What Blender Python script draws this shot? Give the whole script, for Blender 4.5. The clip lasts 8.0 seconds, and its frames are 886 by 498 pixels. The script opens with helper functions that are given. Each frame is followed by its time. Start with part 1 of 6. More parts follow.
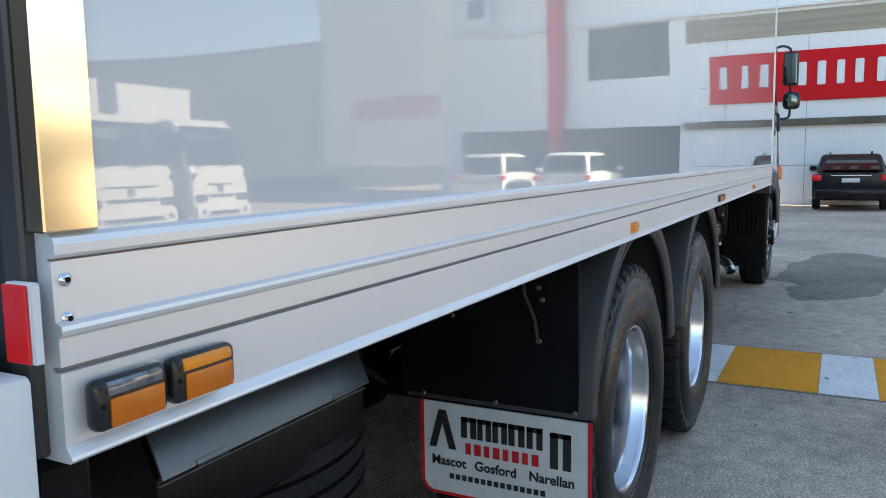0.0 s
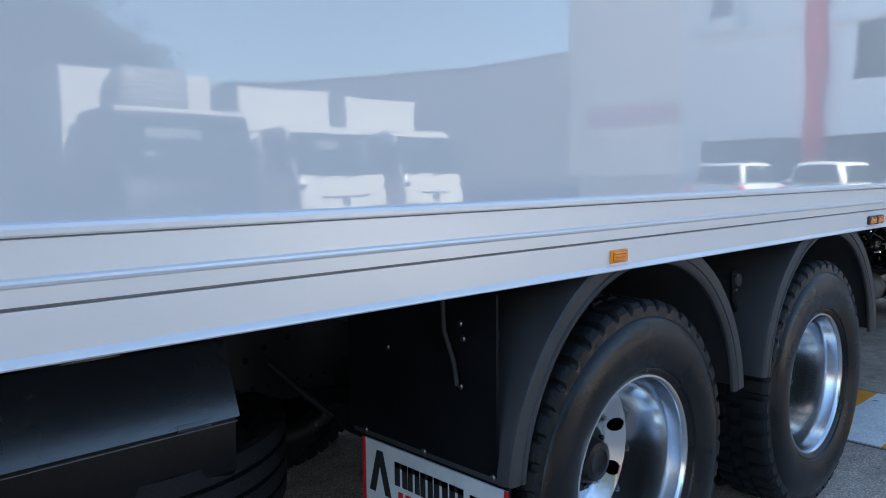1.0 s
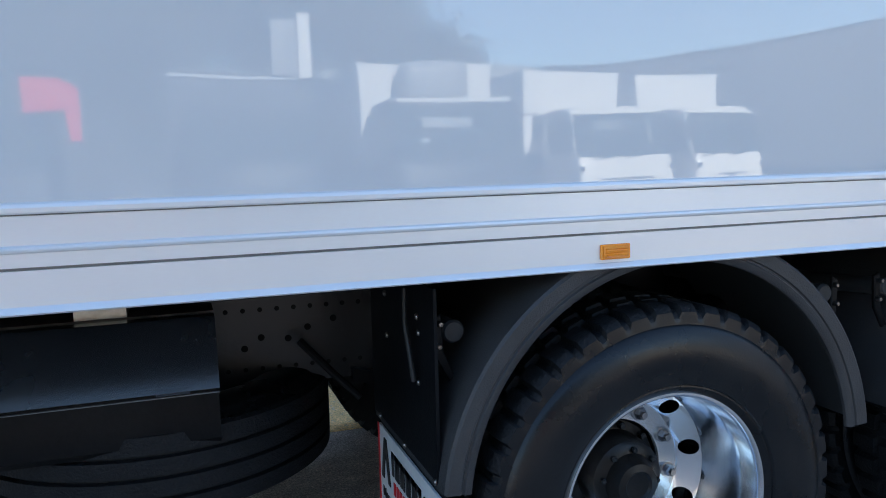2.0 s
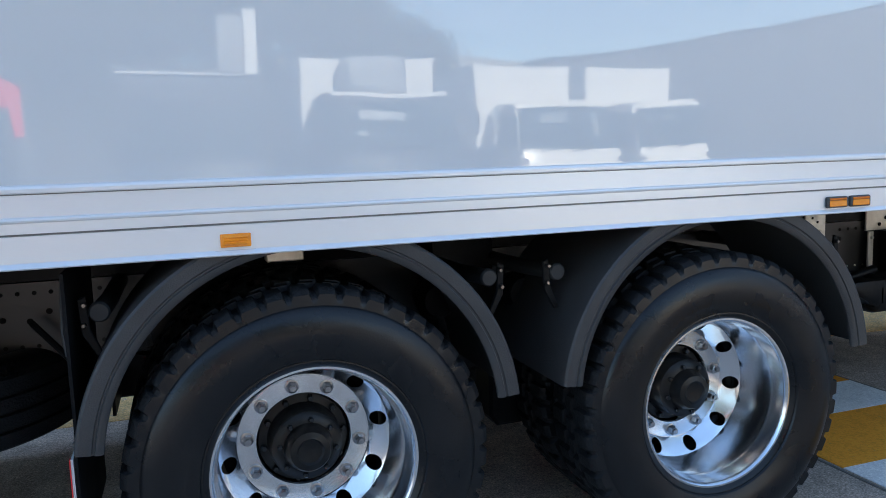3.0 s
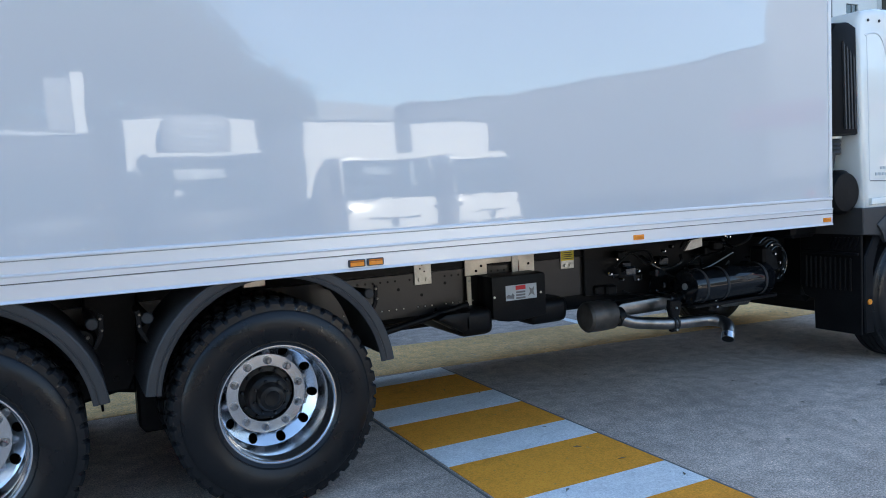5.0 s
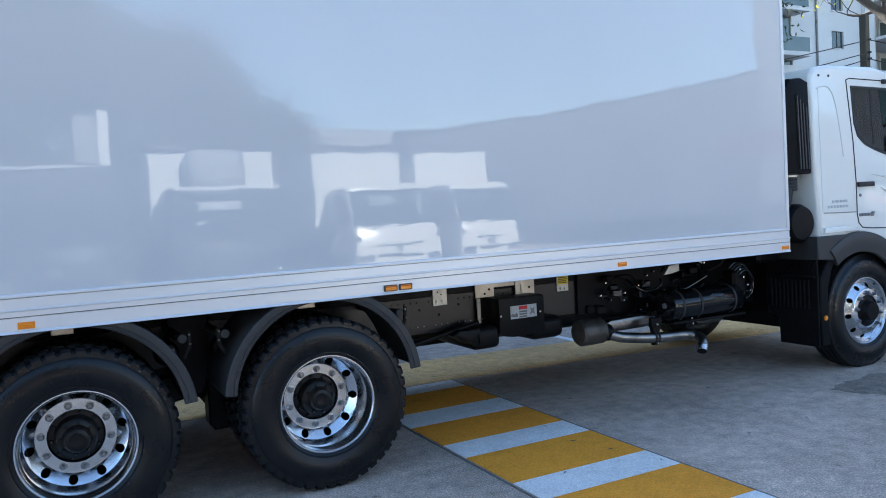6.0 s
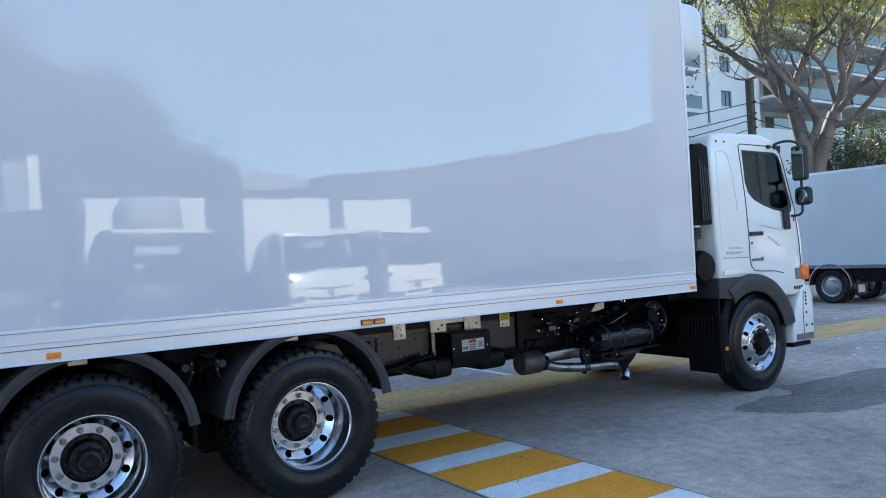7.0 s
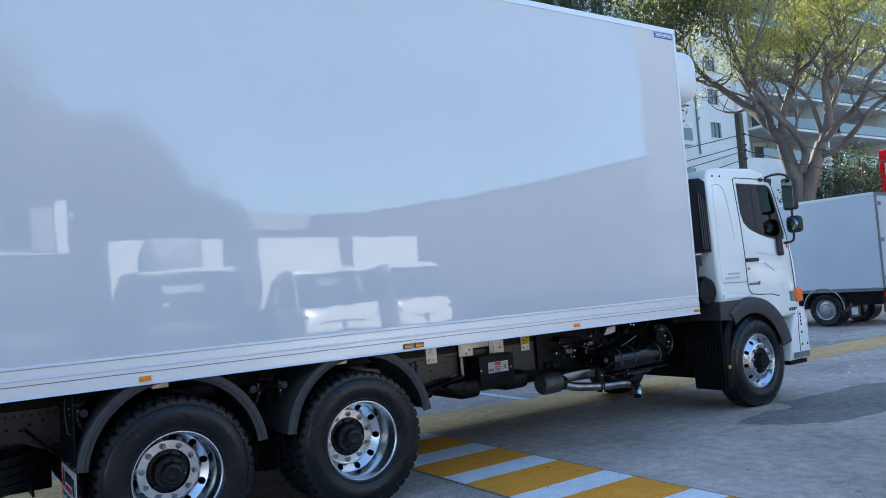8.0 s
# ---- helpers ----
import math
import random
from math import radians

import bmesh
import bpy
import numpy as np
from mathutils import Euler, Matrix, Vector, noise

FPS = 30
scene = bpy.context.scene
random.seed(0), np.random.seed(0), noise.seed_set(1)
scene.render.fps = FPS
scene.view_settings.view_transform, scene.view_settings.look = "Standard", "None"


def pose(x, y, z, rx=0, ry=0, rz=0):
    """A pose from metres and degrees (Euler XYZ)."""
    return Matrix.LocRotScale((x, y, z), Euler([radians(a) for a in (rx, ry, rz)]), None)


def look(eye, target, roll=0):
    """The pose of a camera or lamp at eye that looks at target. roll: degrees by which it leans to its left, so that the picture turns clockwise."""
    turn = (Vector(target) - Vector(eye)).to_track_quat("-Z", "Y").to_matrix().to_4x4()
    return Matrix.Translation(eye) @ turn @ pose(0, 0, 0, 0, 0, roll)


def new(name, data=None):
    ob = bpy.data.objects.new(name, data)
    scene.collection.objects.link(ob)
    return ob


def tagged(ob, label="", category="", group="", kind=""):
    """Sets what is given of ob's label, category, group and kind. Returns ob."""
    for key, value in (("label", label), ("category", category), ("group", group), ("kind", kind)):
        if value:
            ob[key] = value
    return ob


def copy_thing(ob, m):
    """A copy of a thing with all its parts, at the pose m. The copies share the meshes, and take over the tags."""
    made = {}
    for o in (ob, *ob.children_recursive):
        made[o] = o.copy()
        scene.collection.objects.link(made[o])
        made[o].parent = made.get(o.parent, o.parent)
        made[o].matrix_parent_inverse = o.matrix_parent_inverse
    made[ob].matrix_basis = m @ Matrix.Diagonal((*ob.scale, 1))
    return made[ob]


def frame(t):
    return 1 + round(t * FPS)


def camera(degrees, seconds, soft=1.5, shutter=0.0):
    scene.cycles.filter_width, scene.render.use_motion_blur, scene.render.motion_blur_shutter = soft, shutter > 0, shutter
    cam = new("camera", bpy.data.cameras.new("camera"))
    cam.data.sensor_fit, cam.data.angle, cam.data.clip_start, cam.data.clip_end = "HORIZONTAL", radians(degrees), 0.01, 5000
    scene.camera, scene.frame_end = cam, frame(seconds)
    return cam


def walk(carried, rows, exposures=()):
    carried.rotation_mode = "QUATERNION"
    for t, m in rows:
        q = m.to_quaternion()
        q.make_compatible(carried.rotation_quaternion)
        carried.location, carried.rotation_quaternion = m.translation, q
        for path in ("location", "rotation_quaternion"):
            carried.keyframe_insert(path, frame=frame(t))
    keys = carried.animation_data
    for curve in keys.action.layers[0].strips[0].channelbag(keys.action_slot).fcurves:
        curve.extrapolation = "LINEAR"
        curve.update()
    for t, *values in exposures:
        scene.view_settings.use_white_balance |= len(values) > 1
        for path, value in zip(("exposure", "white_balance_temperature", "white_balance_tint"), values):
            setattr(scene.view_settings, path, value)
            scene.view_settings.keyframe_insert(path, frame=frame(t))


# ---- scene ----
cam = camera(60.6, 8.0, soft=0.95)
PATH = [
    (0, (-0.401, -0.573, 1.371), (1.36, 0.347, 1.147), -0.9),
    (0.5, (-0.053, -0.831, 1.381), (1.52, 0.387, 1.176), -0.7),
    (1, (0.327, -1.11, 1.374), (1.697, 0.335, 1.181), -0.6),
    (1.5, (0.706, -1.336, 1.377), (1.852, 0.293, 1.188), 0.9),
    (2, (1.096, -1.468, 1.367), (1.742, 0.411, 1.142), -1.5),
    (2.2, (1.228, -1.537, 1.375), (1.653, 0.397, 1.095), -2.4),
    (3.3, (2.121, -2.167, 1.353), (2.932, -0.352, 1.133), -1.7),
    (3.5, (2.251, -2.31, 1.386), (3.181, -0.552, 1.176), -1.7),
    (4, (2.46, -2.718, 1.412), (3.509, -1.026, 1.224), -1.4),
    (4.5, (2.643, -3.077, 1.447), (3.65, -1.358, 1.268), -2.0),
    (4.7, (2.699, -3.268, 1.461), (3.636, -1.51, 1.288), -2.5),
    (5.8, (2.257, -4.098, 1.604), (3.132, -2.303, 1.494), -3.2),
    (6, (2.152, -4.231, 1.593), (3.063, -2.453, 1.5), -3.2),
    (6.5, (1.861, -4.53, 1.576), (2.874, -2.805, 1.541), -3.2),
    (7, (1.467, -4.664, 1.609), (2.587, -3.007, 1.621), -3.0),
    (7.5, (1.162, -4.848, 1.609), (2.302, -3.206, 1.657), -3.3),
    (8, (0.874, -5.029, 1.584), (2.008, -3.385, 1.688), -4.3),
]
EXPOSURES = [(0.0, 2.0, 7400, 6), (0.4, 1.89, 6500, 6), (1.0, 1.9, 6250, 6), (2.0, 1.97, 6180, 6), (3.5, 2.09, 6620, 6), (4.0, 2.06, 6380, 6), (4.5, 2.08, 6400, 6), (6.0, 1.87, 6050, 6), (6.5, 1.86, 6000, 6), (7.0, 1.87, 5950, 6), (7.5, 1.83, 5850, 6), (8.0, 1.77, 5790, 6)]
walk(cam, [(t, look(eye, target, roll)) for t, eye, target, roll in PATH], EXPOSURES)

# ---- world, sun, exposure ----
SUN_TO = Vector((0.18, 1.0, 0.68)).normalized()
world = bpy.data.worlds.new("sky")
scene.world = world
world.use_nodes = True
wn = world.node_tree
sky = wn.nodes.new("ShaderNodeTexSky")
sky.sky_type, sky.sun_disc = 'NISHITA', False
sky.sun_elevation, sky.sun_rotation = math.asin(SUN_TO.z), math.atan2(SUN_TO.x, SUN_TO.y)
sky.air_density, sky.dust_density, sky.ozone_density = 1.0, 0.3, 1.8
wn.links.new(sky.outputs[0], wn.nodes["Background"].inputs[0])
wn.nodes["Background"].inputs[1].default_value = 0.12
sun_data = bpy.data.lights.new("sun", 'SUN')
sun_data.energy, sun_data.angle, sun_data.color = 5.0, radians(0.5), (1.0, 0.93, 0.82)
sun = new("sun", sun_data)
sun.matrix_basis = look(SUN_TO * 60, (0, 0, 0))


# ---- materials ----
def surf(name, c1, c2=None, scale=6.0, rough=0.5, metal=0.0, bump=0.0, bump_scale=60.0, coat=0.0, spec=0.5,
         fine=0.0, rough_var=0.1, per_object=0.0, stretch=(1, 1, 1)):
    """Two-scale procedural surface: large mottling between c1 and c2, fine grain, bump and uneven gloss."""
    m = bpy.data.materials.new(name)
    m.use_nodes = True
    nt = m.node_tree
    b = nt.nodes["Principled BSDF"]
    c2 = c2 or tuple(min(1, v * 0.82) for v in c1)
    tc = nt.nodes.new("ShaderNodeTexCoord")
    mp = nt.nodes.new("ShaderNodeMapping")
    mp.inputs["Scale"].default_value = stretch
    nt.links.new(tc.outputs["Object"], mp.inputs[0])
    n1 = nt.nodes.new("ShaderNodeTexNoise")
    n1.inputs["Scale"].default_value, n1.inputs["Detail"].default_value = scale, 6
    nt.links.new(mp.outputs[0], n1.inputs["Vector"])
    n2 = nt.nodes.new("ShaderNodeTexNoise")
    n2.inputs["Scale"].default_value, n2.inputs["Detail"].default_value = bump_scale, 4
    nt.links.new(mp.outputs[0], n2.inputs["Vector"])
    ramp = nt.nodes.new("ShaderNodeMapRange")
    ramp.inputs[1].default_value, ramp.inputs[2].default_value = 0.35, 0.65
    nt.links.new(n1.outputs[0], ramp.inputs[0])
    mix = nt.nodes.new("ShaderNodeMix")
    mix.data_type = 'RGBA'
    mix.inputs[6].default_value, mix.inputs[7].default_value = (*c1, 1), (*c2, 1)
    nt.links.new(ramp.outputs[0], mix.inputs[0])
    col = mix.outputs[2]
    if fine or per_object:
        hsv = nt.nodes.new("ShaderNodeHueSaturation")
        val = nt.nodes.new("ShaderNodeMapRange")
        val.inputs[1].default_value, val.inputs[2].default_value = 0.3, 0.7
        val.inputs[3].default_value, val.inputs[4].default_value = 1 - fine, 1 + fine
        nt.links.new(n2.outputs[0], val.inputs[0])
        src = val.outputs[0]
        if per_object:
            oi = nt.nodes.new("ShaderNodeObjectInfo")
            ma = nt.nodes.new("ShaderNodeMath")
            ma.operation = 'MULTIPLY_ADD'
            ma.inputs[1].default_value, ma.inputs[2].default_value = per_object, -per_object / 2
            nt.links.new(oi.outputs["Random"], ma.inputs[0])
            ad = nt.nodes.new("ShaderNodeMath")
            nt.links.new(ma.outputs[0], ad.inputs[0])
            nt.links.new(src, ad.inputs[1])
            src = ad.outputs[0]
        nt.links.new(src, hsv.inputs["Value"])
        nt.links.new(col, hsv.inputs["Color"])
        col = hsv.outputs[0]
    nt.links.new(col, b.inputs["Base Color"])
    rr = nt.nodes.new("ShaderNodeMapRange")
    rr.inputs[1].default_value, rr.inputs[2].default_value = 0.3, 0.7
    rr.inputs[3].default_value, rr.inputs[4].default_value = max(0, rough - rough * rough_var), min(1, rough + rough * rough_var)
    nt.links.new(n1.outputs[0], rr.inputs[0])
    nt.links.new(rr.outputs[0], b.inputs["Roughness"])
    b.inputs["Metallic"].default_value = metal
    b.inputs["Coat Weight"].default_value = coat
    b.inputs["Coat Roughness"].default_value = 0.02
    b.inputs["Specular IOR Level"].default_value = spec
    if bump:
        bp = nt.nodes.new("ShaderNodeBump")
        bp.inputs["Strength"].default_value, bp.inputs["Distance"].default_value = bump, 0.01
        nt.links.new(n2.outputs[0], bp.inputs["Height"])
        nt.links.new(bp.outputs[0], b.inputs["Normal"])
    return m


def wavy(m, size, strength, distance):
    """Adds a gentle long-wave unevenness to a glossy sheet, so that what it mirrors wavers."""
    nt = m.node_tree
    b = nt.nodes["Principled BSDF"]
    tc = nt.nodes.new("ShaderNodeTexCoord")
    n = nt.nodes.new("ShaderNodeTexNoise")
    n.inputs["Scale"].default_value, n.inputs["Detail"].default_value = size, 1.5
    nt.links.new(tc.outputs["Object"], n.inputs["Vector"])
    bp = nt.nodes.new("ShaderNodeBump")
    bp.inputs["Strength"].default_value, bp.inputs["Distance"].default_value = strength, distance
    nt.links.new(n.outputs[0], bp.inputs["Height"])
    nt.links.new(bp.outputs[0], b.inputs["Normal"])
    nt.links.new(bp.outputs[0], b.inputs["Coat Normal"])
    return m


def glass(name, tint=(0.75, 0.85, 0.82)):
    """A thin pane: tinted clear glass with a mirror gloss that grows towards grazing angles."""
    m = bpy.data.materials.new(name)
    m.use_nodes = True
    nt = m.node_tree
    clear = nt.nodes.new("ShaderNodeBsdfTransparent")
    clear.inputs[0].default_value = (*tint, 1)
    gloss = nt.nodes.new("ShaderNodeBsdfGlossy")
    gloss.inputs["Roughness"].default_value = 0.02
    fres = nt.nodes.new("ShaderNodeFresnel")
    fres.inputs["IOR"].default_value = 1.5
    mx = nt.nodes.new("ShaderNodeMixShader")
    nt.links.new(fres.outputs[0], mx.inputs[0])
    nt.links.new(clear.outputs[0], mx.inputs[1])
    nt.links.new(gloss.outputs[0], mx.inputs[2])
    nt.links.new(mx.outputs[0], nt.nodes["Material Output"].inputs[0])
    return m


GELCOAT = wavy(surf("gelcoat_white", (0.64, 0.65, 0.66), (0.61, 0.625, 0.64), 0.6, 0.03, coat=1.0, rough_var=0.3, spec=0.3), 2.4, 1.0, 0.0010)
ALLOY = surf("anodised_rail", (0.77, 0.775, 0.78), (0.745, 0.75, 0.76), 3.0, 0.36, 0.35, 0.008, 300, fine=0.006, stretch=(0.2, 1, 1))
# polished stainless; the gold tint paints in a warm sunlit reflection
STAINLESS = wavy(surf("gold_tinted_stainless", (0.74, 0.61, 0.42), (0.70, 0.57, 0.38), 5, 0.16, 1.0), 2.0, 1.0, 0.0004)
CHROME = surf("polished_alloy_wheel", (0.80, 0.81, 0.83), (0.72, 0.73, 0.75), 8, 0.19, 1.0, 0.012, 60)
NUTSTEEL = surf("dull_wheel_nut_steel", (0.42, 0.42, 0.43), (0.30, 0.30, 0.31), 40, 0.30, 1.0)
GLINT = surf("bright_plated_fitting", (0.88, 0.88, 0.87), (0.80, 0.80, 0.79), 20, 0.10, 1.0)
SATIN = surf("satin_alloy", (0.78, 0.79, 0.80), (0.66, 0.67, 0.68), 14, 0.24, 1.0, 0.05, 120)
GALV = surf("galvanised_plate", (0.66, 0.64, 0.58), (0.55, 0.53, 0.47), 25, 0.42, 0.7, 0.1, 80, fine=0.06)
CREAM = surf("raw_aluminium_plate", (0.78, 0.72, 0.62), (0.66, 0.60, 0.50), 9, 0.40, 0.5, 0.05, 70, fine=0.04)
HUBBLACK = surf("black_hub_paint", (0.006, 0.006, 0.0065), (0.011, 0.0105, 0.010), 18, 0.34, 0, 0.12, 60, fine=0.2, spec=0.3)
RUBBER = surf("tyre_rubber", (0.0064, 0.0068, 0.0080), (0.0092, 0.0095, 0.0105), 7, 0.30, 0, 0.05, 160, fine=0.15, rough_var=0.3, spec=0.34)
TREAD = surf("tread_rubber", (0.0076, 0.0082, 0.0096), (0.0112, 0.0117, 0.0130), 22, 0.6, 0, 0.4, 120, fine=0.2, spec=0.28)
GUARD = surf("black_plastic_guard", (0.033, 0.032, 0.0325), (0.044, 0.043, 0.043), 7, 0.5, 0, 0.2, 260, fine=0.1)
CHASSIS = surf("black_chassis_paint", (0.0055, 0.0056, 0.0063), (0.009, 0.0088, 0.0092), 4, 0.38, 0, 0.08, 60, fine=0.15, spec=0.13)
FLAPRUBBER = surf("mudflap_rubber", (0.005, 0.0054, 0.0064), (0.008, 0.0085, 0.0098), 6, 0.5, 0, 0.1, 200, spec=0.1)
TANKGLOSS = surf("black_gloss_enamel", (0.006, 0.0065, 0.008), (0.009, 0.010, 0.012), 3, 0.08, 0, 0.012, 40, spec=0.40)
BLACKGLOSS = surf("black_gloss_paint", (0.010, 0.011, 0.012), (0.016, 0.017, 0.018), 3, 0.09, 0, 0.02, 40, spec=0.55)
TANKMAT = surf("black_painted_steel", (0.016, 0.020, 0.027), (0.021, 0.025, 0.032), 3, 0.27, 0, 0.03, 50, spec=1.0)
FRAMEPAINT = surf("frame_rail_paint", (0.0115, 0.0112, 0.0115), (0.0165, 0.0155, 0.0155), 5, 0.30, 0, 0.06, 60, spec=0.5)
DARKFRAME = surf("dark_grey_frame", (0.055, 0.052, 0.050), (0.040, 0.038, 0.037), 6, 0.4)
STEEL = surf("exhaust_steel", (0.33, 0.31, 0.29), (0.17, 0.155, 0.14), 6, 0.33, 1.0, 0.08, 40, fine=0.06)
MUFFLER = surf("muffler_brown_steel", (0.13, 0.115, 0.10), (0.07, 0.062, 0.055), 8, 0.5, 0.7, 0.1, 60)
CABWHITE = surf("white_cab_paint", (0.87, 0.88, 0.83), (0.84, 0.85, 0.80), 1.5, 0.14, 0, 0.0, 60, coat=0.6)
WHITEPL = surf("white_moulding", (0.76, 0.78, 0.77), (0.72, 0.74, 0.73), 3, 0.32)
AMBER = surf("amber_lens", (0.96, 0.32, 0.018), (0.90, 0.28, 0.014), 40, 0.16, 0, 0.15, 500, spec=0.6)
AMBERD = surf("amber_reflector", (0.66, 0.165, 0.005), (0.60, 0.145, 0.004), 40, 0.22, 0, 0.08, 500, fine=0.03)
LAMPBLACK = surf("black_lamp_housing", (0.012, 0.012, 0.0125), (0.018, 0.018, 0.018), 30, 0.26, 0, 0.04, 200)
LENSCLEAR = surf("smoked_clear_lens", (0.30, 0.31, 0.33), (0.12, 0.125, 0.13), 26, 0.10, 0.55, stretch=(3, 1, 1))
RED = surf("red_reflector", (0.90, 0.010, 0.016), (0.80, 0.008, 0.013), 20, 0.3, 0, 0.1, 400)
# dark green tint stands in for the foliage the mirrors would reflect
MIRRORGLASS = surf("mirror_glass", (0.24, 0.28, 0.26), (0.21, 0.25, 0.23), 5, 0.03, 1.0)
DARK = surf("dark_void_black", (0.003, 0.003, 0.003), (0.005, 0.005, 0.005), 6, 0.7, spec=0.2)
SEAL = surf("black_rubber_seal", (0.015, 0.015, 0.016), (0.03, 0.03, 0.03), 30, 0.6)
WINGLASS = surf("tinted_window", (0.012, 0.020, 0.020), (0.018, 0.028, 0.026), 2, 0.03, 0, spec=0.32)
PLATEW = surf("white_vinyl", (0.70, 0.71, 0.70), (0.62, 0.63, 0.62), 9, 0.42, fine=0.03)
INK = surf("black_print", (0.012, 0.012, 0.012), (0.02, 0.02, 0.02), 30, 0.5)
REDINK = surf("red_print", (0.62, 0.012, 0.018), (0.55, 0.010, 0.015), 30, 0.45)
YELLOWVINYL = surf("yellow_label", (0.85, 0.68, 0.02), (0.78, 0.60, 0.02), 20, 0.4)
BLUEPRINT = surf("blue_print", (0.02, 0.09, 0.42), (0.02, 0.08, 0.36), 20, 0.35)
LABELW = surf("grey_white_label", (0.52, 0.55, 0.57), (0.47, 0.50, 0.52), 30, 0.4)
GREYSTEEL = surf("grey_painted_frame", (0.22, 0.22, 0.22), (0.16, 0.16, 0.165), 6, 0.45, 0.2)
PLATFORM = surf("pale_tail_lift_paint", (0.74, 0.80, 0.80), (0.68, 0.74, 0.74), 5, 0.4, 0, 0.05, 60)
ORANGEGLOSS = surf("orange_indicator_lens", (0.95, 0.19, 0.008), (0.88, 0.15, 0.006), 40, 0.12)

# ground, buildings, plants


def road(name, c1, c2, wear_to=None, wear=0.0, grain=0.52):
    """Worn bituminous surface: broad stains, hand-sized mottling, stone grain and hairline cracks; paint may wear through to it."""
    m = bpy.data.materials.new(name)
    m.use_nodes = True
    nt = m.node_tree
    b = nt.nodes["Principled BSDF"]
    tc = nt.nodes.new("ShaderNodeTexCoord")

    def noise_of(scale, detail=4.0, rough=0.55):
        n = nt.nodes.new("ShaderNodeTexNoise")
        n.inputs["Scale"].default_value, n.inputs["Detail"].default_value, n.inputs["Roughness"].default_value = scale, detail, rough
        nt.links.new(tc.outputs["Object"], n.inputs["Vector"])
        return n.outputs[0]

    def ranged(src, a, b2, lo, hi):
        r = nt.nodes.new("ShaderNodeMapRange")
        r.inputs[1].default_value, r.inputs[2].default_value, r.inputs[3].default_value, r.inputs[4].default_value = a, b2, lo, hi
        nt.links.new(src, r.inputs[0])
        return r.outputs[0]

    def times(x, y):
        k = nt.nodes.new("ShaderNodeMath")
        k.operation = 'MULTIPLY'
        nt.links.new(x, k.inputs[0])
        nt.links.new(y, k.inputs[1])
        return k.outputs[0]

    mix = nt.nodes.new("ShaderNodeMix")
    mix.data_type = 'RGBA'
    mix.inputs[6].default_value, mix.inputs[7].default_value = (*c1, 1), (*c2, 1)
    nt.links.new(ranged(noise_of(0.5, 5), 0.35, 0.65, 0, 1), mix.inputs[0])
    col = mix.outputs[2]
    v = times(ranged(noise_of(9, 5), 0.3, 0.7, 1 - grain * 0.38, 1 + grain * 0.35), ranged(noise_of(130, 2), 0.25, 0.75, 1 - grain, 1 + grain))
    v = times(v, ranged(noise_of(62, 3, 0.7), 0.3, 0.7, 1 - grain * 0.62, 1 + grain * 0.62))
    v = times(v, ranged(noise_of(85, 1), 0.66, 0.72, 1.0, 1 + grain * 0.9))
    v = times(v, ranged(noise_of(2.2, 4), 0.3, 0.7, 1 - grain * 0.19, 1 + grain * 0.17))
    vor = nt.nodes.new("ShaderNodeTexVoronoi")
    vor.feature = 'DISTANCE_TO_EDGE'
    vor.inputs["Scale"].default_value = 0.42
    wob = nt.nodes.new("ShaderNodeVectorMath")
    nz = nt.nodes.new("ShaderNodeTexNoise")
    nz.inputs["Scale"].default_value = 3.0
    sc = nt.nodes.new("ShaderNodeVectorMath")
    sc.operation = 'SCALE'
    sc.inputs["Scale"].default_value = 0.5
    nt.links.new(tc.outputs["Object"], nz.inputs["Vector"])
    nt.links.new(nz.outputs["Color"], sc.inputs[0])
    nt.links.new(tc.outputs["Object"], wob.inputs[0])
    nt.links.new(sc.outputs[0], wob.inputs[1])
    nt.links.new(wob.outputs[0], vor.inputs["Vector"])
    v = times(v, ranged(vor.outputs[0], 0.0, 0.005, 0.87, 1.0))
    if wear_to:
        wm = nt.nodes.new("ShaderNodeMix")
        wm.data_type = 'RGBA'
        wm.inputs[7].default_value = (*wear_to, 1)
        nt.links.new(col, wm.inputs[6])
        nt.links.new(ranged(noise_of(28, 8, 0.7), 0.62 - wear, 0.70 - wear, 0.0, 0.75), wm.inputs[0])
        col = wm.outputs[2]
    hsv = nt.nodes.new("ShaderNodeHueSaturation")
    nt.links.new(v, hsv.inputs["Value"])
    nt.links.new(col, hsv.inputs["Color"])
    nt.links.new(hsv.outputs[0], b.inputs["Base Color"])
    b.inputs["Roughness"].default_value = 0.9
    b.inputs["Specular IOR Level"].default_value = 0.06
    bp = nt.nodes.new("ShaderNodeBump")
    bp.inputs["Strength"].default_value, bp.inputs["Distance"].default_value = 0.6, 0.006
    nt.links.new(noise_of(110, 3), bp.inputs["Height"])
    nt.links.new(bp.outputs[0], b.inputs["Normal"])
    return m


ASPHALT = road("asphalt", (0.405, 0.328, 0.268), (0.600, 0.489, 0.404), grain=0.58)
ASPHALTD = road("asphalt_dark_patch", (0.245, 0.210, 0.175), (0.31, 0.266, 0.222))
YELLOWPAINT = road("yellow_road_paint", (0.98, 0.405, 0.05), (0.90, 0.365, 0.05), (0.46, 0.32, 0.15), 0.005, 0.17)
WHITEPAINT = road("white_road_paint", (0.90, 0.89, 0.86), (0.83, 0.82, 0.79), (0.46, 0.43, 0.39), 0.005, 0.17)
FADEDYELLOW = road("faded_yellow_paint", (0.80, 0.50, 0.21), (0.64, 0.41, 0.19), (0.42, 0.36, 0.28), 0.07, 0.40)
TAR = surf("tar_joint", (0.13, 0.12, 0.105), (0.18, 0.165, 0.145), 12, 0.7, 0, 0.2, 60, fine=0.2)
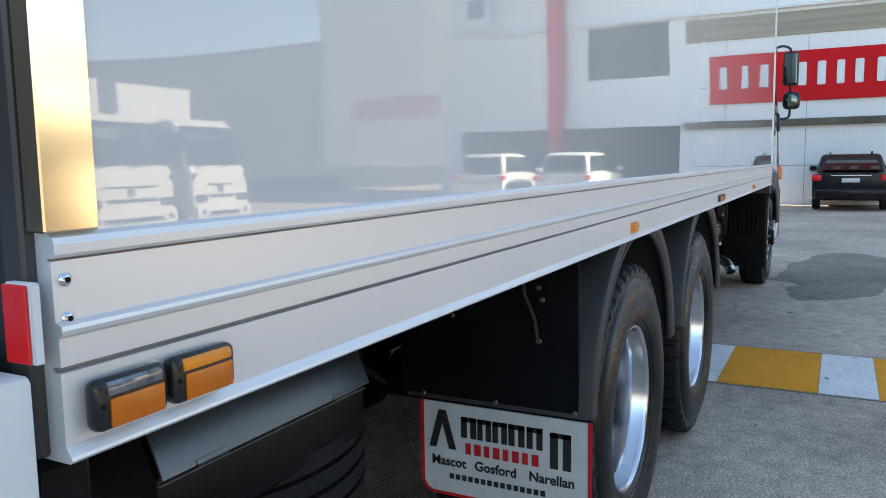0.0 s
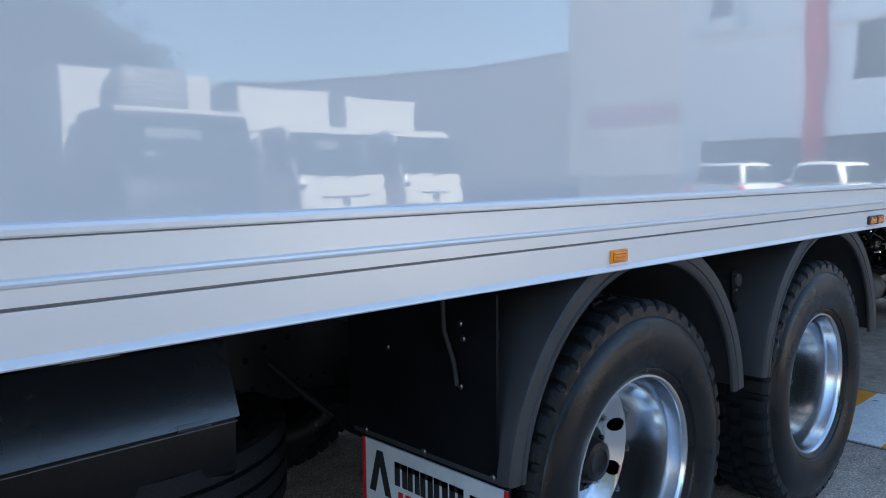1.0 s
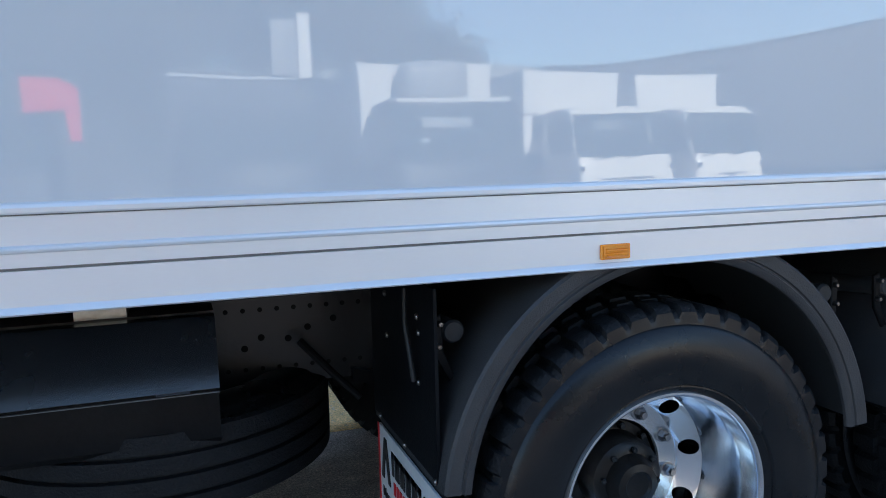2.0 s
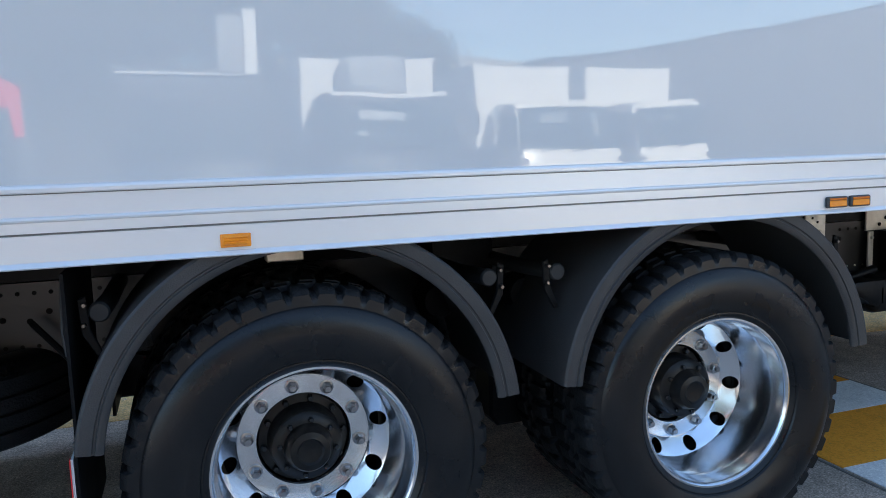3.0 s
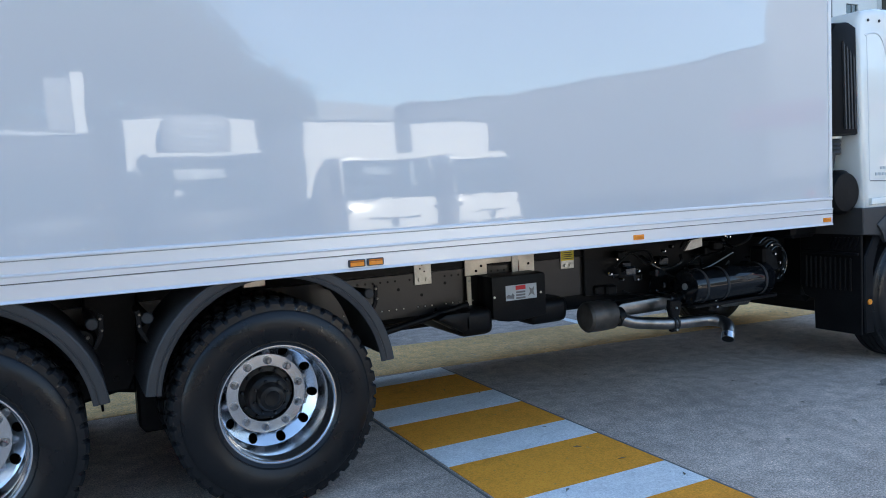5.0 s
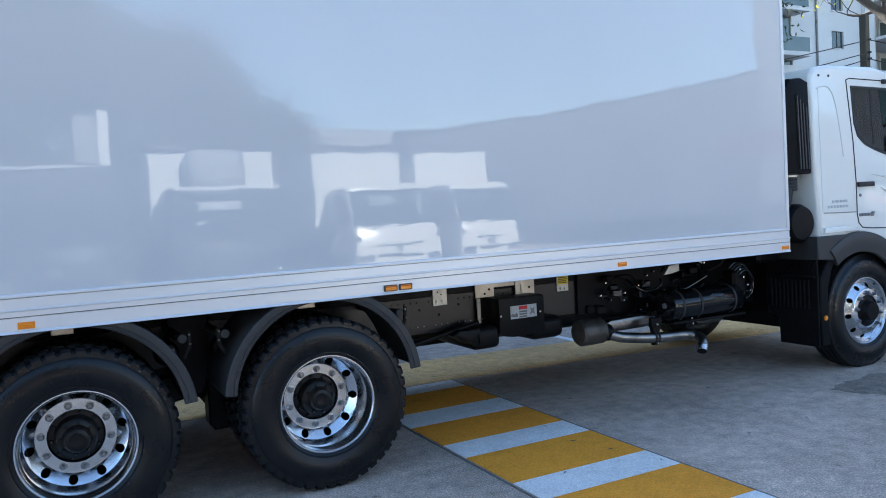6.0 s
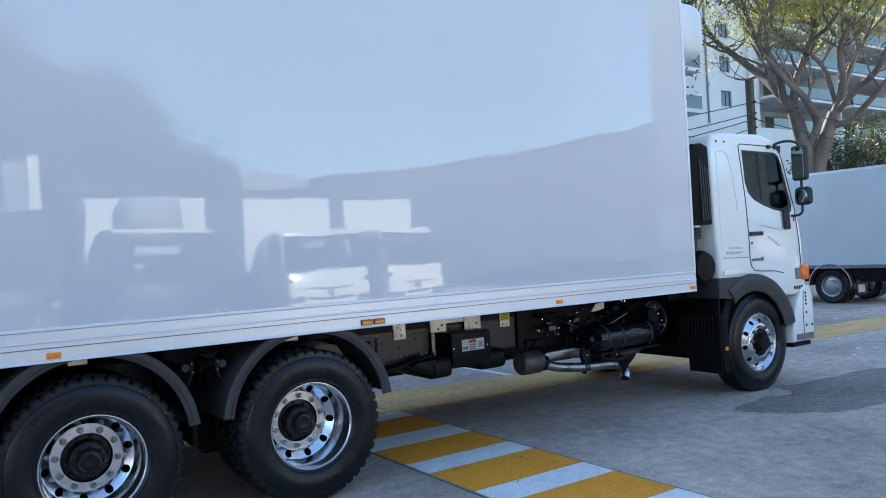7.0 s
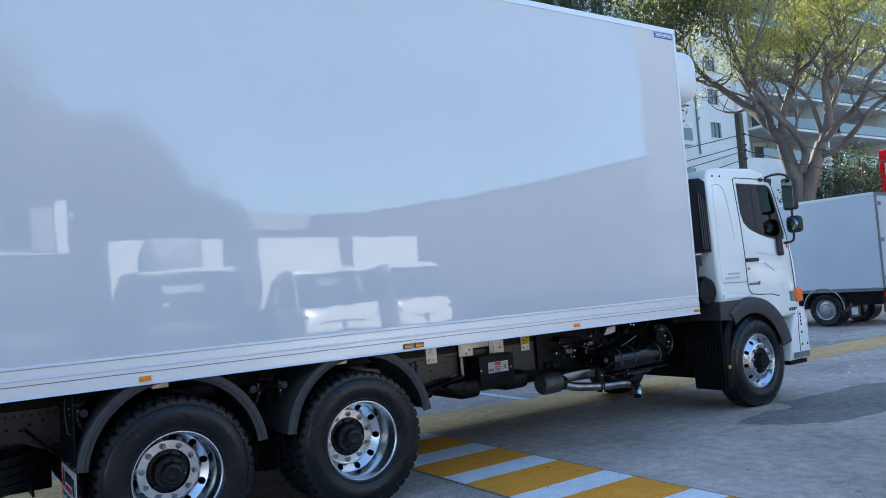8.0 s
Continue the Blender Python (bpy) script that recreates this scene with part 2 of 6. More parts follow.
CLADDING = surf("light_grey_cladding", (0.87, 0.88, 0.87), (0.81, 0.82, 0.82), 0.35, 0.55, 0, 0.05, 12, fine=0.03)
PALEROOF = surf("pale_roof_sheet", (0.31, 0.305, 0.29), (0.26, 0.255, 0.24), 0.5, 0.6)
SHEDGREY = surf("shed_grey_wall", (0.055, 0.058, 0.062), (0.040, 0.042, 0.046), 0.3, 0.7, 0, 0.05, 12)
CONCRETE = surf("rendered_wall", (0.62, 0.62, 0.61), (0.54, 0.54, 0.53), 0.2, 0.75, 0, 0.1, 10, fine=0.04)
SLAB = surf("balcony_slab", (0.62, 0.62, 0.61), (0.54, 0.54, 0.53), 0.4, 0.7)
BLOCKGREY = surf("block_grey_render", (0.125, 0.13, 0.14), (0.10, 0.105, 0.115), 0.3, 0.75)
DARKGLASS = surf("window_glass_dark", (0.02, 0.03, 0.035), (0.035, 0.05, 0.055), 0.4, 0.04, 0, spec=0.8)
GREENGLASS = surf("balustrade_glass", (0.055, 0.08, 0.078), (0.075, 0.10, 0.098), 0.4, 0.05, 0, spec=0.8)
SIGNRED = surf("sign_red", (0.68, 0.010, 0.018), (0.60, 0.008, 0.015), 0.5, 0.5, spec=0.15)
SIGNWHITE = surf("sign_white", (0.78, 0.79, 0.79), (0.72, 0.73, 0.73), 1.0, 0.4)
# red lightened in colour to stand in for brighter light on the fascia
AWNINGRED = surf("lightened_red", (0.82, 0.42, 0.44), (0.76, 0.39, 0.41), 0.8, 0.6)
LEDGE = surf("weathered_ledge", (0.16, 0.14, 0.10), (0.09, 0.08, 0.06), 1.2, 0.7, fine=0.1)
LOUVRE = surf("tan_louvre_band", (0.38, 0.34, 0.26), (0.30, 0.26, 0.20), 0.7, 0.6, stretch=(1, 0.2, 8))
BARK = surf("smooth_gum_bark", (0.17, 0.135, 0.115), (0.085, 0.068, 0.058), 1.6, 0.8, 0, 0.4, 24, fine=0.12, stretch=(1, 1, 0.35))
POLEWOOD = surf("weathered_pole_wood", (0.070, 0.062, 0.045), (0.045, 0.042, 0.034), 5, 0.85, 0, 0.3, 40, stretch=(1, 1, 0.1))


def leaf_material(name, c1, c2, translucency=0.45):
    m = surf(name, c1, c2, 0.9, 0.45, fine=0.25, bump_scale=3)
    nt = m.node_tree
    b = nt.nodes["Principled BSDF"]
    tr = nt.nodes.new("ShaderNodeBsdfTranslucent")
    tr.inputs[0].default_value = (c1[0] * 2.0, c1[1] * 1.9, c1[2] * 0.9, 1)
    mx = nt.nodes.new("ShaderNodeMixShader")
    mx.inputs[0].default_value = translucency
    nt.links.new(b.outputs[0], mx.inputs[1])
    nt.links.new(tr.outputs[0], mx.inputs[2])
    nt.links.new(mx.outputs[0], nt.nodes["Material Output"].inputs[0])
    return m


LEAF = leaf_material("gum_leaves", (0.245, 0.25, 0.095), (0.10, 0.115, 0.055), 0.5)
LEAFD = leaf_material("dark_shrub_leaves", (0.055, 0.072, 0.035), (0.032, 0.045, 0.024), 0.25)


# ---- mesh helpers ----
def link(name, bm, material, parent=None, label="", sharp=0.6):
    """One mesh object from a bmesh, smooth but for its sharp edges."""
    bmesh.ops.recalc_face_normals(bm, faces=bm.faces)
    bm.normal_update()
    for f in bm.faces:
        f.smooth = True
    for e in bm.edges:
        if len(e.link_faces) == 2 and e.calc_face_angle(0) > sharp:
            e.smooth = False
    me = bpy.data.meshes.new(name)
    bm.to_mesh(me)
    bm.free()
    me.materials.append(material)
    ob = new(name, me)
    ob.parent = parent
    if label:
        ob["label"] = label
    return ob


def part(name, bm, material, parent, label=""):
    return link(name, bm, material, parent, label)


def thing(name, label, category, group="", kind=""):
    return tagged(new(name), label, category, group, kind)


def add_box(bm, x0, x1, y0, y1, z0, z1, bevel=0.0, m=None, segs=1):
    vs = [bm.verts.new((x, y, z)) for x in (x0, x1) for y in (y0, y1) for z in (z0, z1)]
    fs = [bm.faces.new([vs[i] for i in q]) for q in ((0, 1, 3, 2), (4, 6, 7, 5), (0, 4, 5, 1), (2, 3, 7, 6), (0, 2, 6, 4), (1, 5, 7, 3))]
    if m is not None:
        bmesh.ops.transform(bm, matrix=m, verts=vs)
    if bevel:
        es = list({e for f in fs for e in f.edges})
        bmesh.ops.bevel(bm, geom=es, offset=bevel, segments=segs, profile=0.5, affect='EDGES')
    return bm


def box(x0, x1, y0, y1, z0, z1, bevel=0.0, m=None, segs=1):
    return add_box(bmesh.new(), x0, x1, y0, y1, z0, z1, bevel, m, segs)


def add_prism(bm, outline, axis, a0, a1, bevel=0.0, segs=1):
    """Outline of (u, v) pairs pushed along an axis: 'x' takes (y, z), 'y' takes (x, z), 'z' takes (x, y)."""
    def put(u, v, a):
        return {'x': (a, u, v), 'y': (u, a, v), 'z': (u, v, a)}[axis]
    lo = [bm.verts.new(put(u, v, a0)) for u, v in outline]
    hi = [bm.verts.new(put(u, v, a1)) for u, v in outline]
    n = len(outline)
    fs = [bm.faces.new(lo), bm.faces.new(hi[::-1])]
    fs += [bm.faces.new((lo[i], hi[i], hi[(i + 1) % n], lo[(i + 1) % n])) for i in range(n)]
    bmesh.ops.recalc_face_normals(bm, faces=fs)
    if bevel:
        es = list(set(fs[0].edges) | set(fs[1].edges))
        bmesh.ops.bevel(bm, geom=es, offset=bevel, segments=segs, profile=0.5, affect='EDGES')
    return bm


def prism(outline, axis, a0, a1, bevel=0.0, segs=1):
    return add_prism(bmesh.new(), outline, axis, a0, a1, bevel, segs)


def add_lathe(bm, profile, segs=64, m=None, closed=False, arc=None):
    """Profile of (radius, a) turned round the y axis."""
    a0, a1 = arc or (0, 2 * math.pi)
    full = arc is None
    count = segs if full else segs + 1
    rings = []
    for r, a in profile:
        rings.append([bm.verts.new((r * math.cos(a0 + (a1 - a0) * i / segs), a, r * math.sin(a0 + (a1 - a0) * i / segs))) for i in range(count)])
    pairs = list(zip(rings, rings[1:]))
    if closed:
        pairs.append((rings[-1], rings[0]))
    fs = []
    for p, q in pairs:
        for i in range(segs):
            j = (i + 1) % count
            fs.append(bm.faces.new((p[i], p[j], q[j], q[i])))
    if closed and not full:
        fs.append(bm.faces.new([r[0] for r in rings]))
        fs.append(bm.faces.new([r[-1] for r in rings][::-1]))
    if not closed and full:
        for ring, (r, a) in ((rings[0], profile[0]), (rings[-1], profile[-1])):
            if r < 0.0501 or r == profile[-1][0] and False:
                fs.append(bm.faces.new(ring))
    bmesh.ops.recalc_face_normals(bm, faces=fs)
    if m is not None:
        bmesh.ops.transform(bm, matrix=m, verts=[v for r in rings for v in r])
    return bm


def lathe(profile, segs=64, m=None, closed=False, arc=None):
    return add_lathe(bmesh.new(), profile, segs, m, closed, arc)


def add_cyl(bm, p, q, r, segs=16, r2=None, cap=True):
    p, q = Vector(p), Vector(q)
    rot = (q - p).to_track_quat("Z", "Y").to_matrix()
    ra = [bm.verts.new(p + rot @ Vector((r * math.cos(t), r * math.sin(t), 0))) for t in [2 * math.pi * i / segs for i in range(segs)]]
    r2 = r if r2 is None else r2
    rb = [bm.verts.new(q + rot @ Vector((r2 * math.cos(t), r2 * math.sin(t), 0))) for t in [2 * math.pi * i / segs for i in range(segs)]]
    for i in range(segs):
        j = (i + 1) % segs
        bm.faces.new((ra[i], ra[j], rb[j], rb[i]))
    if cap:
        bm.faces.new(ra[::-1])
        bm.faces.new(rb)
    return bm


def cyl(p, q, r, segs=16, r2=None):
    return add_cyl(bmesh.new(), p, q, r, segs, r2)


def add_tube(bm, pts, r, segs=10, radii=None, cap=True):
    pts = [Vector(p) for p in pts]
    rings = []
    side = None
    for i, p in enumerate(pts):
        d = (pts[min(i + 1, len(pts) - 1)] - pts[max(i - 1, 0)]).normalized()
        if side is None:
            side = d.orthogonal().normalized()
        side = (side - d * side.dot(d)).normalized()
        up = d.cross(side)
        rr = radii[i] if radii else r
        rings.append([bm.verts.new(p + rr * (math.cos(t) * side + math.sin(t) * up)) for t in [2 * math.pi * k / segs for k in range(segs)]])
    for a, b in zip(rings, rings[1:]):
        for i in range(segs):
            j = (i + 1) % segs
            bm.faces.new((a[i], a[j], b[j], b[i]))
    if cap:
        bm.faces.new(rings[0][::-1])
        bm.faces.new(rings[-1])
    return bm


def tube(pts, r, segs=10, radii=None):
    return add_tube(bmesh.new(), pts, r, segs, radii)


def smooth_path(pts, n=6):
    """A rounded polyline through the points."""
    pts = [Vector(p) for p in pts]
    out = []
    for i in range(len(pts) - 1):
        p0, p1, p2, p3 = pts[max(i - 1, 0)], pts[i], pts[i + 1], pts[min(i + 2, len(pts) - 1)]
        for k in range(n):
            t = k / n
            out.append(0.5 * ((2 * p1) + (p2 - p0) * t + (2 * p0 - 5 * p1 + 4 * p2 - p3) * t * t + (3 * p1 - p0 - 3 * p2 + p3) * t ** 3))
    out.append(pts[-1])
    return out


def arc_points(cx, cz, r, a0, a1, n):
    return [(cx + r * math.cos(radians(a0 + (a1 - a0) * i / n)), cz + r * math.sin(radians(a0 + (a1 - a0) * i / n))) for i in range(n + 1)]


def lettering(name, words, size, material, parent, m, depth=0.0015):
    cu = bpy.data.curves.new(name, 'FONT')
    cu.body, cu.size, cu.extrude, cu.align_x = words, size, depth, 'CENTER'
    cu.offset = size * 0.022
    tmp = bpy.data.objects.new(name, cu)
    me = bpy.data.meshes.new_from_object(tmp)
    bpy.data.objects.remove(tmp)
    me.materials.append(material)
    ob = new(name, me)
    ob.parent, ob.matrix_basis = parent, m
    return ob


# ---- ground and markings ----
ground = link("ground", prism([(-400, -400), (400, -400), (400, 400), (-400, 400)], 'z', -0.3, 0.0), ASPHALT)
tagged(ground, "grey weathered asphalt yard with fine stone grain", "ground", kind="structure")

crossing = thing("crosswalk", "yellow and white painted crossing stripes on asphalt", "road marking", kind="structure")
edges = [2.16, 1.87, 1.28, 0.895, 0.375, 0.055, -0.51, -0.825, -1.37, -1.68, -2.24, -2.55, -3.11, -3.42, -3.98, -4.29, -4.85]
for i, (ya, yb) in enumerate(zip(edges, edges[1:])):
    part("white_stripe" if i % 2 == 0 else "yellow_stripe", box(4.43, 5.435, yb + 0.002, ya - 0.002, 0.0, 0.004),
         WHITEPAINT if i % 2 == 0 else YELLOWPAINT, crossing)
for x in (4.40, 5.437):
    part("tar_seam", box(x, x + 0.013, -4.85, 2.16, 0.0, 0.0035), TAR, crossing, "dark tar joint")
bay = thing("bay_line", "faded yellow painted bay line on asphalt", "road marking", kind="structure")
part("yellow_stripe", prism([(-6.0, 2.35), (4.0, 2.3), (9.3, 1.84), (24.0, 1.35), (24.0, 2.25), (15.0, 2.62), (8.3, 2.92), (4.0, 3.40), (-6.0, 3.4)], 'z', 0.0, 0.004),
     FADEDYELLOW, bay)
part("white_stripe", prism([(7.53, 2.97), (7.63, 2.96), (7.66, 4.6), (7.56, 4.6)], 'z', 0.0, 0.004), WHITEPAINT, bay)
patch_outline = [(7.66, -0.24), (7.82, -0.17), (8.08, -0.16), (8.34, -0.11), (8.55, -0.22), (8.66, -0.24), (8.80, -0.09), (8.90, 0.12), (9.12, 0.02), (9.5, 0.02), (9.9, -0.03),
                 (10.4, -0.04), (10.75, -0.20), (11.5, -0.35), (11.9, -0.75), (11.4, -1.15), (10.3, -1.30), (9.6, -1.16), (8.96, -1.08), (8.46, -1.02), (8.13, -0.92), (7.93, -0.74), (7.70, -0.48)]
rp = random.Random(17)
ragged = [(q.x + rp.gauss(0, 0.012), q.y + rp.gauss(0, 0.012)) for q in smooth_path([Vector((u, v, 0)) for u, v in patch_outline + patch_outline[:1]], 5)[:-1]]
patch = link("asphalt_patch", prism(ragged, 'z', 0.0, 0.004), ASPHALTD)
tagged(patch, "darker oily repair patch on the asphalt", "road patch", kind="structure")

# dry leaves and bits of litter on the asphalt
bm = bmesh.new()
rl = random.Random(9)
bms, scrapes = bmesh.new(), []
for i in range(170):
    x, y = rl.uniform(3.5, 13.0), rl.uniform(-3.5, 2.4)
    a, s = rl.uniform(0, 6.3), rl.uniform(0.012, 0.035)
    dx, dy = math.cos(a) * s, math.sin(a) * s
    w = rl.uniform(0.15, 0.35)
    h = 0.005
    v = [bm.verts.new(p) for p in ((x - dx, y - dy, h), (x + dy * w, y - dx * w, h + 0.006), (x + dx, y + dy, h + 0.002), (x - dy * w, y + dx * w, h + 0.004))]
    bm.faces.new(v)
for i in range(46):
    x, y = rl.uniform(9.8, 17.0), rl.uniform(0.2, 1.3) if i % 3 else rl.uniform(2.7, 4.2)
    l, w, a = rl.uniform(0.03, 0.16), rl.uniform(0.008, 0.022), rl.gauss(0.0, 0.25)
    c, d = math.cos(a), math.sin(a)
    pts = [(-l, -w * 0.3), (-l * 0.3, -w), (l, -w * 0.5), (l * 0.8, w * 0.7), (-l * 0.4, w)]
    scrapes.append([bms.verts.new((x + p * c - q * d, y + p * d + q * c, 0.0025)) for p, q in pts])
for v in scrapes:
    bms.faces.new(v)
tagged(link("paint_scrapes", bms, WHITEPAINT), "pale flakes of old paint on the asphalt", "paint marks", kind="stuff")
LITTER = surf("dry_leaf", (0.30, 0.26, 0.19), (0.16, 0.11, 0.06), 3, 0.7)
tagged(link("leaf_litter", bm, LITTER), "scattered dry leaves and grit on asphalt", "leaf litter", kind="stuff")


# ---- dealership building ahead ----
def rect_wall(x0, x1, y0, y1, z0, z1, holes, along):
    """A wall with rectangular openings (a0, a1, z0, z1) along 'x' or 'y', as one closed shell."""
    bm = bmesh.new()
    lo, hi = ((y0, y1) if along == 'y' else (x0, x1)), ((x0, x1) if along == 'y' else (y0, y1))
    cuts_a = sorted({*lo, *[h[0] for h in holes], *[h[1] for h in holes]})
    cuts_z = sorted({z0, z1, *[h[2] for h in holes], *[h[3] for h in holes]})
    solid = {(i, k) for i in range(len(cuts_a) - 1) for k in range(len(cuts_z) - 1)
             if not any(h[0] <= (cuts_a[i] + cuts_a[i + 1]) / 2 <= h[1] and h[2] <= (cuts_z[k] + cuts_z[k + 1]) / 2 <= h[3] for h in holes)}
    corner = {}

    def at(i, k, s):
        if (i, k, s) not in corner:
            corner[i, k, s] = bm.verts.new((hi[s], cuts_a[i], cuts_z[k]) if along == 'y' else (cuts_a[i], hi[s], cuts_z[k]))
        return corner[i, k, s]

    for i, k in solid:
        for s in (0, 1):
            bm.faces.new((at(i, k, s), at(i + 1, k, s), at(i + 1, k + 1, s), at(i, k + 1, s)))
        for di, dk, p, q in ((-1, 0, (i, k), (i, k + 1)), (1, 0, (i + 1, k), (i + 1, k + 1)), (0, -1, (i, k), (i + 1, k)), (0, 1, (i, k + 1), (i + 1, k + 1))):
            if (i + di, k + dk) not in solid:
                bm.faces.new((at(*p, 0), at(*q, 0), at(*q, 1), at(*p, 1)))
    return bm


XW = 24.5
dealer = thing("dealership_building", "light grey clad dealership building with red signs", "building")
part("wall", rect_wall(XW, XW + 0.3, -12.4, 2.3, 0, 8.4, [(-6.9, -4.3, 4.02, 5.68), (-11.6, -3.9, 0.0, 2.45)], 'y'), CLADDING, dealer)
part("wall", box(XW + 0.3, XW + 12, -12.4, -12.1, 0, 8.4), CLADDING, dealer)
part("wall", box(XW + 0.3, XW + 12, 2.0, 2.3, 0, 8.4), CLADDING, dealer)
part("roof", box(XW - 0.1, XW + 12, -12.5, 2.4, 8.4, 8.6, 0.02), CLADDING, dealer)
part("ledge", box(XW - 0.16, XW, -3.8, 2.2, 2.32, 2.52, 0.01), LEDGE, dealer, "weathered dark horizontal ledge")
part("louvre_band", box(XW - 0.05, XW, -3.8, 2.2, 4.95, 5.62, 0.01), LOUVRE, dealer, "tan louvred band under the eaves")
part("gutter", box(XW - 0.14, XW, -12.3, 2.2, 5.72, 5.82, 0.02), SIGNWHITE, dealer)
for z in (1.15, 3.55, 6.6):
    part("cladding_joint", box(XW - 0.006, XW + 0.002, -3.8, 2.2, z, z + 0.014), GREYSTEEL, dealer)
for y in (-2.6, 0.35):
    part("cladding_joint", box(XW - 0.005, XW + 0.002, y, y + 0.012, 0.0, 4.9), GREYSTEEL, dealer)
part("pillar", box(XW - 0.35, XW, -8.2, -7.7, 0, 8.4, 0.02), SIGNRED, dealer, "red painted pillar")
window = part("window", box(XW + 0.06, XW + 0.10, -6.9, -4.3, 4.02, 5.68), DARKGLASS, dealer)
for a in (-6.9, -6.03, -5.2, -4.35):
    part("frame", box(XW + 0.02, XW + 0.11, a, a + 0.05, 4.02, 5.68), GREYSTEEL, window)
for z in (4.02, 4.85, 5.63):
    part("frame", box(XW + 0.015, XW + 0.115, -6.9, -4.3, z, z + 0.05), GREYSTEEL, window)
# dark sheet behind the opening: the shopfront's shade is in its colour
part("roller_door", box(XW + 0.5, XW + 0.55, -11.7, -3.8, 0, 2.5), SHEDGREY, dealer, "dark grey sheet, shopfront shade put into its colour")
sign = part("sign", box(XW - 0.09, XW, -3.05, 2.1, 3.04, 4.48, 0.01), SIGNRED, dealer, "red signboard with white block lettering shapes")
# plain white shapes where the lettering stands
sx = (XW - 0.12, XW - 0.088)
for y0, y1 in ((0.38, 0.60), (-0.12, 0.10), (-0.60, -0.40), (-1.08, -0.86), (-1.62, -1.40), (-2.17, -1.95), (-2.76, -2.54)):
    part("sign_shape", box(*sx, y0, y1, 3.47, 4.14, 0.03), SIGNWHITE, sign)
upper = part("upper_window", box(XW - 0.30, XW - 0.002, -11.86, -10.3, 5.95, 8.0, 0.02), SIGNWHITE, dealer, "white boxed upper window")
part("pane", box(XW - 0.32, XW - 0.302, -11.2, -10.5, 6.35, 6.95), DARKGLASS, upper)

# taller grey block and low dark shed that close the yard on the camera's side
block = thing("grey_block_building", "tall grey rendered building beyond the yard", "building")
part("wall", prism([(57.3, -42.1), (128, -42.1), (128, -76), (112, -76)], 'z', 0, 31), BLOCKGREY, block)
part("roof", prism([(57.0, -42.0), (128.2, -42.0), (128.2, -76.2), (112, -76.2)], 'z', 31.0, 31.4), BLOCKGREY, block)
bright = part("window", box(83.2, 95.6, -42.09, -42.0, 16.9, 24.1, 0.05), SIGNWHITE, block, "bright white framed window")
part("pane", box(87.3, 93.5, -41.998, -41.94, 18.6, 21.4), DARKGLASS, bright)
part("mullion", box(90.0, 90.35, -41.94, -41.9, 18.6, 21.4), SIGNWHITE, bright)
shed = thing("workshop_shed", "long dark grey workshop shed with sloping roofline", "building")
shed_top = [(57.2, 12.45), (51.0, 11.15), (45.0, 10.0), (40.0, 9.2), (34.5, 8.35), (30.0, 7.65), (26.5, 7.25), (23.4, 7.1)]
part("wall", prism([(-41.4, 0), (57.2, 0)] + shed_top + [(23.4, 6.2), (2, 6.1), (-41.4, 6.0)], 'y', -42.5, -42.0), SHEDGREY, shed)
part("roof", prism(shed_top + [(x, z + 0.14) for x, z in shed_top[::-1]], 'y', -70, -41.8), SHEDGREY, shed)
part("low_roof", prism([(-41.4, 6.0), (2, 6.1), (23.3, 6.2), (23.3, 6.27), (2, 6.17), (-41.4, 6.07)], 'y', -43.4, -41.8), SHEDGREY, shed)
part("gable", prism([(7.5, 5.5), (7.5, 7.45), (13.0, 7.6), (16.5, 7.62), (19.0, 7.55), (24.2, 7.28), (25.5, 5.5)], 'y', -56.0, -43.6, 0.05), PALEROOF, shed, "pale roof end behind the low wing")
fence = link("wall_yard", box(11.6, 56.0, -24.2, -24.0, 0, 1.25, 0.01), SHEDGREY)
tagged(fence, "low dark rendered wall along the yard", "wall", kind="structure")
awning = thing("red_awning", "red fascia board on thin grey posts", "awning")
part("fascia", box(24.42, 24.6, -16.35, -12.55, 3.05, 3.85, 0.02), AWNINGRED, awning)
for y in (-16.2, -12.7):
    part("post", box(24.48, 24.54, y - 0.03, y + 0.03, 0, 3.05), CLADDING, awning)
# added wall, out of view: keeps low sky light from under the truck
sky_block_wall = link("wall_side", box(-30, 11.5, 8.0, 8.3, 0, 6.4), BLOCKGREY)
tagged(sky_block_wall, "plain grey wall added out of view to block low sky light", "wall", kind="structure")
rear_wall = link("wall_rear", box(-42, -41.5, -42.5, 40, 0, 6), CONCRETE)
tagged(rear_wall, "plain pale rendered boundary wall", "wall", kind="structure")


# ---- apartment block behind ----
flats = thing("apartment_building", "pale rendered apartment block with glazed balconies", "building")
YB = 35.0
wins = []
for k in range(7):
    z = 4.05 + 2.94 * k
    for x in (57.55, 50.5, 44.0, 37.5):
        wins.append((x, x + 1.45, z, z + 1.35))
part("wall", rect_wall(41.0, 61.3, YB, YB + 0.4, 0, 27.0, [w for w in wins if w[0] > 41], 'x'), CONCRETE, flats)
# unseen stretch, set low so that sun reaches the gum tree
part("wall", rect_wall(30.0, 41.0, YB, YB + 0.4, 0, 20.5, [w for w in wins if w[0] < 41 and w[3] < 20.5], 'x'), CONCRETE, flats)
# unseen stretch, added to cast the yard and truck into shade
part("wall", box(-25, 30.0, YB, YB + 0.4, 0, 27.0), CONCRETE, flats)
part("wall", box(61.3, 112, YB + 3.2, YB + 3.6, 0, 44.0), CONCRETE, flats)
part("wall", box(61.31, 62.55, YB - 0.3, YB + 3.15, 0, 44.0), CONCRETE, flats)
part("roof", box(41.0, 61.2, YB - 0.2, YB + 14, 27.0, 27.4), SLAB, flats)
